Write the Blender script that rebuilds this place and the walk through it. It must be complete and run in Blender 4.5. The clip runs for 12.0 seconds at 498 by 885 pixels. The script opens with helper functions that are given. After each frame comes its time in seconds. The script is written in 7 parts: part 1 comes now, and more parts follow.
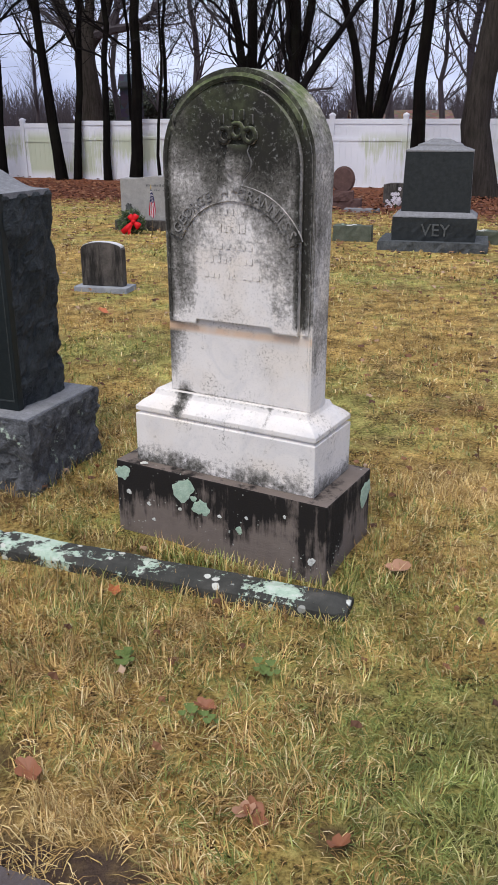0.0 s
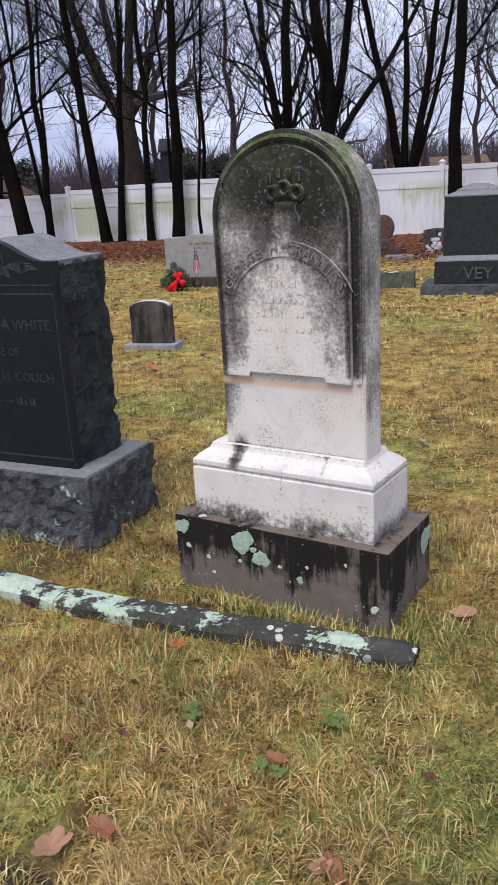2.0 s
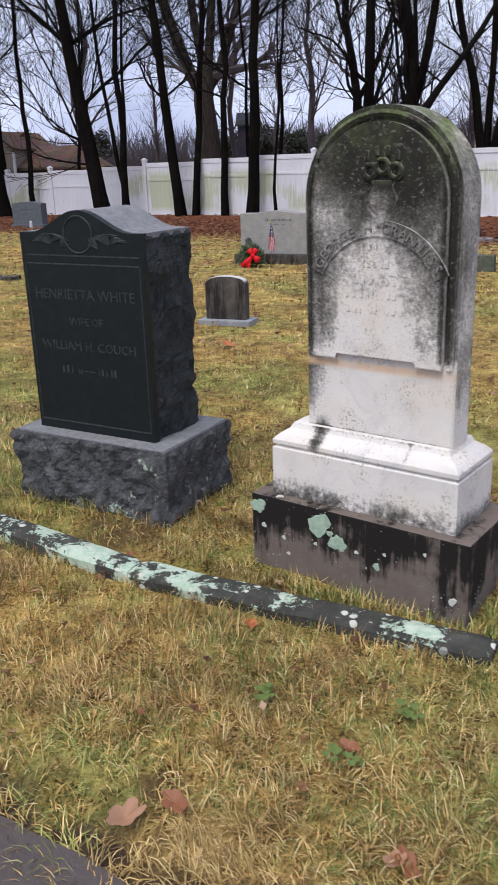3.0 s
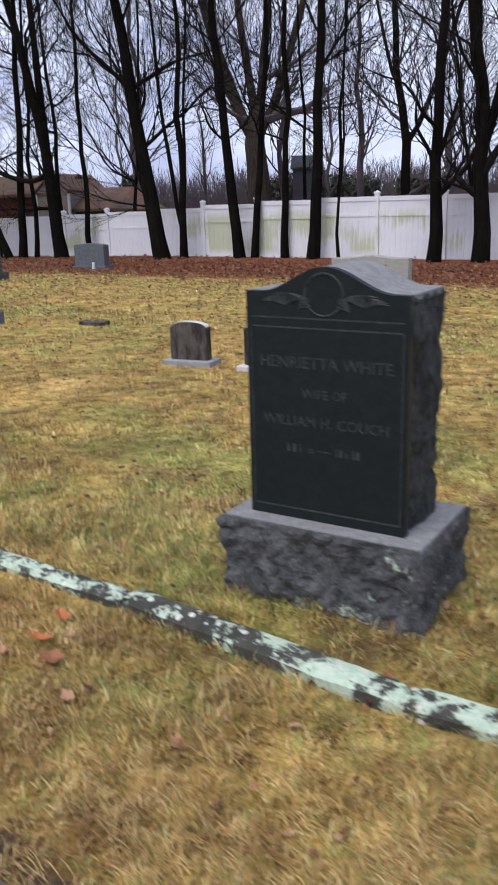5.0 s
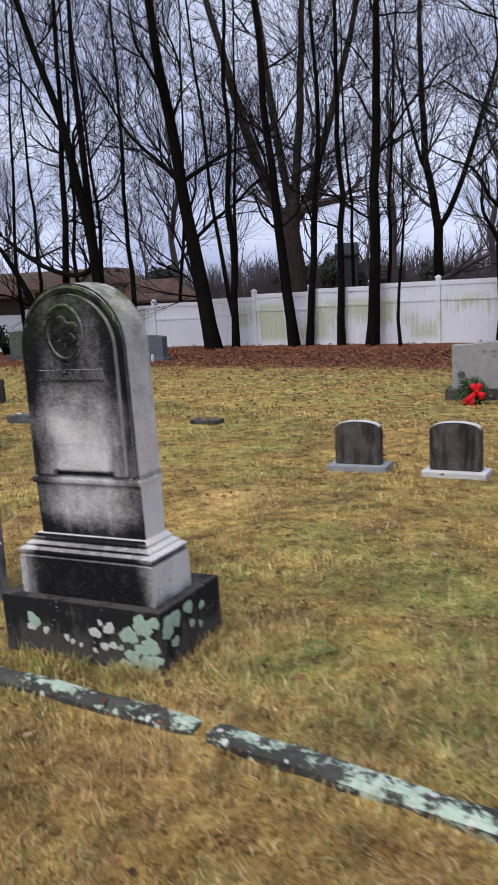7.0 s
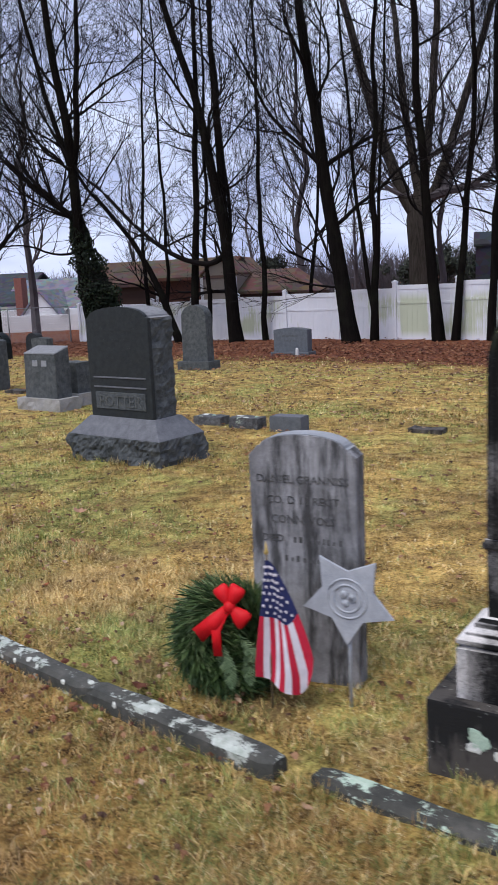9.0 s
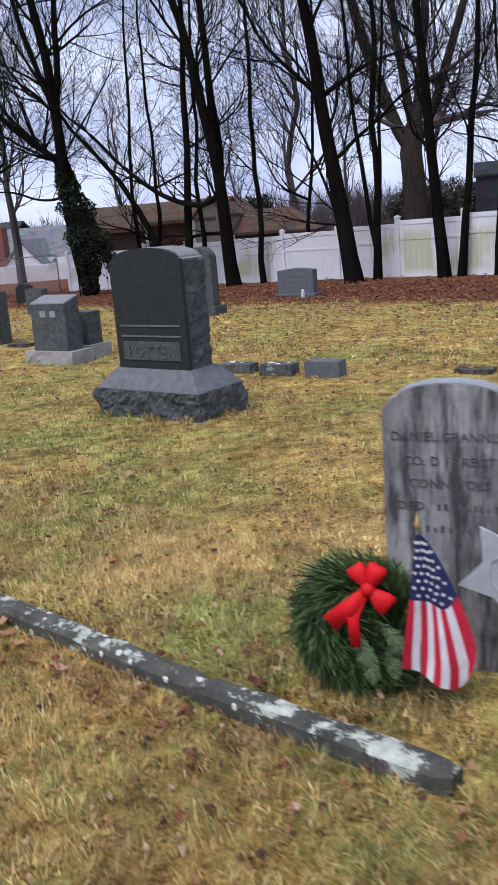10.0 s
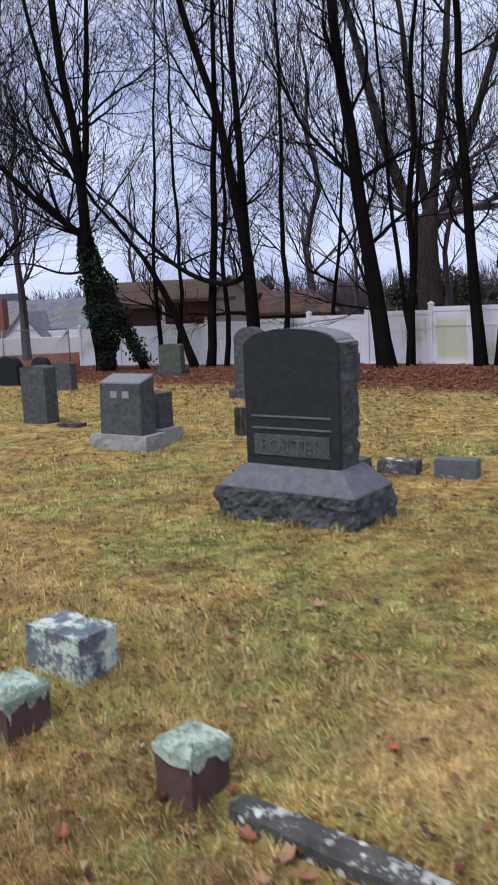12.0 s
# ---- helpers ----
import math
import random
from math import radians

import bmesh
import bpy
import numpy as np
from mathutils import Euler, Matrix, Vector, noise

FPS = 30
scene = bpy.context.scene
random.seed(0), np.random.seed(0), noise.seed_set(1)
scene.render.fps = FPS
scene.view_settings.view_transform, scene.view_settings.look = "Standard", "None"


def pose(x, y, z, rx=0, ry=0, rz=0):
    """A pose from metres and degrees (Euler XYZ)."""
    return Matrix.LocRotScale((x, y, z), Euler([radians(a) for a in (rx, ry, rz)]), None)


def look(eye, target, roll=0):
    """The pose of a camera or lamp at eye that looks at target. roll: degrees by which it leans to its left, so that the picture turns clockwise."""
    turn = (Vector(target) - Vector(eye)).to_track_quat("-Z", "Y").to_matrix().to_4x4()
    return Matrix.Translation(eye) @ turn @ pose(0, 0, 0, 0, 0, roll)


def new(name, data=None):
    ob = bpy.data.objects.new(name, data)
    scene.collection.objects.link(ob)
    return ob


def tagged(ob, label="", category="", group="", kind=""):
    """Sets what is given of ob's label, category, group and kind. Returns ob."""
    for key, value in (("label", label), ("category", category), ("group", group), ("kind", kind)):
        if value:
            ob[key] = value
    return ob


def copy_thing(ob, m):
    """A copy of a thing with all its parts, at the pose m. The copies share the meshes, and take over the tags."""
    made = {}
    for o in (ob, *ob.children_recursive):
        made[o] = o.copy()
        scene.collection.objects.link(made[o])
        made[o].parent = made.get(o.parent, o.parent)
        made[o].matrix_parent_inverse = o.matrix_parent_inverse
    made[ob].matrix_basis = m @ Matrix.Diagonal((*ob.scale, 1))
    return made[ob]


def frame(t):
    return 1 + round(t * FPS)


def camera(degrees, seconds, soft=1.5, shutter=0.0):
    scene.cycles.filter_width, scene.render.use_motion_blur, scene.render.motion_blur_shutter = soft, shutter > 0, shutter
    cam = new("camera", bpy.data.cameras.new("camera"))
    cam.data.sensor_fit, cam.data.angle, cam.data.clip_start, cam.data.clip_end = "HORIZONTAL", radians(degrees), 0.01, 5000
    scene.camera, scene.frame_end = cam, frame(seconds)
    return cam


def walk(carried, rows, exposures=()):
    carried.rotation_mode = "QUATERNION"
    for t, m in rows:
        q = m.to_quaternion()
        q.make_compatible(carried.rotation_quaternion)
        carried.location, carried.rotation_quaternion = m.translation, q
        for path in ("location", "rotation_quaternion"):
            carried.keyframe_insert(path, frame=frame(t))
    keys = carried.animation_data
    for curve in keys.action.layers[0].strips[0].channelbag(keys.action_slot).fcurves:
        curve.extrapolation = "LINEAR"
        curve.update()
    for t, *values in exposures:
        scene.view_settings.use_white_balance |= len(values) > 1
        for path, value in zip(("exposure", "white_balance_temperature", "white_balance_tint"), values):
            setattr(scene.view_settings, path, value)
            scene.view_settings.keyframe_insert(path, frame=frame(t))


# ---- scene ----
cam = camera(32.9, 12.0, 1.5, 0.5)
METRES, EYE, TILT, LEAN, TURN = 7.2, 1.53, -21.0, 0.0, 0.0
ROWS = [
    (0.0, 0.0, 0.0, 0.0, -0.0, 0.0, -0.0),
    (0.5, -0.0009, 0.0013, -0.0, 0.79, 0.2, 0.46),
    (1.0, -0.0009, 0.0017, 0.0006, 1.57, 1.5, 1.11),
    (1.5, -0.0022, -0.0012, 0.0007, 2.33, 2.49, 1.81),
    (2.0, -0.0042, -0.0033, 0.0003, 3.32, 3.45, 2.05),
    (2.5, -0.0072, -0.0056, -0.0004, 5.12, 3.26, 1.71),
    (3.0, -0.0144, 0.0001, 0.0019, 7.34, 2.0, -0.87),
    (5.0, -0.143, 0.0543, 0.0301, 9.11, 4.53, -1.77),
    (5.5, -0.1945, 0.0785, 0.0413, 10.47, 8.16, -0.55),
    (6.0, -0.2464, 0.0979, 0.0487, 12.47, 8.83, -0.96),
    (6.5, -0.3001, 0.1151, 0.0587, 12.74, 8.57, -0.72),
    (7.0, -0.3557, 0.1563, 0.0739, 9.93, 10.26, -0.51),
    (7.5, -0.4146, 0.1846, 0.0874, 12.85, 10.46, -2.42),
    (9.5, -0.6242, 0.2772, 0.1312, 15.33, 8.25, -2.91),
    (10.0, -0.6659, 0.306, 0.1358, 14.58, 5.77, -0.8),
    (10.5, -0.7195, 0.3368, 0.1533, 15.65, 9.5, -0.28),
    (11.0, -0.7856, 0.3475, 0.1598, 18.36, 10.92, -3.06),
    (11.5, -0.8319, 0.3639, 0.1668, 13.72, 9.6, -2.8),
    (12.0, -0.8796, 0.3925, 0.179, 12.64, 11.06, -2.25),
]
walk(cam, [(t, pose(0, 0, EYE, TILT, LEAN, TURN) @ pose(METRES * x, METRES * y, METRES * z, 90 + pitch, roll, yaw)) for t, x, y, z, yaw, pitch, roll in ROWS],
     [(0.0, 0.0, 6500, 10), (3.0, 0.02, 6500, 10), (5.0, 0.10, 6500, 10), (6.0, -0.10, 6500, 10), (7.0, -0.16, 6450, 10), (7.7, -0.10, 6400, 10), (9.5, 0.03, 6250, 11), (10.5, 0.08, 6300, 11), (11.0, -0.06, 6200, 12), (11.5, -0.03, 6250, 12), (12.0, -0.08, 6250, 12)])

# ---------- world, sun ----------
world = bpy.data.worlds.new("overcast_sky")
scene.world = world
world.use_nodes = True
wn, wl = world.node_tree.nodes, world.node_tree.links
wn.clear()
SUN_ELEV, SUN_AZ = radians(62), radians(205)
sky = wn.new("ShaderNodeTexSky")
sky.sky_type, sky.sun_disc = "NISHITA", False
sky.sun_elevation, sky.sun_rotation = SUN_ELEV, SUN_AZ
sky_gain = wn.new("ShaderNodeVectorMath")
sky_gain.operation = "SCALE"
sky_gain.inputs["Scale"].default_value = 0.10
wl.new(sky.outputs[0], sky_gain.inputs[0])
w_co = wn.new("ShaderNodeTexCoord")
w_map = wn.new("ShaderNodeMapping")
w_map.inputs["Scale"].default_value = (1.0, 1.0, 3.2)
wl.new(w_co.outputs["Generated"], w_map.inputs[0])
w_noise = wn.new("ShaderNodeTexNoise")
w_noise.inputs["Scale"].default_value, w_noise.inputs["Detail"].default_value = 4.5, 5.0
wl.new(w_map.outputs[0], w_noise.inputs["Vector"])
w_ramp = wn.new("ShaderNodeValToRGB")
w_ramp.color_ramp.elements[0].position, w_ramp.color_ramp.elements[0].color = 0.36, (0.455, 0.51, 0.76, 1)
w_ramp.color_ramp.elements[1].position, w_ramp.color_ramp.elements[1].color = 0.64, (0.78, 0.845, 1.09, 1)
wl.new(w_noise.outputs["Fac"], w_ramp.inputs[0])
w_sep, w_rise = wn.new("ShaderNodeSeparateXYZ"), wn.new("ShaderNodeMapRange")
wl.new(w_co.outputs["Generated"], w_sep.inputs[0])
wl.new(w_sep.outputs["Z"], w_rise.inputs["Value"])
for key, value in (("From Min", 0.0), ("From Max", 0.5), ("To Min", 1.18), ("To Max", 0.95)):
    w_rise.inputs[key].default_value = value
w_glow = wn.new("ShaderNodeVectorMath")
w_glow.operation = "SCALE"
wl.new(w_ramp.outputs[0], w_glow.inputs[0])
wl.new(w_rise.outputs[0], w_glow.inputs["Scale"])
w_mix = wn.new("ShaderNodeMix")
w_mix.data_type = "RGBA"
w_mix.inputs["Factor"].default_value = 0.9
wl.new(sky_gain.outputs[0], w_mix.inputs["A"])
wl.new(w_glow.outputs[0], w_mix.inputs["B"])
w_bg, w_out = wn.new("ShaderNodeBackground"), wn.new("ShaderNodeOutputWorld")
w_bg.inputs["Strength"].default_value = 1.0
wl.new(w_mix.outputs["Result"], w_bg.inputs[0])
wl.new(w_bg.outputs[0], w_out.inputs[0])
sun = new("sun", bpy.data.lights.new("sun", "SUN"))
sun.data.energy, sun.data.angle, sun.data.color = 2.9, radians(40), (1.0, 0.95, 0.88)
sun.matrix_world = look((0, 0, 0), (-math.sin(SUN_AZ) * math.cos(SUN_ELEV), -math.cos(SUN_AZ) * math.cos(SUN_ELEV), -math.sin(SUN_ELEV)))

# ---------- material helpers ----------


class Shade:
    """One node material, built step by step."""

    def __init__(self, name, rough=0.85, metal=0.0, spec=0.4):
        self.mat = bpy.data.materials.new(name)
        self.mat.use_nodes = True
        self.nt = self.mat.node_tree
        self.bsdf = self.nt.nodes["Principled BSDF"]
        self.bsdf.inputs["Roughness"].default_value = rough
        self.bsdf.inputs["Metallic"].default_value = metal
        self.bsdf.inputs["Specular IOR Level"].default_value = spec
        self.co = self.nt.nodes.new("ShaderNodeTexCoord").outputs["Object"]

    def node(self, kind):
        return self.nt.nodes.new(kind)

    def put(self, socket, value):
        if isinstance(value, bpy.types.NodeSocket):
            self.nt.links.new(value, socket)
        elif isinstance(value, tuple) and len(value) == 3 and socket.type == "RGBA":
            socket.default_value = (*value, 1)
        else:
            socket.default_value = value

    def world_co(self):
        self.co = self.node("ShaderNodeNewGeometry").outputs["Position"]
        return self

    def vary_co(self):
        """Shift the pattern from object to object."""
        info, add, sc = self.node("ShaderNodeObjectInfo"), self.node("ShaderNodeVectorMath"), self.node("ShaderNodeMath")
        sc.operation = "MULTIPLY"
        self.put(sc.inputs[0], info.outputs["Random"])
        sc.inputs[1].default_value = 37.0
        self.put(add.inputs[0], self.co)
        self.put(add.inputs[1], sc.outputs[0])
        self.co = add.outputs[0]
        return self

    def stretch(self, sx, sy, sz):
        m = self.node("ShaderNodeMapping")
        self.put(m.inputs[0], self.co)
        m.inputs["Scale"].default_value = (sx, sy, sz)
        return m.outputs[0]

    def noise(self, scale, detail=6.0, rough=0.6, co=None, warp=0.0):
        n = self.node("ShaderNodeTexNoise")
        self.put(n.inputs["Vector"], co or self.co)
        n.inputs["Scale"].default_value, n.inputs["Detail"].default_value = scale, detail
        n.inputs["Roughness"].default_value, n.inputs["Distortion"].default_value = rough, warp
        return n.outputs["Fac"]

    def cells(self, scale, co=None, out="Distance"):
        n = self.node("ShaderNodeTexVoronoi")
        self.put(n.inputs["Vector"], co or self.co)
        n.inputs["Scale"].default_value = scale
        return n.outputs[out]

    def ramp(self, fac, *stops):
        r = self.node("ShaderNodeValToRGB")
        e = r.color_ramp.elements
        while len(e) < len(stops):
            e.new(0.5)
        for el, (p, c) in zip(e, stops):
            el.position = p
            el.color = (c, c, c, 1) if isinstance(c, (int, float)) else (*c, 1)
        self.put(r.inputs[0], fac)
        return r.outputs[0]

    def mix(self, fac, a, b, blend="MIX"):
        m = self.node("ShaderNodeMix")
        m.data_type, m.blend_type = "RGBA", blend
        self.put(m.inputs["Factor"], fac)
        self.put(m.inputs["A"], a)
        self.put(m.inputs["B"], b)
        return m.outputs["Result"]

    def math(self, op, a, b=0.0, clamp=False):
        m = self.node("ShaderNodeMath")
        m.operation, m.use_clamp = op, clamp
        self.put(m.inputs[0], a)
        self.put(m.inputs[1], b)
        return m.outputs[0]

    def axis(self, i, co=None):
        s = self.node("ShaderNodeSeparateXYZ")
        self.put(s.inputs[0], co or self.co)
        return s.outputs[i]

    def up(self):
        s = self.node("ShaderNodeSeparateXYZ")
        self.put(s.inputs[0], self.node("ShaderNodeNewGeometry").outputs["Normal"])
        return s.outputs[2]

    def facing(self, i):
        """The surface's own normal, in the object's axes."""
        s = self.node("ShaderNodeSeparateXYZ")
        self.put(s.inputs[0], self.node("ShaderNodeTexCoord").outputs["Normal"])
        return s.outputs[i]

    def strip(self, value, mid, outer, inner):
        """1 within inner of mid, 0 past outer."""
        return self.span(self.math("ABSOLUTE", self.math("SUBTRACT", value, mid)), outer, inner)

    def span(self, value, lo, hi):
        """0 at lo, 1 at hi."""
        m = self.node("ShaderNodeMapRange")
        m.inputs["From Min"].default_value, m.inputs["From Max"].default_value = lo, hi
        self.put(m.inputs["Value"], value)
        return m.outputs[0]

    def near(self, px, py, r):
        """1 at a spot of the plan, 0 at r from it."""
        dx, dy = self.math("SUBTRACT", self.axis(0), px), self.math("SUBTRACT", self.axis(1), py)
        d = self.math("SQRT", self.math("ADD", self.math("MULTIPLY", dx, dx), self.math("MULTIPLY", dy, dy)))
        return self.span(d, r, 0.0)

    def island(self):
        return self.node("ShaderNodeNewGeometry").outputs["Random Per Island"]

    def bump(self, height, strength=0.4, dist=0.01):
        b = self.node("ShaderNodeBump")
        b.inputs["Strength"].default_value, b.inputs["Distance"].default_value = strength, dist
        self.put(b.inputs["Height"], height)
        self.put(self.bsdf.inputs["Normal"], b.outputs[0])

    def done(self, colour, rough=None):
        self.put(self.bsdf.inputs["Base Color"], colour)
        if rough is not None:
            self.put(self.bsdf.inputs["Roughness"], rough)
        return self.mat


MINT, PALE = (0.46, 0.60, 0.47), (0.60, 0.62, 0.56)


def dirty_marble(name, white, inks, cover, front_dark, side_dark, moss, rust=False, soft=0.0):
    """White marble under growth, with some painted shade; two functions say how dark."""
    s = Shade(name, 0.82, spec=0.06)
    x, z = s.axis(0), s.axis(2)
    u = s.math("ABSOLUTE", s.math("SUBTRACT", x, 0.012))
    ahead = s.span(s.facing(1), -0.2, -0.7)
    base = s.ramp(s.noise(5, 8, 0.65, warp=0.6), (0.3, white), (0.55, tuple(c * 0.93 for c in white)), (0.75, tuple(c * 0.80 for c in white)))
    d = s.mix(ahead, side_dark(s, x, z, u), front_dark(s, x, z, u))
    n = s.math("ADD", s.math("MULTIPLY", s.noise(7, 8, 0.7), 0.45), s.math("MULTIPLY", s.noise(24, 6, 0.7, co=s.stretch(1, 1, 0.22)), 0.30))
    n = s.math("ADD", n, s.math("MULTIPLY", s.noise(78, 5, 0.8), 0.50 - soft))
    reach = s.math("ADD", n, s.math("MULTIPLY", d, 0.55))
    mask = s.ramp(reach, (cover[0], 0.0), (cover[1], 0.72), (cover[2], 1.0))
    ink = s.ramp(s.math("ADD", d, s.math("MULTIPLY", s.math("SUBTRACT", n, 0.62 - soft / 2), 1.8)), (0.30, inks[0]), (0.66, inks[1]), (0.98, inks[2]))
    clouds = s.ramp(s.noise(6, 6, 0.6, warp=1.5), (0.48, 0.0), (0.66, 0.40))
    col = s.mix(clouds, base, (0.52, 0.52, 0.54))
    col = s.mix(mask, col, ink)
    fine = s.ramp(s.noise(130, 4, 0.7), (0.55, 0.0), (0.62, 0.85))
    col = s.mix(s.math("MULTIPLY", fine, s.math("MULTIPLY", d, 1.3, True)), col, inks[2])
    pale = s.ramp(s.noise(70, 4, 0.75), (0.58, 0.0), (0.68, 0.75))
    col = s.mix(s.math("MULTIPLY", s.math("MULTIPLY", pale, mask), 0.55 if rust else 0.15), col, (0.42, 0.43, 0.40))
    if rust:
        line = s.math("MULTIPLY", s.strip(z, 0.845, 0.020, 0.006), s.ramp(s.noise(7, 4), (0.30, 0.15), (0.52, 0.8)), True)
        col = s.mix(s.math("MULTIPLY", line, ahead), col, (0.72, 0.50, 0.33))
    green = s.math("MULTIPLY", s.span(z, moss - 0.20, moss + 0.03), s.ramp(s.noise(10, 6), (0.40, 0.0), (0.6, 1.0)), True)
    green = s.math("MULTIPLY", green, s.math("ADD", s.span(s.up(), 0.05, 0.7), 0.30), True)
    col = s.mix(green, col, s.ramp(s.noise(50, 4), (0.35, (0.06, 0.085, 0.03)), (0.65, (0.20, 0.24, 0.11))))
    specks = s.math("MULTIPLY", s.ramp(s.noise(6.5, 5, 0.65), (0.50, 0.0), (0.62, 1.0)), s.ramp(s.noise(105, 4, 0.75), (0.53, 0.0), (0.60, 0.8)))
    col = s.mix(s.math("MULTIPLY", specks, s.math("SUBTRACT", 1.0, mask)), col, (0.13, 0.125, 0.11))
    cream = s.ramp(s.noise(3.2, 4, 0.6), (0.46, 0.0), (0.64, 0.35))
    col = s.mix(s.math("MULTIPLY", cream, s.math("SUBTRACT", 1.0, mask)), col, (0.70, 0.60, 0.47))
    s.bump(s.math("ADD", s.noise(45, 8, 0.7), s.math("MULTIPLY", s.noise(240, 4), 0.4)), 0.20, 0.005)
    return s.done(col)


def add_up(s, *terms):
    out = terms[0]
    for t in terms[1:]:
        out = s.math("ADD", out, t)
    return out


def blob(s, x, z, px, pz, outer, inner, k):
    """k round a spot of the face, fading to 0."""
    dx, dz = s.math("SUBTRACT", x, px), s.math("SUBTRACT", z, pz)
    d = s.math("SQRT", s.math("ADD", s.math("MULTIPLY", dx, dx), s.math("MULTIPLY", dz, dz)))
    return s.math("MULTIPLY", s.span(d, outer, inner), k)


def times(s, k, *terms):
    out = terms[0]
    for t in terms[1:]:
        out = s.math("MULTIPLY", out, t)
    return s.math("MULTIPLY", out, k)


def dirt_a_front(s, x, z, u):
    tall = s.span(z, 0.862, 0.90)
    vee = s.span(s.math("SUBTRACT", u, s.math("SUBTRACT", 0.53, s.math("MULTIPLY", z, 0.36))), -0.05, 0.10)
    return add_up(
        s, times(s, 0.10, tall), times(s, 0.36, tall, vee), times(s, 0.27, tall, s.span(z, 1.02, 1.52)), blob(s, x, z, 0.045, 1.47, 0.24, 0.07, 0.46),
        blob(s, x, z, -0.15, 1.36, 0.12, 0.03, -0.26), blob(s, x, z, 0.045, 1.385, 0.06, 0.03, -0.34), blob(s, x, z, 0.035, 1.30, 0.07, 0.02, -0.26),
        times(s, 0.20, s.strip(x, -0.165, 0.06, 0.015), s.span(z, 0.87, 0.95), s.span(z, 1.25, 1.15)),
        times(s, 0.50, s.strip(x, 0.276, 0.030, 0.010), tall), times(s, 0.35, s.strip(x, -0.228, 0.022, 0.008), tall),
        times(s, 0.72, s.span(x, -0.14, -0.27), s.span(z, 0.60, 0.74), s.span(z, 0.90, 0.86)), times(s, 0.20, s.strip(z, 0.604, 0.012, 0.004)),
        times(s, 0.80, s.math("MULTIPLY", s.span(z, 0.42, 0.345), s.ramp(s.noise(4.5, 5, 0.7), (0.36, 0.25), (0.62, 1.25)))), times(s, 0.80, s.strip(x, -0.185, 0.045, 0.004), s.span(z, 0.50, 0.56), s.span(z, 0.66, 0.60)),
        times(s, 0.30, s.strip(x, 0.17, 0.012, 0.003), s.span(z, 0.53, 0.55), s.span(z, 0.62, 0.60)), 0.07)


def dirt_a_side(s, x, z, u):
    # dirt thinned on the upper side, so the shoulder has a painted rim highlight
    return add_up(s, times(s, 0.26, s.span(z, 0.56, 0.80)), times(s, 0.12, s.span(z, 1.05, 1.5)), times(s, 0.50, s.span(z, 0.41, 0.335)), 0.10)


def dirt_shade_d_front(s, x, z, u):
    tall, die, foot = s.span(z, 0.855, 0.865), s.strip(z, 0.72, 0.145, 0.135), s.span(z, 0.587, 0.580)
    return add_up(
        s, times(s, 0.37, tall), times(s, 0.40, tall, s.span(z, 1.10, 1.32)), times(s, 0.40, tall, s.span(u, 0.13, 0.25)),
        blob(s, x, z, -0.06, 1.08, 0.11, 0.03, -0.20), blob(s, x, z, 0.10, 0.95, 0.14, 0.03, -0.16), blob(s, x, z, -0.02, 0.94, 0.12, 0.03, -0.14), blob(s, x, z, -0.02, 1.48, 0.13, 0.06, 0.22),
        # the groove under the panel has its shadow painted as a dark strip
        times(s, 0.55, s.strip(z, 0.872, 0.020, 0.008), s.span(u, 0.17, 0.15)),
        times(s, 0.32, die), times(s, 0.50, die, s.span(u, 0.12, 0.28)), times(s, 0.48, die, s.span(z, 0.69, 0.60)),
        # black foot front, with paler ends and highlights painted on its upward ledges
        times(s, 1.0, foot), times(s, -0.62, foot, s.span(u, 0.25, 0.352)), times(s, -0.22, s.span(s.facing(2), 0.35, 0.8), foot), 0.02)


def dirt_d_side(s, x, z, u):
    return add_up(s, times(s, 0.26, s.span(z, 0.9, 1.5)), times(s, 0.60, s.strip(z, 0.508, 0.020, 0.008)), times(s, 0.45, s.span(z, 0.37, 0.32)), times(s, 0.30, s.strip(z, 0.855, 0.02, 0.008)), 0.08)


def plain_stone(name, a, b, scale=20, rough=0.8, relief=0.3, grain=250, specks=0.35, lichen=0.0, dist=0.006, stain=0.0, spec=0.4):
    """Granite and the like: two tones, crystal specks, optional lichen patches and dark runs."""
    s = Shade(name, rough, spec=spec).vary_co()
    col = s.ramp(s.noise(scale, 8, 0.65), (0.3, a), (0.7, b))
    sp = s.ramp(s.cells(grain, out="Color"), (0.0, 0.55), (1.0, 1.45))
    col = s.mix(specks, col, s.mix(1.0, col, sp, "MULTIPLY"))
    if stain:
        run = s.ramp(s.noise(9, 7, 0.7, co=s.stretch(1.6, 1.6, 0.22)), (0.46, 0.0), (0.60, 1.0))
        col = s.mix(s.math("MULTIPLY", run, stain), col, tuple(c * 0.16 for c in a))
    if lichen:
        edge = s.math("ADD", s.noise(7, 8, 0.7), s.math("MULTIPLY", s.noise(55, 5, 0.7), 0.40))
        m = s.ramp(edge, (0.83 - lichen, 0.0), (0.91 - lichen, 1.0))
        li = s.ramp(s.noise(70, 5, 0.7), (0.3, MINT), (0.6, (0.55, 0.64, 0.53)), (0.75, (0.62, 0.62, 0.58)))
        col = s.mix(m, col, li)
    s.bump(s.math("ADD", s.noise(scale * 4, 8, 0.7), s.math("MULTIPLY", s.noise(grain, 2), 0.4)), relief, dist)
    return s.done(col)


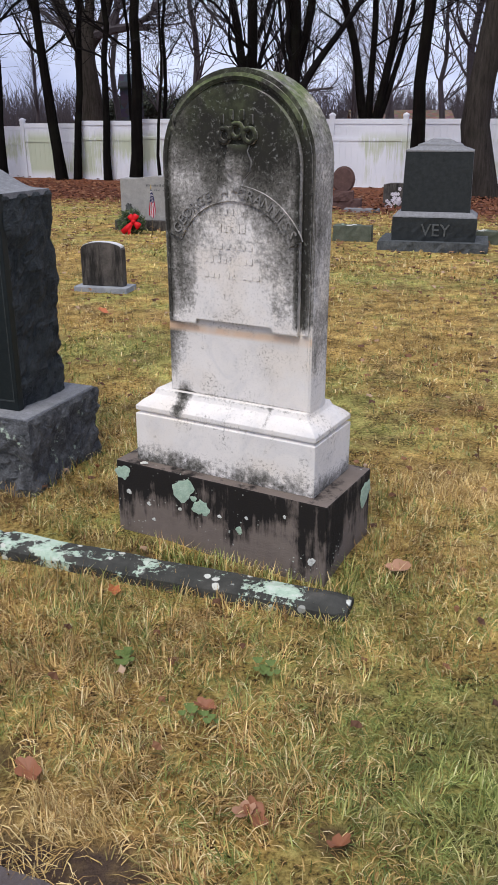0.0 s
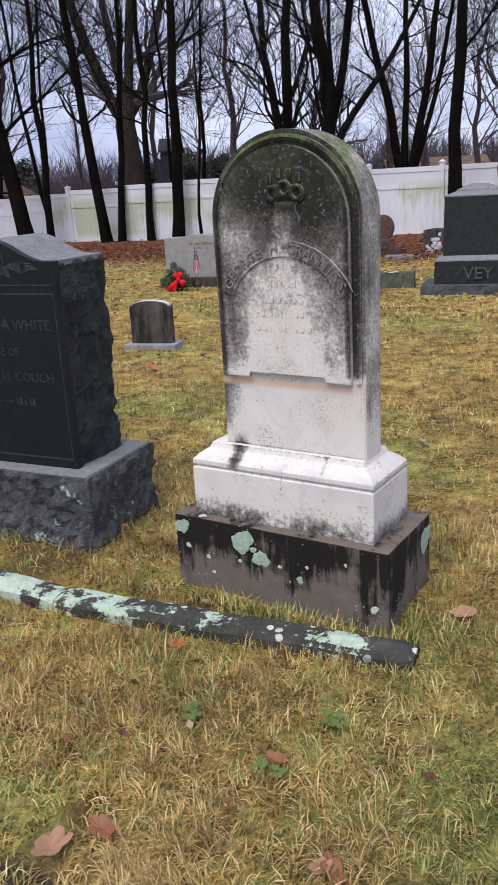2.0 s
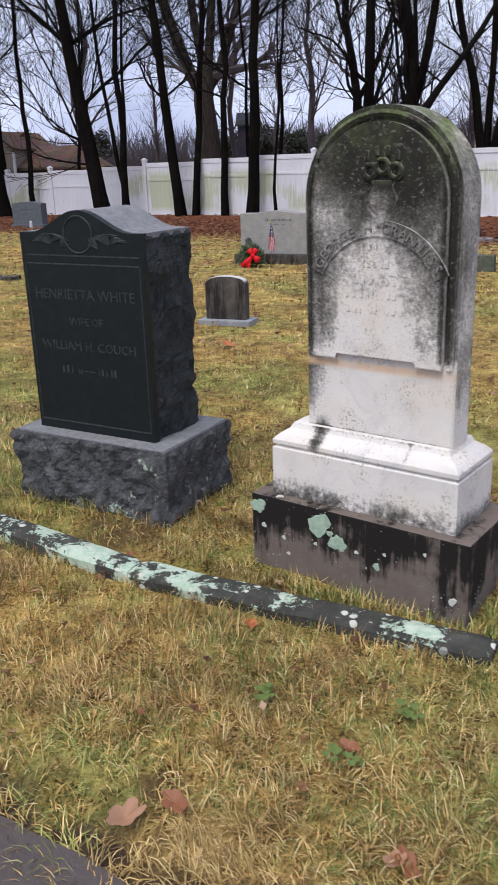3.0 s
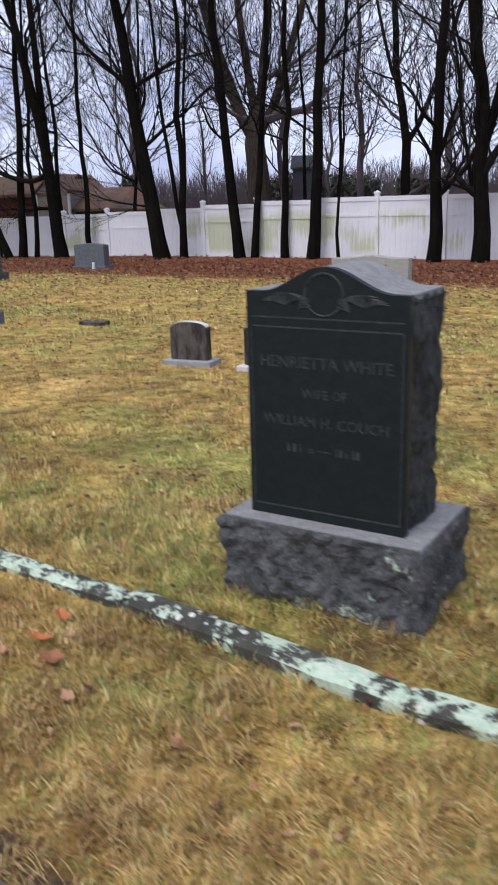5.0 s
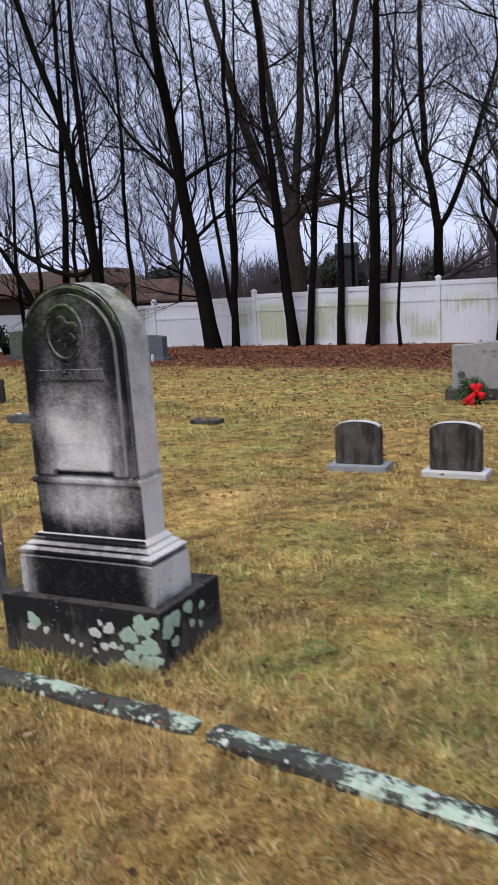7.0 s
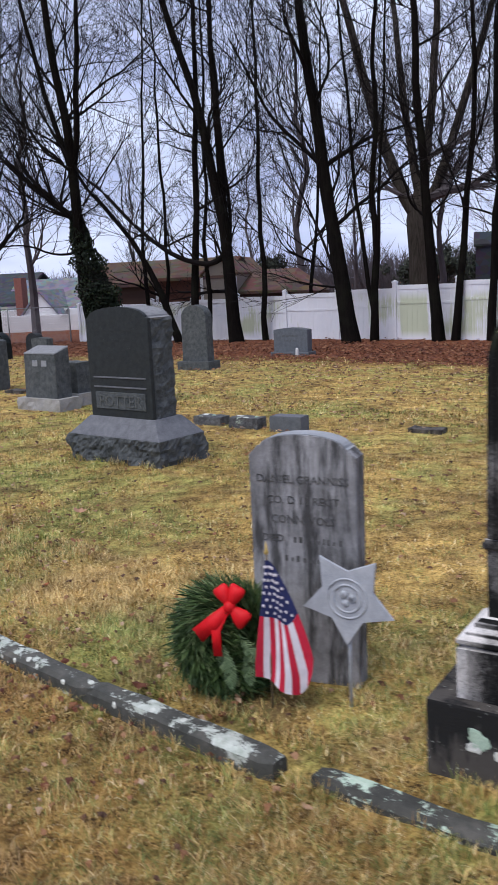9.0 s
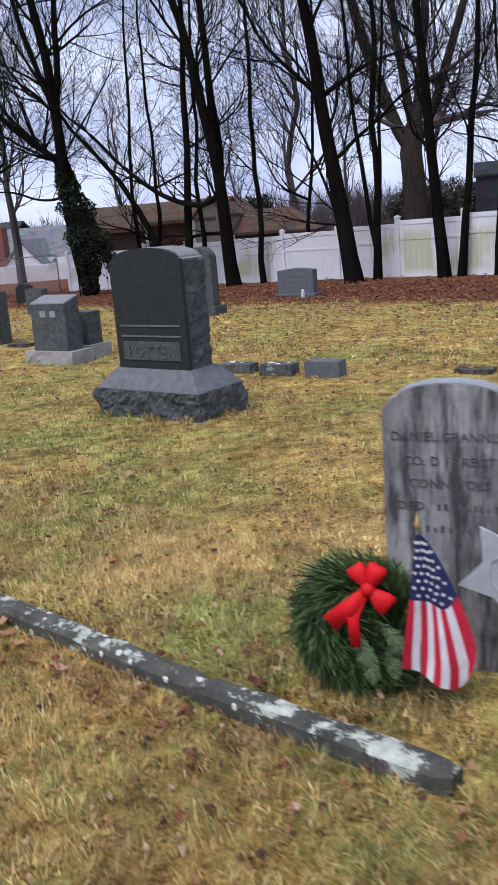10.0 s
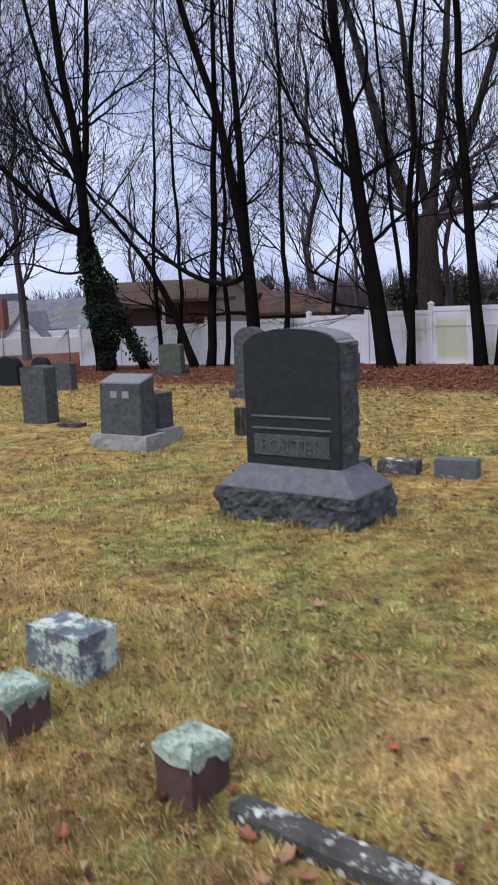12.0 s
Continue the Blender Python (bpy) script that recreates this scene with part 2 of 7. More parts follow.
def kerb_stone(name, cut, grey=1.0):
    s = Shade(name, 0.9, spec=0.25).world_co()
    col = s.ramp(s.noise(9, 8, 0.7), (0.3, (0.030 * grey, 0.032 * grey, 0.029 * grey)), (0.55, (0.062 * grey, 0.062 * grey, 0.056 * grey)), (0.75, (0.12 * grey, 0.113 * grey, 0.10 * grey)))
    edge = s.math("ADD", s.noise(6.5, 5, 0.7), s.math("MULTIPLY", s.noise(60, 6, 0.8), 0.40))
    edge = s.math("ADD", edge, s.math("MULTIPLY", s.span(s.up(), 0.2, 0.9), 0.09))
    for px, py, r, k in ((0.12, 2.44, 0.09, 0.13), (-1.15, 2.95, 0.75, 0.17), (-0.75, 2.75, 0.35, 0.06), (-2.35, 3.55, 0.35, 0.10), (-2.72, 3.73, 0.25, 0.08), (-3.8, 4.25, 0.6, 0.10), (-4.4, 4.45, 0.4, 0.08), (-6.3, 5.25, 0.9, 0.05), (-5.2, 4.72, 0.6, 0.09)):
        edge = s.math("ADD", edge, s.math("MULTIPLY", s.near(px, py, r), k))
    m = s.ramp(edge, (cut, 0.0), (cut + 0.025, 1.0))
    li = s.ramp(s.noise(40, 6, 0.7), (0.3, (0.30, 0.42, 0.33)), (0.5, (0.44, 0.56, 0.45)), (0.7, (0.58, 0.61, 0.56)))
    if grey > 1:
        li = s.mix(0.75, li, s.ramp(s.noise(25, 6, 0.7), (0.35, (0.26, 0.27, 0.24)), (0.65, (0.55, 0.56, 0.54))))
    col = s.mix(m, col, li)
    spot = s.ramp(s.math("ADD", s.cells(18), s.math("MULTIPLY", s.noise(60, 4), 0.25)), (0.0, 1.0), (0.36, 1.0), (0.40, 0.0))
    keep = s.ramp(s.cells(18, out="Color"), (0.56, 0.0), (0.60, 1.0))
    col = s.mix(s.math("MULTIPLY", spot, keep), col, (0.58, 0.60, 0.55))
    s.bump(s.math("ADD", s.noise(40, 8, 0.7), s.math("MULTIPLY", m, 0.4)), 0.6, 0.008)
    return s.done(col)


def plinth_stone(name, a, black):
    s = Shade(name, 0.88, spec=0.25)
    z, up = s.axis(2), s.span(s.up(), 0.3, 0.9)
    col = s.ramp(s.noise(12, 8, 0.7), (0.3, tuple(c * 0.75 for c in a)), (0.7, a))
    field = s.math("ADD", s.math("MULTIPLY", s.noise(5, 4, 0.6), 0.55), s.math("MULTIPLY", s.noise(16, 7, 0.75, co=s.stretch(1.5, 1.5, 0.16)), 0.5))
    field = s.math("ADD", field, s.math("MULTIPLY", s.span(z, 0.06, 0.30), 0.24))
    field = s.math("SUBTRACT", field, s.math("MULTIPLY", up, 0.14))
    col = s.mix(s.ramp(field, (0.60, 0.0), (0.69, 1.0)), col, black)
    dots = s.ramp(s.cells(55), (0.0, 1.0), (0.14, 1.0), (0.2, 0.0))
    keep = s.ramp(s.noise(6, 3), (0.5, 0.0), (0.58, 1.0))
    col = s.mix(s.math("MULTIPLY", dots, keep), col, (0.42, 0.45, 0.40))
    s.bump(s.math("ADD", s.noise(50, 8, 0.75), s.math("MULTIPLY", s.noise(160, 4), 0.5)), 0.5, 0.006)
    return s.done(col)


def cloth(name, a, rough=0.8):
    s = Shade(name, rough, spec=0.25)
    s.bump(s.noise(300, 3), 0.2, 0.002)
    return s.done(s.ramp(s.noise(18, 4), (0.35, tuple(c * 0.8 for c in a)), (0.65, a)))


def bark(name, a, b):
    s = Shade(name, 0.95, spec=0.06).vary_co()
    ridges = s.noise(16, 7, 0.7, co=s.stretch(1, 1, 0.14))
    col = s.ramp(ridges, (0.3, a), (0.7, b))
    col = s.mix(s.math("MULTIPLY", s.ramp(s.noise(2.2, 5), (0.5, 0.0), (0.68, 1.0)), 0.30), col, (0.020, 0.023, 0.014))
    s.bump(ridges, 0.8, 0.03)
    return s.done(col)


def leafy(name, stops, rough=0.6):
    s = Shade(name, rough, spec=0.3)
    s.bump(s.noise(90, 3), 0.3, 0.002)
    return s.done(s.ramp(s.island(), *stops))


M = {}
M["marble_a"] = dirty_marble("weathered_marble", (0.77, 0.74, 0.71), ((0.27, 0.26, 0.245), (0.125, 0.12, 0.108), (0.030, 0.029, 0.025)), (0.76, 0.85, 0.97), dirt_a_front, dirt_a_side, 1.62, True)
M["marble_d"] = dirty_marble("soiled_shaded_marble", (0.72, 0.70, 0.69), ((0.22, 0.215, 0.21), (0.060, 0.058, 0.056), (0.012, 0.012, 0.012)), (0.60, 0.81, 1.0), dirt_shade_d_front, dirt_d_side, 1.64, soft=0.17)
M["marble_e"] = plain_stone("streaked_marble", (0.10, 0.10, 0.105), (0.45, 0.45, 0.47), 3.5, 0.75, 0.4, 200, 0.2, stain=0.85)
M["plinth_a"] = plinth_stone("brownstone_plinth", (0.185, 0.152, 0.132), (0.014, 0.012, 0.011))
M["plinth_d"] = plinth_stone("blackened_plinth", (0.075, 0.068, 0.062), (0.013, 0.013, 0.013))
M["black_granite"] = plain_stone("polished_dark_granite", (0.006, 0.010, 0.011), (0.012, 0.017, 0.018), 30, 0.42, 0.06, 400, 0.5, dist=0.002, spec=0.24)
M["dark_rock"] = plain_stone("dark_split_granite", (0.012, 0.018, 0.021), (0.050, 0.060, 0.066), 22, 0.55, 1.0, 130, 0.8, dist=0.02, spec=0.3)
M["grey_rock"] = plain_stone("grey_split_granite", (0.040, 0.043, 0.048), (0.150, 0.155, 0.165), 18, 0.8, 1.0, 130, 0.8, lichen=0.02, dist=0.02)
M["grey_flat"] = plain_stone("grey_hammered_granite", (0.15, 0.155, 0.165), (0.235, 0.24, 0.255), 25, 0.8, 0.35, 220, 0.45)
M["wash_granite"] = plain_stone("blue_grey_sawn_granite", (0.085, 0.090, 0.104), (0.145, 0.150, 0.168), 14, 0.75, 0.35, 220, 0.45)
M["mid_granite"] = plain_stone("mid_grey_granite", (0.013, 0.016, 0.018), (0.029, 0.034, 0.036), 18, 0.55, 0.2, 260, 0.5, spec=0.25)
M["mid_rock"] = plain_stone("mid_grey_split_granite", (0.030, 0.036, 0.040), (0.105, 0.116, 0.122), 14, 0.75, 0.9, 180, 0.5, dist=0.012)
M["light_granite"] = plain_stone("light_grey_granite", (0.25, 0.245, 0.24), (0.34, 0.335, 0.32), 12, 0.75, 0.2, 240, 0.4)
M["blue_granite"] = plain_stone("blue_grey_granite", (0.075, 0.088, 0.105), (0.125, 0.138, 0.155), 15, 0.7, 0.2, 220, 0.4)
M["small_slate"] = plain_stone("stained_slate", (0.040, 0.035, 0.031), (0.115, 0.102, 0.092), 9, 0.85, 0.4, 200, 0.3, stain=0.9)
M["pale_base"] = plain_stone("pale_concrete", (0.20, 0.215, 0.235), (0.32, 0.335, 0.36), 12, 0.85, 0.3, 220, 0.3)
M["white_base"] = plain_stone("white_marble_base", (0.48, 0.48, 0.49), (0.66, 0.66, 0.66), 10, 0.7, 0.2, 220, 0.2)
M["lichen_granite"] = plain_stone("lichen_granite", (0.075, 0.088, 0.11), (0.19, 0.21, 0.24), 12, 0.85, 0.6, 160, 0.5, lichen=0.155, dist=0.01)
M["red_stone"] = plain_stone("red_sandstone", (0.070, 0.038, 0.034), (0.125, 0.070, 0.062), 10, 0.9, 0.5, 240, 0.3)
M["lichen"] = plain_stone("mint_lichen", (0.27, 0.40, 0.31), (0.48, 0.60, 0.48), 60, 0.95, 0.9, 300, 0.2, dist=0.004)
M["lichen_pale"] = plain_stone("pale_lichen", (0.50, 0.52, 0.48), (0.68, 0.68, 0.64), 60, 0.95, 0.9, 300, 0.2, dist=0.004)
M["kerb"] = kerb_stone("lichened_kerb_granite", 0.845)
M["kerb_bare"] = kerb_stone("kerb_granite", 0.86, 1.25)
M["lichen_cap"] = plain_stone("ragged_lichen_crust", (0.13, 0.17, 0.13), (0.40, 0.50, 0.40), 16, 0.95, 1.0, 120, 0.5, lichen=0.16, dist=0.012)
M["letter_e"] = plain_stone("worn_cut_lettering", (0.050, 0.050, 0.050), (0.115, 0.115, 0.115), 30, 0.9, 0.3, 200, 0.2, stain=0.5)
M["letter_a"] = plain_stone("raised_worn_lettering", (0.10, 0.098, 0.09), (0.30, 0.29, 0.28), 40, 0.9, 0.3, 200, 0.2)
M["mossy"] = plain_stone("mossy_stone", (0.05, 0.065, 0.045), (0.12, 0.13, 0.10), 10, 0.9, 0.4, 200, 0.3)
M["letter"] = plain_stone("weathered_lettering", (0.075, 0.075, 0.070), (0.15, 0.15, 0.14), 40, 0.9, 0.3, 200, 0.2)
M["letter_pale"] = plain_stone("frosted_lettering", (0.009, 0.013, 0.014), (0.050, 0.060, 0.060), 40, 0.8, 0.1, 200, 0.2)
M["letter_grey"] = plain_stone("grey_lettering", (0.055, 0.060, 0.060), (0.11, 0.118, 0.118), 40, 0.8, 0.1, 200, 0.2)
M["red_cloth"] = cloth("red_ribbon", (0.62, 0.006, 0.012), 0.6)
M["flag_red"] = cloth("flag_red", (0.52, 0.02, 0.05))
M["flag_white"] = cloth("flag_white", (0.72, 0.68, 0.74))
M["flag_blue"] = cloth("flag_blue", (0.022, 0.028, 0.10))
M["pole"] = plain_stone("wooden_pole", (0.10, 0.08, 0.05), (0.17, 0.13, 0.08), 30, 0.7, 0.2)
M["gold"] = plain_stone("gilt_finial", (0.35, 0.25, 0.08), (0.5, 0.36, 0.12), 40, 0.4, 0.1)
M["star_metal"] = plain_stone("grey_cast_metal", (0.30, 0.32, 0.36), (0.42, 0.44, 0.48), 20, 0.5, 0.25, 200, 0.15)
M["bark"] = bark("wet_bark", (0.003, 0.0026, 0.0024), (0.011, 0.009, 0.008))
M["bark_big"] = bark("grey_bark", (0.020, 0.017, 0.015), (0.066, 0.056, 0.049))
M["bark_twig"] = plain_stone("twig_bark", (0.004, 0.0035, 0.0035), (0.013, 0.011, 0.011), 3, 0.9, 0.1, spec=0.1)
# Bark paled to purplish grey, standing in for distance haze.
M["bark_hazed"] = plain_stone("hazed_far_bark", (0.045, 0.038, 0.044), (0.085, 0.073, 0.082), 1, 0.9, 0.1)
M["needles"] = leafy("fir_needles", ((0.0, (0.014, 0.034, 0.010)), (0.5, (0.042, 0.078, 0.022)), (0.88, (0.085, 0.135, 0.045)), (1.0, (0.19, 0.24, 0.11))))
M["spray"] = leafy("cedar_spray", ((0.0, (0.06, 0.10, 0.045)), (1.0, (0.18, 0.25, 0.13))))
M["ivy"] = leafy("ivy_leaves", ((0.0, (0.004, 0.009, 0.004)), (0.75, (0.009, 0.019, 0.008)), (1.0, (0.03, 0.042, 0.014))), 0.75)
M["evergreen"] = leafy("evergreen_leaves", ((0.0, (0.012, 0.015, 0.012)), (0.7, (0.026, 0.032, 0.022)), (1.0, (0.05, 0.058, 0.036))), 0.8)
M["litter"] = leafy("rusty_leaf_litter", ((0.0, (0.07, 0.024, 0.014)), (0.5, (0.135, 0.046, 0.024)), (0.9, (0.20, 0.085, 0.042)), (1.0, (0.28, 0.16, 0.09))), 0.85)
M["weed"] = leafy("weed_leaves", ((0.0, (0.055, 0.095, 0.022)), (1.0, (0.13, 0.18, 0.05))))
M["leaves"] = leafy("dry_leaves", ((0.0, (0.055, 0.030, 0.018)), (0.4, (0.13, 0.060, 0.030)), (0.75, (0.25, 0.12, 0.055)), (1.0, (0.42, 0.30, 0.20))), 0.75)
M["leaf_red"] = leafy("red_leaf", ((0.0, (0.13, 0.050, 0.026)), (1.0, (0.24, 0.095, 0.045))), 0.5)
M["leaf_orange"] = leafy("orange_red_leaf", ((0.0, (0.30, 0.085, 0.030)), (1.0, (0.42, 0.13, 0.05))), 0.5)
M["leaf_pink"] = leafy("pale_leaf", ((0.0, (0.27, 0.14, 0.085)), (1.0, (0.37, 0.21, 0.13))), 0.6)


def vinyl():
    s = Shade("white_vinyl", 0.45, spec=0.4).world_co()
    z = s.axis(2)
    algae = s.math("ADD", s.noise(0.75, 3, 0.5), s.math("MULTIPLY", s.noise(5, 6, 0.7, co=s.stretch(3.5, 3.5, 0.2)), 0.62))
    low = s.math("MULTIPLY", s.span(z, 1.25, 1.0), s.span(z, -0.05, 0.15), True)
    for px, k in ((-4.4, 0.09), (-3.2, 0.09), (-1.6, 0.10), (3.4, 0.15), (4.6, 0.06)):
        algae = s.math("ADD", algae, s.math("MULTIPLY", s.strip(s.axis(0), px, 0.75, 0.45), k))
    algae = s.math("ADD", algae, s.math("MULTIPLY", s.strip(s.axis(0), -6.04, 0.42, 0.34), 0.36))
    m = s.math("MULTIPLY", s.ramp(algae, (0.86, 0.0), (1.02, 0.75)), low, True)
    base = s.ramp(s.noise(1.5, 5), (0.3, (0.74, 0.76, 0.82)), (0.7, (0.82, 0.83, 0.88)))
    return s.done(s.mix(m, base, (0.46, 0.51, 0.30)))


M["vinyl"] = vinyl()


def siding(name, a):
    s = Shade(name, 0.8, spec=0.3).world_co()
    lap = s.math("FRACT", s.math("MULTIPLY", s.axis(2), 8.0))
    s.bump(lap, 0.6, 0.02)
    return s.done(s.ramp(s.noise(0.8, 5), (0.3, tuple(c * 0.88 for c in a)), (0.7, a)))


def shingles(name, a):
    s = Shade(name, 0.9, spec=0.2).world_co()
    rows = s.cells(3.0, co=s.stretch(1, 1, 2.2), out="Color")
    col = s.ramp(s.noise(1.2, 5), (0.3, tuple(c * 0.8 for c in a)), (0.7, a))
    s.bump(rows, 0.4, 0.03)
    return s.done(s.mix(0.25, col, rows, "OVERLAY"))


M["brown_siding"] = siding("brown_siding", (0.085, 0.048, 0.036))
M["tan_siding"] = siding("tan_siding", (0.30, 0.26, 0.22))
M["red_siding"] = siding("red_brown_siding", (0.11, 0.042, 0.028))
M["white_siding"] = siding("white_siding", (0.72, 0.73, 0.76))
M["blue_siding"] = siding("blue_siding", (0.42, 0.50, 0.53))
M["brown_roof"] = shingles("brown_shingles", (0.150, 0.100, 0.075))
M["grey_roof"] = shingles("grey_shingles", (0.17, 0.18, 0.20))
M["dark_roof"] = shingles("dark_shingles", (0.05, 0.055, 0.065))
M["trim_white"] = siding("white_trim", (0.75, 0.75, 0.76))
M["brick"] = plain_stone("chimney_brick", (0.16, 0.06, 0.05), (0.24, 0.10, 0.08), 8, 0.9, 0.4)
M["wire"] = plain_stone("galvanised_wire", (0.20, 0.21, 0.22), (0.30, 0.31, 0.32), 20, 0.5, 0.1)
M["glass"] = plain_stone("dark_window_glass", (0.02, 0.024, 0.03), (0.035, 0.04, 0.05), 3, 0.08, 0.02)


MUD_SPOTS = ((-1.12, 3.20, 0.50), (-3.95, 4.40, 0.45), (-5.0, 5.0, 0.45), (-7.2, 5.6, 0.4), (-0.60, 1.74, 0.17), (0.19, 1.46, 0.13), (-0.34, 1.36, 0.12), (-1.6, 3.15, 0.26), (-0.4, 2.75, 0.26))
GREEN_SPOTS = ((0.62, 1.62, 0.58, 0.26), (-0.9, 1.9, 0.5, 0.06), (-2.9, 3.0, 1.1, -0.12), (-3.6, 3.7, 0.8, -0.14), (-1.5, 2.4, 0.7, -0.06), (-2.6, 5.4, 0.7, 0.10), (-3.0, 4.5, 0.35, 0.16), (-1.1, 5.4, 0.8, 0.12), (-2.5, 9.0, 1.6, -0.14), (-4.0, 7.0, 1.0, -0.10), (-8.2, 8.3, 0.7, 0.18), (-5.7, 5.4, 0.5, 0.14), (-6.6, 4.6, 1.0, -0.14), (-8.0, 5.2, 0.9, -0.10), (0.6, 4.4, 0.8, 0.08), (1.4, 6.0, 1.2, -0.10), (-0.62, 3.0, 0.35, 0.14), (-1.9, 4.6, 0.7, 0.10), (-0.35, 1.75, 0.7, -0.02), (0.55, 2.6, 0.6, 0.05), (-6.9, 7.5, 1.2, 0.08), (-6.2, 4.9, 0.7, -0.10), (-5.2, 6.6, 1.1, -0.12), (-3.0, 4.9, 1.0, -0.08))


TAN_SPOTS = ((-6.2, 6.1, 0.75), (-5.3, 6.5, 0.55), (-3.7, 7.2, 0.6), (-3.5, 3.9, 0.4), (0.9, 3.3, 0.4), (-0.5, 1.45, 0.4), (-8.9, 7.6, 0.5))


def turf():
    s = Shade("winter_turf", 0.95, spec=0.15).world_co()
    x, y = s.axis(0), s.axis(1)
    v = s.math("SUBTRACT", s.math("ADD", s.math("MULTIPLY", x, 0.407), s.math("MULTIPLY", y, 0.9135)), 2.25)
    green = s.math("ADD", s.math("ADD", s.math("MULTIPLY", s.noise(0.7, 4, 0.6), 0.50), s.math("MULTIPLY", s.noise(2.3, 4, 0.6), 0.40)), s.math("MULTIPLY", s.noise(8.0, 5, 0.7), 0.20))
    for px, py, r, k in GREEN_SPOTS:
        green = s.math("ADD", green, s.math("MULTIPLY", s.near(px, py, r), k))
    mat_fine = s.math("ADD", s.math("MULTIPLY", s.noise(8, 8, 0.72), 0.5), s.math("MULTIPLY", s.noise(75, 4, 0.7), 0.5))
    # the dark low stops below stand in for shade in gaps between blades
    straw = s.ramp(mat_fine, (0.40, (0.063, 0.037, 0.017)), (0.49, (0.452, 0.294, 0.090)), (0.61, (0.799, 0.567, 0.199)))
    grass = s.ramp(mat_fine, (0.40, (0.036, 0.037, 0.013)), (0.49, (0.273, 0.268, 0.075)), (0.61, (0.525, 0.485, 0.162)))
    col = s.mix(s.ramp(green, (0.515, 0.0), (0.63, 0.9)), straw, grass)
    thatch = s.ramp(s.noise(2.9, 6, 0.7, warp=0.5), (0.50, 0.0), (0.66, 0.75))
    col = s.mix(thatch, col, s.ramp(mat_fine, (0.40, (0.050, 0.030, 0.016)), (0.60, (0.44, 0.280, 0.125))))
    for px, py, r in TAN_SPOTS:
        worn = s.ramp(s.math("ADD", s.near(px, py, r), s.math("MULTIPLY", s.noise(5, 6, 0.7), 0.7)), (0.62, 0.0), (0.95, 0.8))
        col = s.mix(worn, col, s.ramp(mat_fine, (0.38, (0.20, 0.125, 0.05)), (0.55, (0.66, 0.45, 0.17)), (0.65, (0.80, 0.60, 0.27))))
    col = s.mix(1.0, col, s.ramp(s.noise(1.4, 5, 0.65), (0.32, 0.66), (0.5, 0.98), (0.68, 1.30)), "MULTIPLY")
    col = s.mix(1.0, col, s.ramp(s.noise(6.5, 5, 0.7), (0.33, 0.62), (0.5, 1.0), (0.68, 1.32)), "MULTIPLY")
    mud = s.ramp(s.noise(2.1, 7, 0.7), (0.63, 0.0), (0.73, 0.7))
    col = s.mix(mud, col, s.ramp(s.noise(30, 5), (0.3, (0.045, 0.028, 0.018)), (0.7, (0.11, 0.070, 0.045))))
    for px, py, r in MUD_SPOTS:
        col = s.mix(s.math("MULTIPLY", s.ramp(s.math("ADD", s.near(px, py, r), s.math("MULTIPLY", s.noise(9, 5), 0.5)), (0.72, 0.0), (1.0, 1.0)), 0.75), col, (0.10, 0.060, 0.038))
    trod = s.math("MULTIPLY", s.math("MULTIPLY", s.span(v, 0.05, -0.15), s.span(x, 1.6, -2.0)), s.ramp(s.noise(3.0, 6, 0.7), (0.40, 0.15), (0.62, 0.95)), True)
    col = s.mix(trod, col, s.mix(1.0, col, (0.66, 0.58, 0.55), "MULTIPLY"))
    litter = s.math("MULTIPLY", s.span(s.math("ADD", v, s.math("MULTIPLY", s.noise(0.8, 5), 4.0)), 13.6, 15.2), 1.0, True)
    rust = s.ramp(s.cells(15, out="Color"), (0.0, (0.085, 0.028, 0.016)), (0.5, (0.17, 0.058, 0.028)), (1.0, (0.26, 0.11, 0.05)))
    col = s.mix(litter, col, rust)
    lane = s.math("MULTIPLY", s.span(s.math("ADD", v, s.math("MULTIPLY", s.noise(5, 5), 0.35)), -0.86, -0.96), s.span(v, -5.2, -4.9), True)
    col = s.mix(s.math("MULTIPLY", lane, 1.0, True), col, (0.10, 0.068, 0.050))
    s.bump(s.math("ADD", s.noise(26, 8, 0.75), s.math("MULTIPLY", s.noise(120, 4, 0.7), 0.7)), 0.9, 0.03)
    return s.done(col)


M["turf"] = turf()


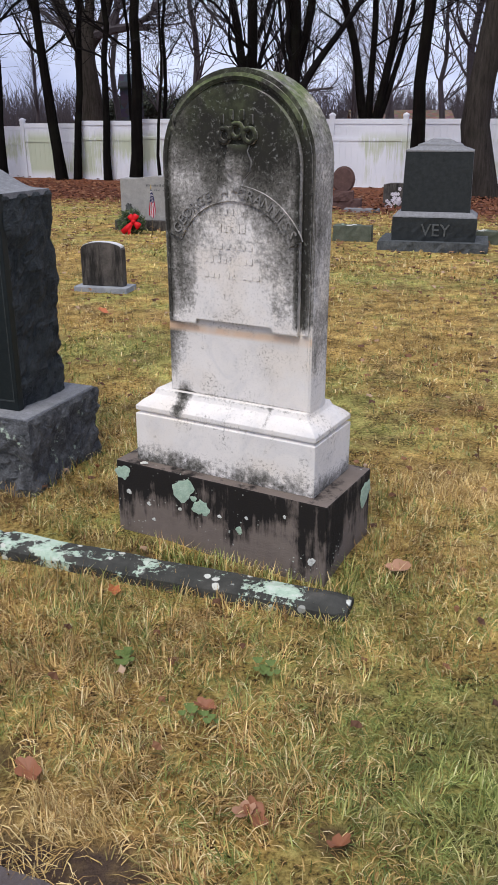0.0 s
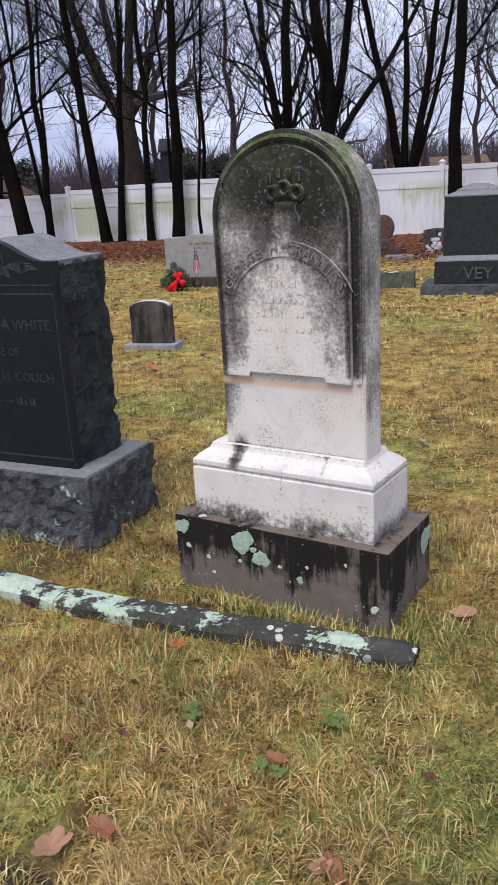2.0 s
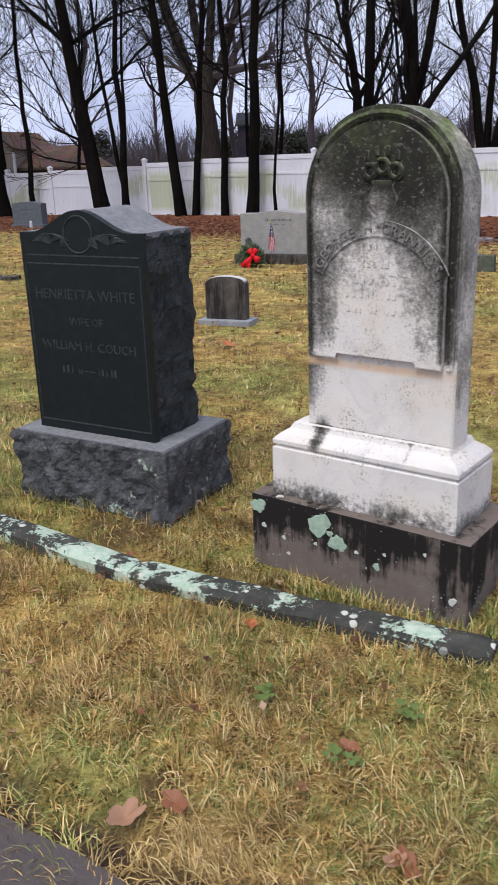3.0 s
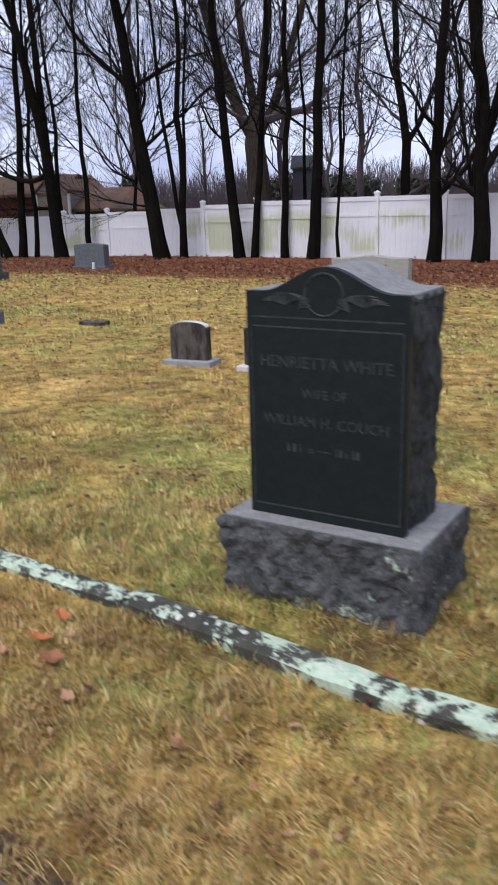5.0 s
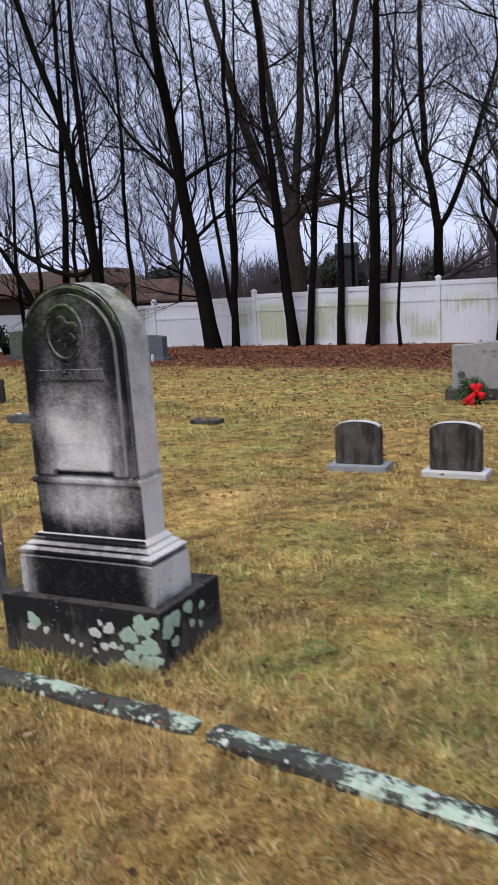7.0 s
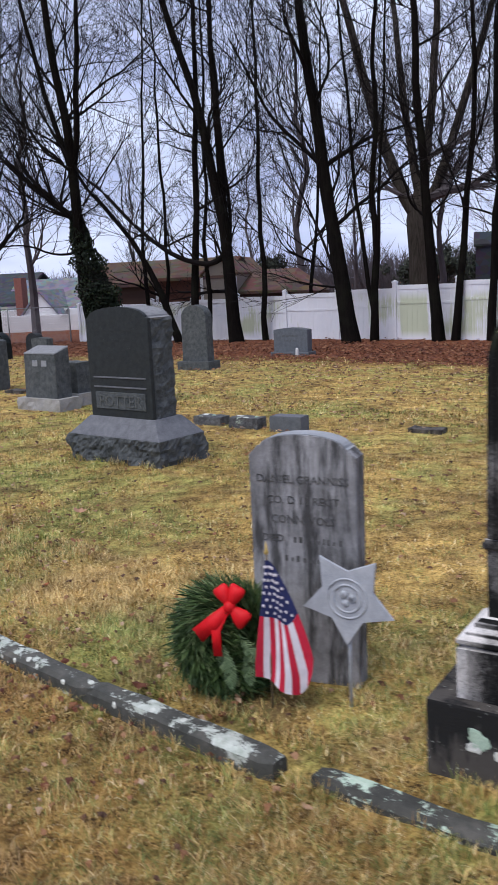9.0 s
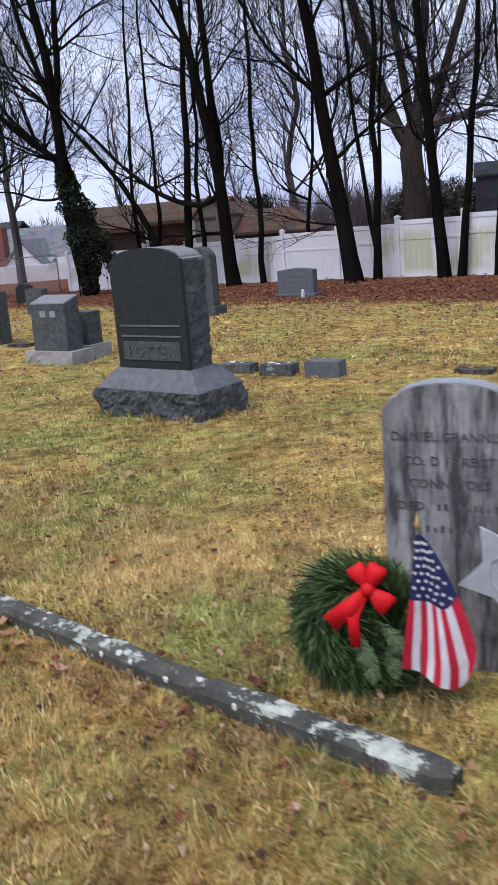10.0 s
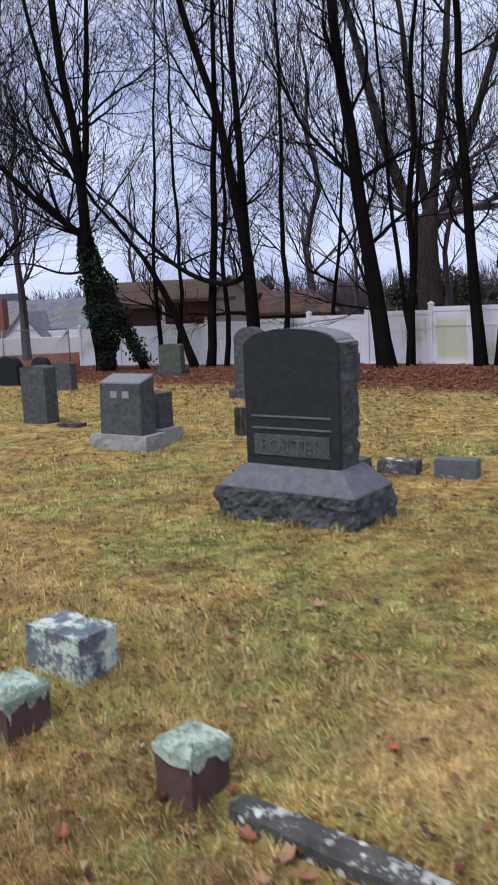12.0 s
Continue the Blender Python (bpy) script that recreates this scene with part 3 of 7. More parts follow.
def blades():
    s = Shade("grass_blades", 0.7, spec=0.25).world_co()
    green = s.math("ADD", s.math("ADD", s.math("MULTIPLY", s.noise(0.7, 4, 0.6), 0.50), s.math("MULTIPLY", s.noise(2.3, 4, 0.6), 0.40)), s.math("MULTIPLY", s.noise(8.0, 5, 0.7), 0.20))
    for px, py, r, k in GREEN_SPOTS:
        green = s.math("ADD", green, s.math("MULTIPLY", s.near(px, py, r), k))
    own = s.math("FRACT", s.math("MULTIPLY", s.island(), 41.0))
    green = s.math("ADD", green, s.math("MULTIPLY", s.math("SUBTRACT", own, 0.5), 0.34))
    green = s.math("ADD", green, s.math("MULTIPLY", s.math("SUBTRACT", s.noise(16, 3, 0.6), 0.5), 0.35))
    dry = s.ramp(s.island(), (0.0, (0.163, 0.084, 0.036)), (0.22, (0.383, 0.232, 0.082)), (0.58, (0.579, 0.397, 0.142)), (0.86, (0.736, 0.546, 0.231)), (1.0, (0.883, 0.753, 0.451)))
    wet = s.ramp(s.island(), (0.0, (0.082, 0.111, 0.028)), (0.5, (0.205, 0.247, 0.065)), (0.9, (0.379, 0.402, 0.126)), (1.0, (0.547, 0.537, 0.262)))
    tone = s.mix(s.ramp(green, (0.52, 0.0), (0.61, 1.0)), dry, wet)
    thatch = s.ramp(s.noise(2.9, 6, 0.7, warp=0.5), (0.50, 0.0), (0.66, 0.75))
    tone = s.mix(thatch, tone, s.ramp(s.island(), (0.0, (0.12, 0.068, 0.034)), (0.6, (0.43, 0.275, 0.120)), (1.0, (0.66, 0.50, 0.28))))
    for px, py, r in TAN_SPOTS:
        worn = s.ramp(s.math("ADD", s.near(px, py, r), s.math("MULTIPLY", s.noise(5, 6, 0.7), 0.7)), (0.62, 0.0), (0.95, 0.8))
        tone = s.mix(worn, tone, s.ramp(s.island(), (0.0, (0.30, 0.185, 0.075)), (0.5, (0.60, 0.41, 0.155)), (1.0, (0.80, 0.62, 0.31))))
    tone = s.mix(1.0, tone, s.ramp(s.noise(1.4, 5, 0.65), (0.32, 0.70), (0.5, 0.98), (0.68, 1.26)), "MULTIPLY")
    tone = s.mix(1.0, tone, s.ramp(s.noise(6.5, 5, 0.7), (0.33, 0.68), (0.5, 1.0), (0.68, 1.28)), "MULTIPLY")
    v = s.math("SUBTRACT", s.math("ADD", s.math("MULTIPLY", s.axis(0), 0.407), s.math("MULTIPLY", s.axis(1), 0.9135)), 2.25)
    trod = s.math("MULTIPLY", s.math("MULTIPLY", s.span(v, 0.05, -0.15), s.span(s.axis(0), 1.6, -2.0)), s.ramp(s.noise(3.0, 6, 0.7), (0.40, 0.15), (0.62, 0.95)), True)
    return s.done(s.mix(trod, tone, s.mix(1.0, tone, (0.76, 0.68, 0.66), "MULTIPLY")))


M["blades"] = blades()
s_ = Shade("wet_asphalt", 0.5, spec=0.45).world_co()
s_.bump(s_.noise(160, 5, 0.7), 0.6, 0.006)
M["asphalt"] = s_.done(s_.mix(s_.ramp(s_.cells(110, out="Color"), (0.0, 0.0), (1.0, 0.6)), s_.ramp(s_.noise(2, 6), (0.3, (0.085, 0.068, 0.066)), (0.7, (0.145, 0.118, 0.112))), (0.17, 0.15, 0.145)))

# ---------- mesh helpers ----------


def thing(name, m, label, category, group="", kind=""):
    ob = new(name)
    ob.empty_display_size = 0.1
    ob.matrix_world = m
    return tagged(ob, label, category, group, kind)


def link_mesh(name, bm, mats, parent=None, label="", smooth=False):
    me = bpy.data.meshes.new(name)
    bmesh.ops.recalc_face_normals(bm, faces=bm.faces)
    if smooth:
        for f in bm.faces:
            f.smooth = True
    bm.to_mesh(me)
    bm.free()
    for m in mats if isinstance(mats, (list, tuple)) else [mats]:
        me.materials.append(m)
    ob = new(name, me)
    if parent is not None:
        ob.parent = parent
    if label:
        ob["label"] = label
    return ob


def part(name, bm, material, parent, label="", smooth=False):
    return link_mesh(name, bm, material, parent, label, smooth)


def soup(name, verts, faces, material, parent=None, smooth=False):
    me = bpy.data.meshes.new(name)
    me.from_pydata(verts, [], faces)
    if smooth:
        me.shade_smooth()
    me.materials.append(material)
    ob = new(name, me)
    if parent is not None:
        ob.parent = parent
    return ob


def loft(rings, bm=None, caps=True):
    """Rings of equal point count, joined in turn."""
    bm = bm or bmesh.new()
    vs = [[bm.verts.new(p) for p in r] for r in rings]
    n = len(vs[0])
    for a, b in zip(vs, vs[1:]):
        for i in range(n):
            bm.faces.new((a[i], a[(i + 1) % n], b[(i + 1) % n], b[i]))
    if caps:
        bm.faces.new(vs[0][::-1])
        bm.faces.new(vs[-1])
    return bm


def slab(x0, x1, y0, y1, z0, z1, bevel=0.006, bm=None):
    b = loft([[(x0, y0, z), (x1, y0, z), (x1, y1, z), (x0, y1, z)] for z in (z0, z1)])
    if bevel:
        bmesh.ops.bevel(b, geom=b.edges[:], offset=bevel, segments=2, profile=0.6, affect="EDGES")
    if bm is None:
        return b
    me = bpy.data.meshes.new("tmp")
    b.to_mesh(me)
    b.free()
    bm.from_mesh(me)
    bpy.data.meshes.remove(me)
    return bm


def steps(levels, bevel=0.004):
    """A stack of rectangles (half width, front, back, height), lofted."""
    b = loft([[(-w, y0, z), (w, y0, z), (w, y1, z), (-w, y1, z)] for w, y0, y1, z in levels])
    if bevel:
        bmesh.ops.bevel(b, geom=[e for e in b.edges if len(e.link_faces) == 2], offset=bevel, segments=2, profile=0.6, affect="EDGES")
    return b


def profile(outline, y0, y1, bevel=0.01, segments=2):
    """An upright outline in x and z, given a thickness in y."""
    b = loft([[(x, y, z) for x, z in outline] for y in (y0, y1)])
    if bevel:
        fr = [e for e in b.edges if abs(e.verts[0].co.y - e.verts[1].co.y) < 1e-6]
        bmesh.ops.bevel(b, geom=fr, offset=bevel, segments=segments, profile=0.6, affect="EDGES")
    return b


def arch(hw, z0, zs, n=24, cx=0.0, rise=None):
    """Outline with a round head: half width, foot, springing."""
    rise = rise or hw
    pts = [(cx - hw, z0), (cx + hw, z0)]
    pts += [(cx + hw * math.cos(math.pi * i / n), zs + rise * math.sin(math.pi * i / n)) for i in range(n + 1)]
    return pts


def rock(x0, x1, y0, y1, z0, z1, amount=0.02, cuts=14, flat_top=True, taper=0.0, seed=0.0, undercut=0.0):
    """A block with split faces; its top may stay sawn."""
    b = bmesh.new()
    nx, ny, nz = (max(3, int(cuts * d / max(x1 - x0, 0.01))) for d in (x1 - x0, y1 - y0, z1 - z0))
    grid = {}

    def vert(i, j, k):
        key = (i, j, k)
        if key not in grid:
            fx, fy, fz = i / nx, j / ny, k / nz
            p = Vector((x0 + (x1 - x0) * fx, y0 + (y1 - y0) * fy, z0 + (z1 - z0) * fz))
            away = Vector((-1 if i == 0 else 1 if i == nx else 0, -1 if j == 0 else 1 if j == ny else 0, 0))
            if away.length:
                away.normalize()
                q = p + Vector((seed, seed * 1.7, -seed))
                d = noise.noise(q * 5.0) * 0.8 + abs(noise.noise(q * 11.0)) * 1.1 - 0.3 + abs(noise.noise(q * 24.0)) * 0.6
                edge = 0.25 if (k == nz and flat_top) else 1.0
                p += away * (d * amount * edge - taper * fz) - away * undercut * (1 - fz) * max(0.0, noise.noise(q * 2.3) + 0.35)
            if k == nz and not flat_top:
                p.z += noise.noise(p * 9 + Vector((seed, 0, 0))) * amount
            grid[key] = b.verts.new(p)
        return grid[key]

    for i in range(nx):
        for j in range(ny):
            for k in (0, nz):
                b.faces.new((vert(i, j, k), vert(i + 1, j, k), vert(i + 1, j + 1, k), vert(i, j + 1, k)))
        for k in range(nz):
            for j in (0, ny):
                b.faces.new((vert(i, j, k), vert(i + 1, j, k), vert(i + 1, j, k + 1), vert(i, j, k + 1)))
    for j in range(ny):
        for k in range(nz):
            for i in (0, nx):
                b.faces.new((vert(i, j, k), vert(i, j + 1, k), vert(i, j + 1, k + 1), vert(i, j, k + 1)))
    return b


def tube(points, radii, sides=6, bm=None, closed=False):
    bm = bm or bmesh.new()
    pts = [Vector(p) for p in points]
    rings = []
    for i, p in enumerate(pts):
        a = pts[i - 1] if (i or closed) else pts[0]
        c = pts[(i + 1) % len(pts)] if (i + 1 < len(pts) or closed) else pts[-1]
        d = (c - a).normalized()
        u = d.orthogonal().normalized() if abs(d.z) > 0.9 else d.cross(Vector((0, 0, 1))).normalized()
        w = d.cross(u)
        r = radii[i] if isinstance(radii, (list, tuple)) else radii
        rings.append([bm.verts.new(p + (u * math.cos(2 * math.pi * k / sides) + w * math.sin(2 * math.pi * k / sides)) * r) for k in range(sides)])
    pairs = list(zip(rings, rings[1:])) + ([(rings[-1], rings[0])] if closed else [])
    for a, c in pairs:
        for k in range(sides):
            bm.faces.new((a[k], a[(k + 1) % sides], c[(k + 1) % sides], c[k]))
    if not closed:
        bm.faces.new(rings[0][::-1])
        bm.faces.new(rings[-1])
    return bm


def pieces(name, bm, material, parent, label=""):
    """Each separate piece of a bmesh as a part of its own."""
    bm.verts.ensure_lookup_table()
    left = set(bm.verts)
    while left:
        seed = left.pop()
        group, queue = [seed], [seed]
        while queue:
            for e in queue.pop().link_edges:
                for w in e.verts:
                    if w in left:
                        left.discard(w)
                        group.append(w)
                        queue.append(w)
        order = {w: i for i, w in enumerate(group)}
        faces = {f for w in group for f in w.link_faces}
        me = bpy.data.meshes.new(name)
        me.from_pydata([w.co[:] for w in group], [], [[order[w] for w in f.verts] for f in sorted(faces, key=lambda f: f.index)])
        me.materials.append(material)
        ob = new(name, me)
        ob.parent = parent
        if label:
            ob["label"] = label
    bm.free()


def glyphs(text, size, depth=0.002):
    """The mesh of a line of writing, centred, in x and y."""
    cu = bpy.data.curves.new("writing", "FONT")
    cu.body, cu.size, cu.extrude, cu.align_x, cu.resolution_u = text, size, depth, "CENTER", 2
    tmp = bpy.data.objects.new("writing", cu)
    scene.collection.objects.link(tmp)
    me = bpy.data.meshes.new_from_object(tmp.evaluated_get(bpy.context.evaluated_depsgraph_get()))
    bpy.data.objects.remove(tmp)
    bpy.data.curves.remove(cu)
    return me


def writing(lines, parent, material, y, depth=0.002, name="letter", squash=1.0):
    """Lines (text, size, x, z) cut on an upright front at depth y, letter by letter."""
    for text, size, x, z in lines:
        bm = bmesh.new()
        me = glyphs(text, size, depth)
        me.transform(Matrix.Translation((x, y, z)) @ Matrix.Rotation(math.pi / 2, 4, "X") @ Matrix.Diagonal((squash, 1, 1, 1)))
        bm.from_mesh(me)
        bpy.data.meshes.remove(me)
        bmesh.ops.remove_doubles(bm, verts=bm.verts[:], dist=1e-6)
        pieces(name, bm, material, parent)


def blotch(x, y, z, r, seed, face="front", thick=0.003):
    """An irregular crust of lichen on a front (-y), right (+x) or top face."""
    rnd = random.Random(seed)
    n, b = 22, bmesh.new()
    ph = [rnd.uniform(0, 6.3) for _ in range(4)]
    ring = []
    for i in range(n):
        a = 2 * math.pi * i / n
        k = r * (1 + 0.16 * math.sin(2 * a + ph[0]) + 0.12 * math.sin(3 * a + ph[1]) + 0.09 * math.sin(7 * a + ph[2]) + 0.06 * rnd.uniform(-1, 1))
        ring.append((k * math.cos(a), k * math.sin(a)))
    lay = {"front": lambda u, w, h: (x + u, y - h, z + w), "right": lambda u, w, h: (x + h, y + u, z + w), "top": lambda u, w, h: (x + u, y + w, z + h)}[face]
    return loft([[lay(u * s, w * s, h) for u, w in ring] for s, h in ((1.0, -0.004), (1.0, thick * 0.6), (0.7, thick), (0.15, thick * 0.7))], b)


KX, KY, KC = 0.407, 0.9135, 2.25


def back_of_kerb(x, y):
    return KX * x + KY * y - KC


def ground_z(x, y):
    v = back_of_kerb(x, y)
    z = float(np.interp(v, (-1.2, -0.9, 0.0, 0.3, 3.0, 6.0, 11.0, 16.0, 30.0), (-0.012, 0.0, 0.0, 0.055, 0.09, 0.09, 0.0, -0.09, -0.12)))
    z -= 0.016 * max(0.0, -x - 9.0) * min(1.0, max(0.0, (v - 8.0) / 6.0)) if v < 40 else 0.016 * min(max(0.0, -x - 9.0), 40)
    return z


def on_ground(x, y, turn=0.0, dz=0.0, rx=0.0, ry=0.0):
    return pose(x, y, ground_z(x, y) + dz, rx, ry, turn)

# ---------- ground, lane, kerb ----------
def ground_sheet():
    xs = np.unique(np.concatenate([np.linspace(-1200, -60, 12), np.linspace(-60, -14, 24), np.arange(-14, 7, 0.16), np.linspace(7, 60, 26), np.linspace(60, 1200, 12)]))
    ys = np.unique(np.concatenate([np.linspace(-600, -12, 8), np.linspace(-12, 0, 10), np.arange(0, 14, 0.16), np.linspace(14, 60, 60), np.linspace(60, 1500, 14)]))
    verts = []
    for y in ys:
        for x in xs:
            z = ground_z(x, y)
            v = back_of_kerb(x, y)
            if v > -1.1 and y < 40:
                z += 0.014 * noise.noise(Vector((x * 1.3, y * 1.3, 0))) + 0.010 * noise.noise(Vector((x * 5, y * 5, 3)))
            elif v <= -1.1:
                z -= 0.02
            verts.append((x, y, z))
    n = len(xs)
    faces = [(j * n + i, j * n + i + 1, (j + 1) * n + i + 1, (j + 1) * n + i) for j in range(len(ys) - 1) for i in range(n - 1)]
    ob = soup("ground", verts, faces, M["turf"], smooth=True)
    tagged(ob, "winter lawn of straw and green grass with leaf litter", "lawn", kind="structure")


ground_sheet()


def lane():
    """The asphalt lane walked on, with a ragged edge towards the grass."""
    ux, uy = KY, -KX
    bm = bmesh.new()
    rows = []
    for i in range(-160, 241):
        s = -i * 0.08
        edge = -1.18 + 0.05 * noise.noise(Vector((s * 1.1, 0, 0))) + 0.03 * noise.noise(Vector((s * 5, 2, 0)))
        row = []
        for v, z in ((edge, -0.03), (edge - 0.02, 0.002), (edge - 1.2, 0.012), (-3.9, 0.004), (-3.93, -0.03)):
            d = v + KC
            row.append(bm.verts.new((KX * d + ux * s, KY * d + uy * s, z)))
        rows.append(row)
    for a, b in zip(rows, rows[1:]):
        for k in range(4):
            bm.faces.new((a[k], a[k + 1], b[k + 1], b[k]))
    ob = link_mesh("road", bm, M["asphalt"], None, smooth=True)
    tagged(ob, "narrow wet asphalt cemetery lane", "road", kind="structure")


lane()


def kerb_run(p, q, seed, width=0.108, top=0.07, lift=(0.0, 0.0), crusted=True):
    """One kerb stone from p to q along its front foot."""
    rnd = random.Random(seed)
    a, b = Vector((*p, 0)), Vector((*q, 0))
    length = (b - a).length
    turn = math.degrees(math.atan2(b.y - a.y, b.x - a.x))
    ob = thing("kerb_stone", pose((a.x + b.x) / 2, (a.y + b.y) / 2, 0, 0, math.degrees(math.atan2(lift[0] - lift[1], length)), turn), "low grey granite grave kerb crusted with mint-green lichen", "kerb", "kerb stones along the lane")
    n = max(8, int(length / 0.05))
    rings = []
    for i in range(n + 1):
        x = -length / 2 + length * i / n
        j = lambda k: 0.008 * noise.noise(Vector((x * 4 + seed, k * 3.1, 0))) + 0.004 * noise.noise(Vector((x * 17 + seed, k * 5.3, 2)))
        end = 0.012 if i in (0, n) else 0.0
        rings.append([(x, 0.0 + j(1) + end, -0.08), (x, 0.003 + j(2) + end, top - 0.02 - end + j(3)), (x, 0.02 + j(4), top - end + j(5)), (x, width * 0.5, top + 0.004 - end + j(8)), (x, width - 0.02 + j(6), top - end + j(7)), (x, width + j(9) - end, top - 0.02 - end), (x, width - end, -0.08)])
    part("stone", loft(rings), M["kerb"] if crusted else M["kerb_bare"], ob, smooth=False)
    return ob


KERB = [((-0.98, 2.79), (0.31, 2.325), 0.06), ((-2.08, 3.39), (-0.985, 2.795), 0.065), ((-3.27, 3.962), (-2.085, 3.395), 0.055), ((-4.73, 4.545), (-3.33, 4.005), 0.045), ((-5.75, 4.93), (-4.86, 4.54), 0.08), ((-7.04, 5.58), (-5.755, 4.935), 0.08)]
for i, (p, q, top) in enumerate(KERB):
    kerb_run(p, q, i * 7.3 + 1, top=top, crusted=i < 4, width=0.13 if i < 2 else 0.11)

# ---------- fence ----------
FX, FY, FS = -6.58, 26.2, -0.40
FLEN = math.hypot(1, FS)


def fence_top(x):
    return float(np.interp(x, (-19.5, -11, -8.7, -5.5, -3.0, 3.0, 40), (1.10, 1.30, 1.38, 1.53, 1.60, 1.60, 1.66)))


def vinyl_fence():
    ob = thing("fence", pose(FX, FY, -0.2, 0, 0, math.degrees(math.atan(FS))), "white vinyl privacy fence with green algae stains", "fence", kind="structure")
    pitch = 1.87
    first, last = -7, 22
    post_me = {}
    for k in range(first, last + 1):
        s = k * pitch
        x = FX + s / FLEN
        top = fence_top(x) + 0.2
        b = slab(s - 0.06, s + 0.06, -0.06, 0.06, -0.3, top, 0.004)
        post = part("post", b, M["vinyl"], ob)
        cap = loft([[(s + i * w, j * w, top + h) for i, j in ((-1, -1), (1, -1), (1, 1), (-1, 1))] for w, h in ((0.072, 0.0), (0.072, 0.03), (0.05, 0.045), (0.012, 0.075))])
        part("cap", cap, M["vinyl"], post)
        if k == last:
            break
        t2 = min(top, fence_top(FX + (s + pitch) / FLEN) + 0.2) - 0.07
        z0 = -0.22
        part("top_rail", slab(s + 0.06, s + pitch - 0.06, -0.03, 0.03, t2 - 0.12, t2, 0.004), M["vinyl"], ob)
        part("middle_rail", slab(s + 0.06, s + pitch - 0.06, -0.028, 0.028, t2 - 0.52, t2 - 0.45, 0.004), M["vinyl"], ob)
        part("bottom_rail", slab(s + 0.06, s + pitch - 0.06, -0.03, 0.03, z0, z0 + 0.32, 0.004), M["vinyl"], ob)
        n = 11
        bw = (pitch - 0.12) / n
        bm = bmesh.new()
        for j in range(n):
            xa = s + 0.06 + j * bw
            loft([[(xa + 0.004, -0.014, z), (xa + bw - 0.004, -0.014, z), (xa + bw - 0.0005, -0.008, z), (xa + bw - 0.0005, 0.012, z), (xa + 0.0005, 0.012, z), (xa + 0.0005, -0.008, z)] for z in (z0 + 0.3, t2 - 0.5)], bm)
            loft([[(xa + 0.004, -0.014, z), (xa + bw - 0.004, -0.014, z), (xa + bw - 0.0005, -0.008, z), (xa + bw - 0.0005, 0.012, z), (xa + 0.0005, 0.012, z), (xa + 0.0005, -0.008, z)] for z in (t2 - 0.46, t2 - 0.1)], bm)
        part("panel", bm, M["vinyl"], ob)


vinyl_fence()


# ---------- the large monuments by the kerb ----------
def rim(outline, y, r, z_min):
    """A rolled moulding that follows the arched head of an outline."""
    pts = [(x, y, z) for x, z in outline[2:]]
    pts = [(pts[0][0], y, z_min)] + pts + [(pts[-1][0], y, z_min)]
    return tube(pts, r, 6)


def notched_panel(hw, zs, cx, low, high, notch, n=24):
    pts = [(cx - hw, low), (cx - notch, low), (cx - notch, high), (cx + notch, high), (cx + notch, low), (cx + hw, low)]
    return pts + [(cx + hw * math.cos(math.pi * i / n), zs + hw * math.sin(math.pi * i / n)) for i in range(n + 1)]


def arc_text(text, radius, cx, cz, size, spread, y, material, parent):
    n = len(text)
    for i, ch in enumerate(text):
        if ch == " ":
            continue
        a = math.radians(spread) * (0.5 - i / (n - 1))
        me = glyphs(ch, size, 0.003)
        me.transform(Matrix.Translation((cx - radius * math.sin(a), y, cz + radius * math.cos(a))) @ Matrix.Rotation(-a, 4, "Y") @ Matrix.Rotation(math.pi / 2, 4, "X"))
        me.materials.clear()
        me.materials.append(material)
        ob = new("letter", me)
        ob.parent = parent
        ob["label"] = "worn raised letter on an arched band"


def faint_lines(parent, rows, y, material):
    """Worn writing that can't be read, as low bars of uneven length."""
    rnd = random.Random(5)
    for cx, z, w, h in rows:
        bm = bmesh.new()
        x = cx - w / 2
        while x < cx + w / 2:
            step = rnd.uniform(0.012, 0.03)
            if rnd.random() < 0.75:
                slab(x, min(x + step * 0.45, cx + w / 2), y - 0.001, y + 0.003, z, z + h * rnd.uniform(0.5, 0.9), 0, bm)
            x += step
        pieces("worn_letter", bm, material, parent)


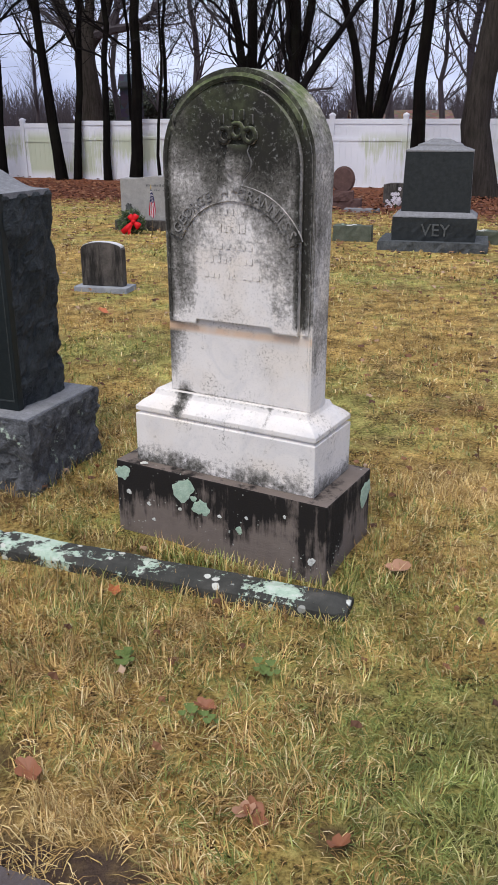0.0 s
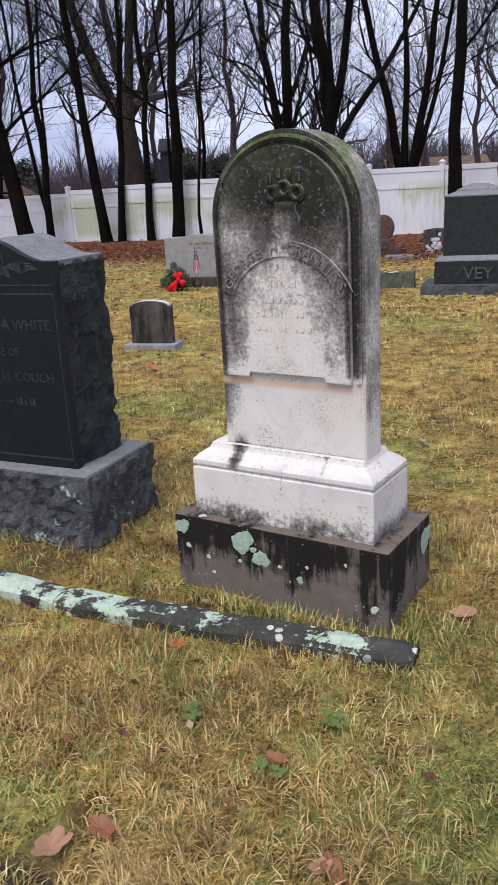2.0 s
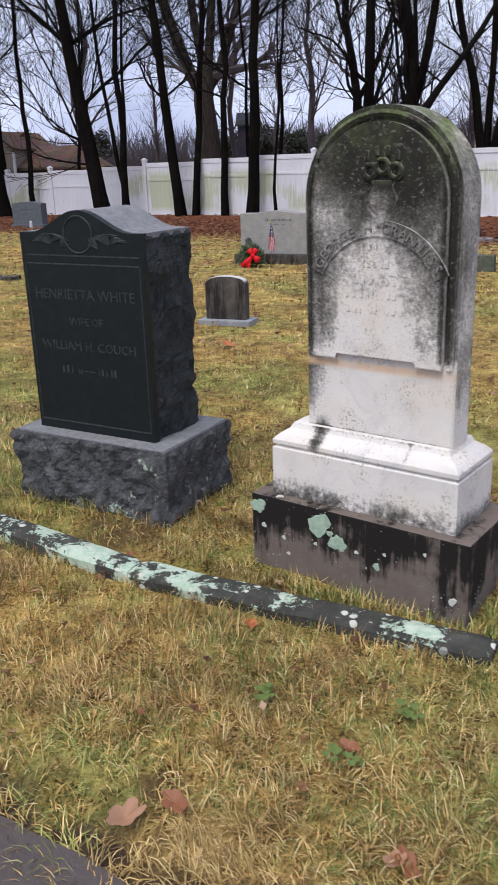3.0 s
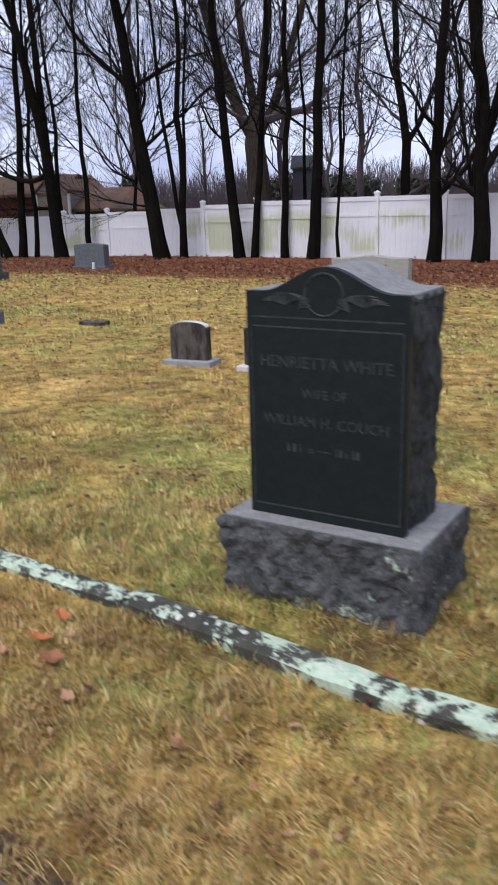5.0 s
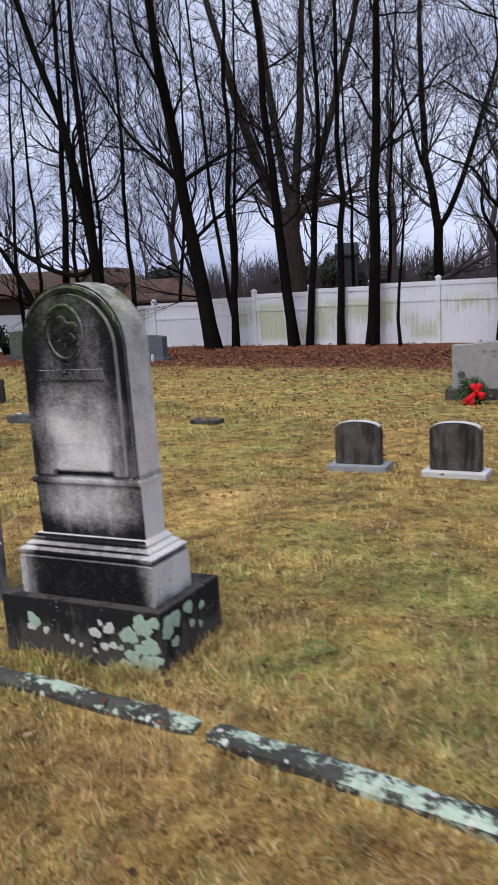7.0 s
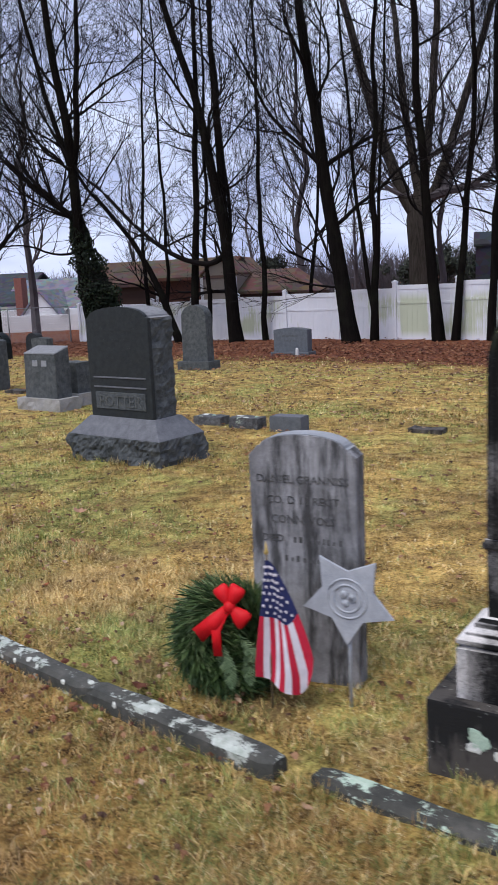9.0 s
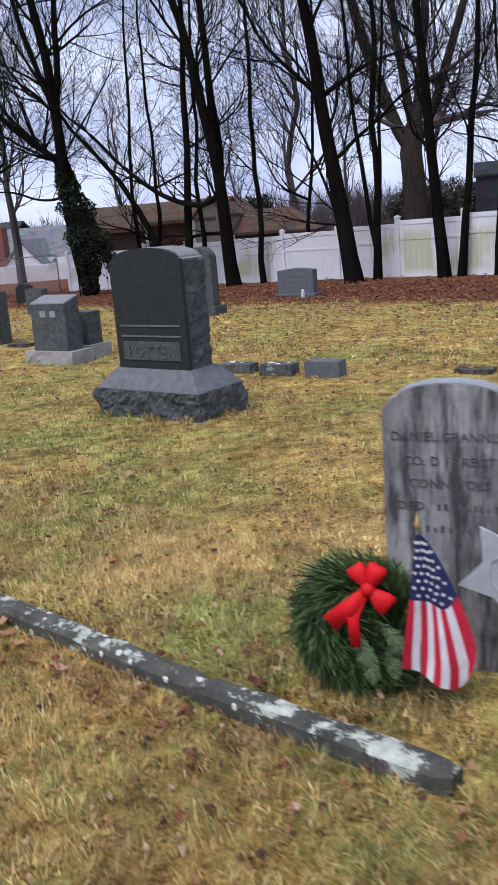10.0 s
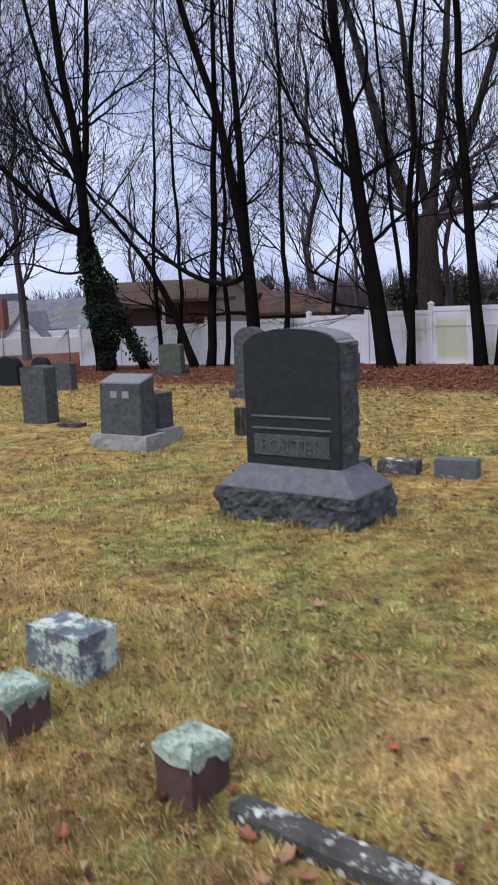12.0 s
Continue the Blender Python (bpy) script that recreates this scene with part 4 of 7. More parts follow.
def marble_monument_a():
    ob = thing("gravestone", pose(-0.1225, 2.735, 0, 0, 0, -29.3), "tall white marble gravestone, blackened arched top, dark lichened plinth", "gravestone", "large gravestones by the lane")
    plinth = part("plinth", steps([(0.436, 0.0, 0.39, -0.06), (0.436, 0.0, 0.39, 0.331)], 0.008), M["plinth_a"], ob, "brown stone plinth streaked black with lichen spots")
    base = [(0.366, 0.045, 0.345, 0.330), (0.366, 0.045, 0.345, 0.515), (0.352, 0.058, 0.332, 0.519), (0.352, 0.058, 0.332, 0.523), (0.366, 0.047, 0.343, 0.528), (0.366, 0.047, 0.343, 0.545), (0.345, 0.065, 0.325, 0.565), (0.315, 0.092, 0.298, 0.585), (0.305, 0.10, 0.29, 0.605)]
    part("base", steps(base, 0.003), M["marble_a"], ob, "moulded white marble base")
    hw, cx, zs = 0.281, 0.028, 1.397
    die = part("tablet", profile(arch(hw, 0.60, zs, 30, cx), 0.115, 0.250, 0.018, 3), M["marble_a"], ob, "arched white marble tablet with black growth")
    panel = notched_panel(0.243, zs - 0.01, cx - 0.004, 0.866, 0.892, 0.15, 30)
    part("raised_panel", profile(panel, 0.094, 0.12, 0.006, 2), M["marble_a"], ob)
    part("moulding", rim(arch(0.260, 0, zs - 0.004, 30, cx), 0.113, 0.012, 0.87), M["marble_a"], ob)
    band = bmesh.new()
    ring = [math.radians(66) * (1 - i / 16) for i in range(33)]
    rows = [[(cx + 0.005 + r * math.sin(a), y, 1.062 + r * math.cos(a)) for r, y in ((0.222, 0.096), (0.222, 0.087), (0.272, 0.087), (0.272, 0.096))] for a in ring]
    loft(rows, band)
    part("name_band", band, M["marble_a"], ob)
    arc_text("GEORGE H GRANNISS", 0.233, cx + 0.005, 1.062, 0.046, 118, 0.0855, M["letter_a"], ob)
    bm = bmesh.new()
    for dx, dz, r in ((-0.045, 0.0, 0.021), (0.0, 0.014, 0.021), (0.045, 0.0, 0.021)):
        tube([(cx + 0.02 + dx + r * math.cos(2 * math.pi * i / 14), 0.088, 1.482 + dz + r * math.sin(2 * math.pi * i / 14)) for i in range(14)], 0.0085, 6, bm, closed=True)
    for dx, dz in ((-0.055, 0.04), (-0.02, 0.052), (0.018, 0.052), (0.05, 0.038)):
        slab(cx + 0.02 + dx - 0.006, cx + 0.02 + dx + 0.006, 0.084, 0.096, 1.475 + dz, 1.505 + dz, 0.003, bm)
    part("carved_crown", bm, M["marble_a"], ob, "carved crown in relief", True)
    urn = loft([[(cx + 0.02 + w * math.cos(2 * math.pi * i / 14), 0.094 - 0.35 * w * max(0, -math.sin(2 * math.pi * i / 14)), z) for i in range(14)] for w, z in ((0.03, 1.31), (0.016, 1.335), (0.02, 1.352), (0.046, 1.375), (0.052, 1.405), (0.036, 1.435), (0.044, 1.455))])
    part("carved_emblem", urn, M["marble_a"], ob, "worn carving in relief", True)
    faint_lines(ob, [(cx, 1.24, 0.11, 0.02), (cx, 1.185, 0.10, 0.03), (cx, 1.13, 0.15, 0.022), (cx + 0.01, 1.085, 0.24, 0.024), (cx, 1.035, 0.22, 0.02)], 0.0925, M["marble_a"])
    for x, z, r, s in ((-0.405, 0.285, 0.030, 1), (-0.135, 0.268, 0.044, 2), (-0.058, 0.215, 0.032, 3), (-0.09, 0.245, 0.012, 8), (0.10, 0.165, 0.013, 5)):
        part("lichen", blotch(x, 0.0, z, r, s), M["lichen"], plinth, "mint-green round lichen")
    for x, z, r, s in ((-0.38, 0.21, 0.010, 11), (-0.29, 0.18, 0.008, 12), (-0.27, 0.12, 0.007, 13), (0.385, 0.115, 0.014, 15), (0.02, 0.20, 0.007, 16), (0.13, 0.22, 0.006, 17), (-0.15, 0.19, 0.007, 18), (0.28, 0.26, 0.006, 19)):
        part("lichen", blotch(x, 0.0, z, r, s), M["lichen_pale"], plinth, "pale lichen dot")
    part("lichen", blotch(0.436, 0.34, 0.25, 0.045, 31, "right"), M["lichen"], plinth)
    part("lichen", blotch(-0.32, 0.022, 0.331, 0.013, 32, "top"), M["lichen_pale"], plinth)


marble_monument_a()


def marble_monument_d():
    ob = thing("gravestone", pose(-3.915, 4.515, 0, 0, -1.0, -17.5), "tall grey-stained marble gravestone with round rose medallion on lichened plinth", "gravestone", "large gravestones by the lane")
    plinth = part("plinth", slab(-0.448, 0.410, 0.0, 0.50, -0.06, 0.322, 0.010), M["plinth_d"], ob, "blackened stone plinth with pale lichen")
    base = [(0.358, 0.05, 0.345, 0.32), (0.358, 0.05, 0.345, 0.495), (0.342, 0.064, 0.33, 0.50), (0.342, 0.064, 0.33, 0.505), (0.360, 0.050, 0.345, 0.511), (0.360, 0.050, 0.345, 0.525), (0.335, 0.072, 0.322, 0.538), (0.335, 0.072, 0.322, 0.546), (0.312, 0.095, 0.30, 0.56), (0.312, 0.095, 0.30, 0.572), (0.295, 0.11, 0.285, 0.588)]
    part("base", steps(base, 0.003), M["marble_d"], ob, "moulded marble base stained black")
    cx, zs, hw = 0.005, 1.405, 0.276
    part("tablet", profile([(cx - 0.282, 0.585), (cx + 0.282, 0.585), (cx + 0.282, 0.84)] + [(cx + hw * math.cos(math.pi * i / 30), zs + hw * math.sin(math.pi * i / 30)) for i in range(31)] + [(cx - 0.282, 0.84)], 0.125, 0.285, 0.014, 3), M["marble_d"], ob)
    part("cornice", steps([(0.284, 0.116, 0.288, 0.820), (0.290, 0.112, 0.29, 0.828), (0.290, 0.112, 0.29, 0.842), (0.282, 0.122, 0.286, 0.852)], 0.002), M["marble_d"], ob)
    part("raised_panel", profile(notched_panel(0.236, zs - 0.005, cx - 0.008, 0.862, 0.885, 0.145, 30), 0.104, 0.13, 0.006, 2), M["marble_d"], ob)
    part("moulding", rim(arch(0.256, 0, zs, 30, cx), 0.121, 0.013, 0.86), M["marble_d"], ob)
    med = bmesh.new()
    c = (cx - 0.02, 1.478)
    tube([(c[0] + 0.092 * math.cos(2 * math.pi * i / 28), 0.103, c[1] + 0.112 * math.sin(2 * math.pi * i / 28)) for i in range(28)], 0.010, 6, med, closed=True)
    rose = part("medallion", med, M["marble_d"], ob, "oval medallion ring in relief", True)
    bm = bmesh.new()
    rnd = random.Random(4)
    for i in range(9):
        a, r = i * 2.4, 0.012 + 0.0065 * i
        loft([[(c[0] + r * 0.8 * math.cos(a) + w * math.cos(t), 0.104 - h, c[1] + r * math.sin(a) + w * 0.8 * math.sin(t)) for t in [2 * math.pi * k / 8 for k in range(8)]] for w, h in ((0.028, 0.0), (0.024, 0.006), (0.010, 0.009))], bm)
    pieces("carved_petal", bm, M["marble_d"], rose, "worn carved rose petal")
    part("name_band", slab(cx - 0.175, cx + 0.165, 0.096, 0.106, 1.277, 1.322, 0.002), M["marble_d"], ob)
    writing([("ABIGAIL", 0.052, -0.035, 1.281)], ob, M["letter"], 0.0955, 0.003)
    faint_lines(ob, [(cx + 0.135, 1.285, 0.04, 0.032)], 0.0965, M["letter"])
    faint_lines(ob, [(cx, 1.245, 0.18, 0.012), (cx, 1.18, 0.2, 0.014), (cx, 1.13, 0.22, 0.014), (cx, 1.08, 0.16, 0.014), (cx, 1.0, 0.18, 0.014)], 0.1035, M["marble_d"])
    spots = ((-0.27, 0.215, 0.034), (-0.285, 0.185, 0.022), (-0.205, 0.175, 0.017), (-0.09, 0.155, 0.015), (-0.06, 0.14, 0.012), (0.06, 0.20, 0.022), (0.085, 0.19, 0.016), (0.145, 0.225, 0.027), (0.10, 0.245, 0.013), (0.115, 0.14, 0.020), (0.16, 0.15, 0.018), (0.06, 0.115, 0.012), (-0.015, 0.13, 0.010))
    for i, (x, z, r) in enumerate(spots):
        part("lichen", blotch(x, 0.0, z, r, 50 + i), M["lichen"] if i == 0 else M["lichen_pale"], plinth)
    for i, (x, z, r) in enumerate(((0.245, 0.205, 0.040), (0.315, 0.255, 0.045), (0.345, 0.165, 0.046), (0.255, 0.11, 0.034), (0.335, 0.075, 0.050), (0.375, 0.275, 0.028), (0.29, 0.15, 0.022), (0.38, 0.11, 0.026), (0.22, 0.07, 0.028), (0.20, 0.145, 0.014), (0.285, 0.035, 0.03))):
        part("lichen", blotch(x, 0.0, z, r, 80 + i), M["lichen"], plinth, "large mint-green lichen patch")
    for i, (y, z, r) in enumerate(((0.05, 0.24, 0.045), (0.11, 0.26, 0.04), (0.10, 0.16, 0.025), (0.22, 0.27, 0.032), (0.24, 0.19, 0.02), (0.33, 0.24, 0.02), (0.31, 0.16, 0.016))):
        part("lichen", blotch(0.410, y, z, r, 95 + i, "right"), M["lichen"], plinth)


marble_monument_d()


def serpentine(hw, z0, zt, za, n=28):
    """Head with low shoulders and a raised swelling in the middle."""
    pts = [(-hw, z0), (hw, z0)]
    for i in range(n + 1):
        x = hw * (1 - 2 * i / n)
        k = min(1.0, abs(x) / (hw * 0.82))
        pts.append((x, zt + (za - zt) * (0.5 + 0.5 * math.cos(math.pi * k))))
    return pts


def granite_monument_b():
    ob = thing("gravestone", pose(-1.285, 3.37, 0, 0, 0, -22.0), "dark polished granite gravestone with carved sprays on a rock-faced grey base", "gravestone", "large gravestones by the lane")
    base = part("base", rock(-0.42, 0.43, -0.01, 0.53, -0.10, 0.385, 0.036, 46, True, 0.010, 3.3, 0.06), M["grey_rock"], ob, "rock-faced grey granite base")
    part("sawn_top", slab(-0.402, 0.412, 0.010, 0.512, 0.375, 0.393, 0.008), M["grey_flat"], ob, "sawn grey granite top")
    outline = serpentine(0.322, 0.39, 1.262, 1.352)
    part("polished_front", profile(outline, 0.080, 0.115, 0.003), M["black_granite"], ob, "polished black inscribed face")
    b = rock(-0.318, 0.318, 0.11, 0.425, 0.388, 1.255, 0.026, 40, True, 0.0, 9.1)
    part("die", b, M["dark_rock"], ob, "split dark granite body")
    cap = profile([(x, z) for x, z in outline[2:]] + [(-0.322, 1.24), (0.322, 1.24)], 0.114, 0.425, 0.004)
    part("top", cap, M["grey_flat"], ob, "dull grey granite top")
    writing([("HENRIETTA WHITE", 0.062, 0.0, 0.985), ("WIFE OF", 0.048, 0.0, 0.875), ("WILLIAM H. COUCH", 0.056, 0.0, 0.765), ("\u2014", 0.056, 0.0, 0.66)], ob, M["letter_pale"], 0.0797, 0.001)
    faint_lines(ob, [(-0.10, 0.662, 0.11, 0.036), (0.10, 0.662, 0.11, 0.036)], 0.0800, M["letter_pale"])
    bm = bmesh.new()
    for z in (1.165, 1.130):
        slab(-0.30, 0.30, 0.0785, 0.0825, z, z + 0.006, 0, bm)
    slab(-0.30, 0.30, 0.0785, 0.0825, 0.43, 0.437, 0, bm)
    for x in (-0.305, 0.30):
        slab(x, x + 0.004, 0.0785, 0.0825, 0.43, 1.13, 0, bm)
    part("border_line", bm, M["letter_pale"], ob, "cut border lines")
    bm = bmesh.new()
    tube([(0.075 * math.cos(2 * math.pi * i / 24), 0.079, 1.255 + 0.075 * math.sin(2 * math.pi * i / 24)) for i in range(24)], 0.004, 5, bm, closed=True)
    for side in (-1, 1):
        for i in range(13):
            a = math.radians(18 + i * 11)
            x0, z0 = side * 0.155, 1.215
            r = 0.115 if i > 3 else 0.10
            dx, dz = side * math.cos(a) * r, math.sin(a) * r * 0.42
            tube([(x0, 0.080, z0), (x0 + dx * 0.55, 0.078, z0 + dz * 0.75 + 0.006), (x0 + dx, 0.080, z0 + dz * 0.9)], [0.002, 0.0048, 0.0015], 5, bm)
        for i in range(6):
            a = math.radians(100 + i * 14)
            tube([(side * 0.10, 0.080, 1.20), (side * (0.10 + 0.05 * math.cos(a)), 0.079, 1.20 + 0.09 * math.sin(a) * (i + 3) / 8)], [0.003, 0.004], 5, bm)
    part("carved_sprays", bm, M["letter_pale"], ob, "carved leaf sprays round a disc")


granite_monument_b()


def marble_tablet_e():
    ob = thing("gravestone", pose(-4.86, 5.19, -0.045, 0, 0, -9), "upright thin marble veteran tablet with dark vertical streaks", "gravestone", "large gravestones by the lane")
    hw = 0.225
    out = [(-hw, -0.06), (hw, -0.06), (hw, 1.055), (hw * 0.86, 1.085)] + [(hw * 0.8 * math.cos(math.pi * i / 16), 1.085 + 0.055 * math.sin(math.pi * i / 16)) for i in range(17)] + [(-hw * 0.86, 1.085), (-hw, 1.055)]
    part("tablet", profile(out, 0.0, 0.11, 0.008, 2), M["marble_e"], ob)
    edge = out[3:-1]
    # paler strip along the top edge
    part("worn_edge", loft([[(x, 0.012, z - 0.004), (x, 0.10, z - 0.004), (x, 0.10, z + 0.003), (x, 0.012, z + 0.003)] for x, z in edge]), M["pale_base"], ob, "pale top edge")
    writing([("DANIEL GRANNISS", 0.046, 0.0, 0.945), ("CO. D 15 REGT", 0.046, 0.0, 0.86), ("CONN. VOLS", 0.046, 0.0, 0.78), ("DIED", 0.042, -0.13, 0.70)], ob, M["letter_e"], -0.0005, 0.002)
    faint_lines(ob, [(0.06, 0.70, 0.2, 0.028), (0.0, 0.62, 0.16, 0.028)], 0.0, M["letter_e"])


marble_tablet_e()


def granite_monument_p():
    ob = thing("gravestone", pose(-7.475, 9.06, 0, 0, 0, -22.5), "large dark granite family monument with sloped rock-faced base", "gravestone")
    part("base", rock(-0.60, 0.60, 0.0, 0.62, 0.0, 0.335, 0.045, 44, True, 0.0, 6.1), M["mid_rock"], ob, "rock-faced granite base")
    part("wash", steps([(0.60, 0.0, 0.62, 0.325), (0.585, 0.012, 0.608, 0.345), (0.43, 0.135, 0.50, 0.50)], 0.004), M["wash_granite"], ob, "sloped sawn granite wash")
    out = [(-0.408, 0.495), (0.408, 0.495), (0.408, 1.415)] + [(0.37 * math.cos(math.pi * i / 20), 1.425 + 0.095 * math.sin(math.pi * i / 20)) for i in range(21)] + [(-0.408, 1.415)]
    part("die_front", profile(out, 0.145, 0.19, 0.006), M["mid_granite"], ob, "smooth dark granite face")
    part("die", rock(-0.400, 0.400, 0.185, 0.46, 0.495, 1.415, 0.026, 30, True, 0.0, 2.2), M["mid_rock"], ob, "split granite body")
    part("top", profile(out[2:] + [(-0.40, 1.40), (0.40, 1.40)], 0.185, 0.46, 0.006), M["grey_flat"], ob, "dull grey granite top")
    part("name_panel", slab(-0.33, 0.33, 0.136, 0.15, 0.575, 0.735, 0.004), M["mid_rock"], ob)
    writing([("POTTER", 0.155, 0.0, 0.60)], ob, M["letter_grey"], 0.136, 0.006, squash=1.0)
    bm = bmesh.new()
    for z in (0.775, 0.865):
        slab(-0.345, 0.345, 0.137, 0.15, z, z + 0.014, 0.002, bm)
    part("raised_line", bm, M["wash_granite"], ob, "raised paler lines")
    bm = bmesh.new()
    rnd = random.Random(2)
    for z in (1.30, 1.20, 1.12, 1.04):
        w = rnd.uniform(0.16, 0.24)
        slab(-w, w, 0.1435, 0.15, z, z + 0.025, 0, bm)
    part("worn_writing", bm, M["mid_granite"], ob)


granite_monument_p()


# ---------- wreath, flag, star marker ----------
def wreath(m, r, tube_r, count, seed, label, group=""):
    """An evergreen ring; its face is the local x-z plane."""
    ob = thing("wreath", m, label, "wreath", group)
    rnd = random.Random(seed)
    verts, faces = [], []
    for _ in range(count):
        a, b = rnd.uniform(0, 2 * math.pi), rnd.uniform(0, 2 * math.pi)
        k = tube_r * rnd.uniform(0.2, 1.0)
        rad = r + k * math.cos(b)
        p = Vector((rad * math.cos(a), -k * 0.7 * math.sin(b), rad * math.sin(a)))
        out = Vector((math.cos(b) * math.cos(a), -0.9 * math.sin(b), math.cos(b) * math.sin(a)))
        d = (out + Vector((-math.sin(a), 0, math.cos(a))) * rnd.uniform(0.3, 1.6) + Vector([rnd.uniform(-0.6, 0.6) for _ in range(3)])).normalized()
        side = d.cross(Vector([rnd.uniform(-1, 1) for _ in range(3)])).normalized()
        ln, w = tube_r * rnd.uniform(0.4, 0.9), tube_r * (rnd.uniform(0.018, 0.040) if count > 5000 else rnd.uniform(0.03, 0.07))
        n = len(verts)
        verts += [p - side * w * 0.5, p + d * ln * 0.5 - side * w, p + d * ln, p + d * ln * 0.5 + side * w, p + side * w * 0.5]
        faces.append((n, n + 1, n + 2, n + 3, n + 4))
    soup("greenery", verts, faces, M["needles"], ob)
    return ob


def ribbon(path, widths, side, material_bm, thick=0.003):
    pts = [Vector(p) for p in path]
    sd = Vector(side).normalized()
    rings = []
    for i, p in enumerate(pts):
        d = (pts[min(i + 1, len(pts) - 1)] - pts[max(i - 1, 0)]).normalized()
        n = d.cross(sd).normalized() * thick
        s = sd * widths[i] / 2
        rings.append([p - s - n, p + s - n, p + s + n, p - s + n])
    return loft(rings, material_bm)


def bow(parent, c, k):
    """Two upright loops, a low loop and two tails about a knot."""
    cx, cy, cz = c

    def lobe(dx, dz, wide):
        d = Vector((dx, 0, dz)) * k
        side = Vector((-d.z, 0, d.x)).normalized()
        rings = []
        for t, w, h in ((0.05, 0.010, 0.010), (0.3, 0.022, 0.022), (0.65, 0.034, 0.026), (0.9, 0.036, 0.020), (1.0, 0.028, 0.008)):
            p = Vector((cx, cy - 0.03, cz)) + d * t
            crease = [1.0, 0.55, 1.0, 0.9] * 3
            rings.append([p + side * (w * wide * k * math.cos(a)) + Vector((0, -h * k * math.sin(a) * crease[q], 0)) for q, a in enumerate([2 * math.pi * q / 12 for q in range(12)])])
        part("loop", loft(rings), M["red_cloth"], parent, "red ribbon loop", True)

    lobe(-0.055, 0.075, 1.0)
    lobe(0.035, 0.085, 1.0)
    lobe(0.075, -0.06, 1.2)
    b = bmesh.new()
    ribbon([(cx, cy - 0.035, cz), (cx - k * 0.06, cy - 0.06, cz - k * 0.065), (cx - k * 0.13, cy - 0.055, cz - k * 0.13)], [k * 0.035, k * 0.06, k * 0.066], (0.7, 0, -0.7), b)
    part("ribbon_tail", b, M["red_cloth"], parent, "red ribbon tail", True)
    b = bmesh.new()
    ribbon([(cx - k * 0.01, cy - 0.035, cz), (cx - k * 0.045, cy - 0.06, cz - k * 0.10), (cx - k * 0.035, cy - 0.055, cz - k * 0.20)], [k * 0.03, k * 0.04, k * 0.036], (1, 0, 0.1), b)
    part("ribbon_tail", b, M["red_cloth"], parent, "red ribbon tail", True)
    b = bmesh.new()
    bmesh.ops.create_icosphere(b, subdivisions=2, radius=k * 0.027, matrix=Matrix.Translation((cx, cy - 0.035, cz)))
    part("knot", b, M["red_cloth"], parent, "", True)


def fronds(parent, rows):
    """Flat cedar sprays, each a stem with paired leaflets."""
    for x, y, z, dx, dz in rows:
        a, d = Vector((x, y, z)), Vector((dx, -0.015, dz))
        side = Vector((-d.z, 0, d.x)).normalized()
        bm = tube([a, a + d * 0.5, a + d], [0.003, 0.0025, 0.001], 5)
        for i in range(12):
            p = a + d * (0.12 + 0.07 * i)
            ln = 0.030 * math.sin(math.pi * (0.2 + 0.75 * i / 12))
            for s in (-1, 1):
                q = p + side * s * ln + d.normalized() * ln * 0.8
                w = d.normalized() * 0.004
                loft([[p - w, p + w, p + w + Vector((0, 0.002, 0))], [q - w * 0.6, q + w * 0.6, q + w * 0.6 + Vector((0, 0.002, 0))]], bm)
        part("cedar_spray", bm, M["spray"], parent, "pale green flat cedar spray")


w1 = wreath(pose(-5.175, 5.10, 0.265, -10, 0, -10), 0.122, 0.108, 17000, 7, "green fir wreath with red bow leaning by a gravestone", "wreaths")
bow(w1, (0.065, -0.075, 0.160), 0.98)
fronds(w1, ((0.02, -0.10, 0.02, 0.05, -0.13), (0.06, -0.10, -0.02, 0.03, -0.15), (0.10, -0.09, 0.05, 0.10, -0.10), (0.13, -0.08, 0.0, 0.03, -0.15)))
w2 = wreath(pose(-1.62, 11.9, 0.18, -12, 0, -12), 0.11, 0.085, 1800, 8, "green fir wreath with red bow against pale granite", "wreaths")
bow(w2, (0.07, -0.07, 0.02), 1.15)


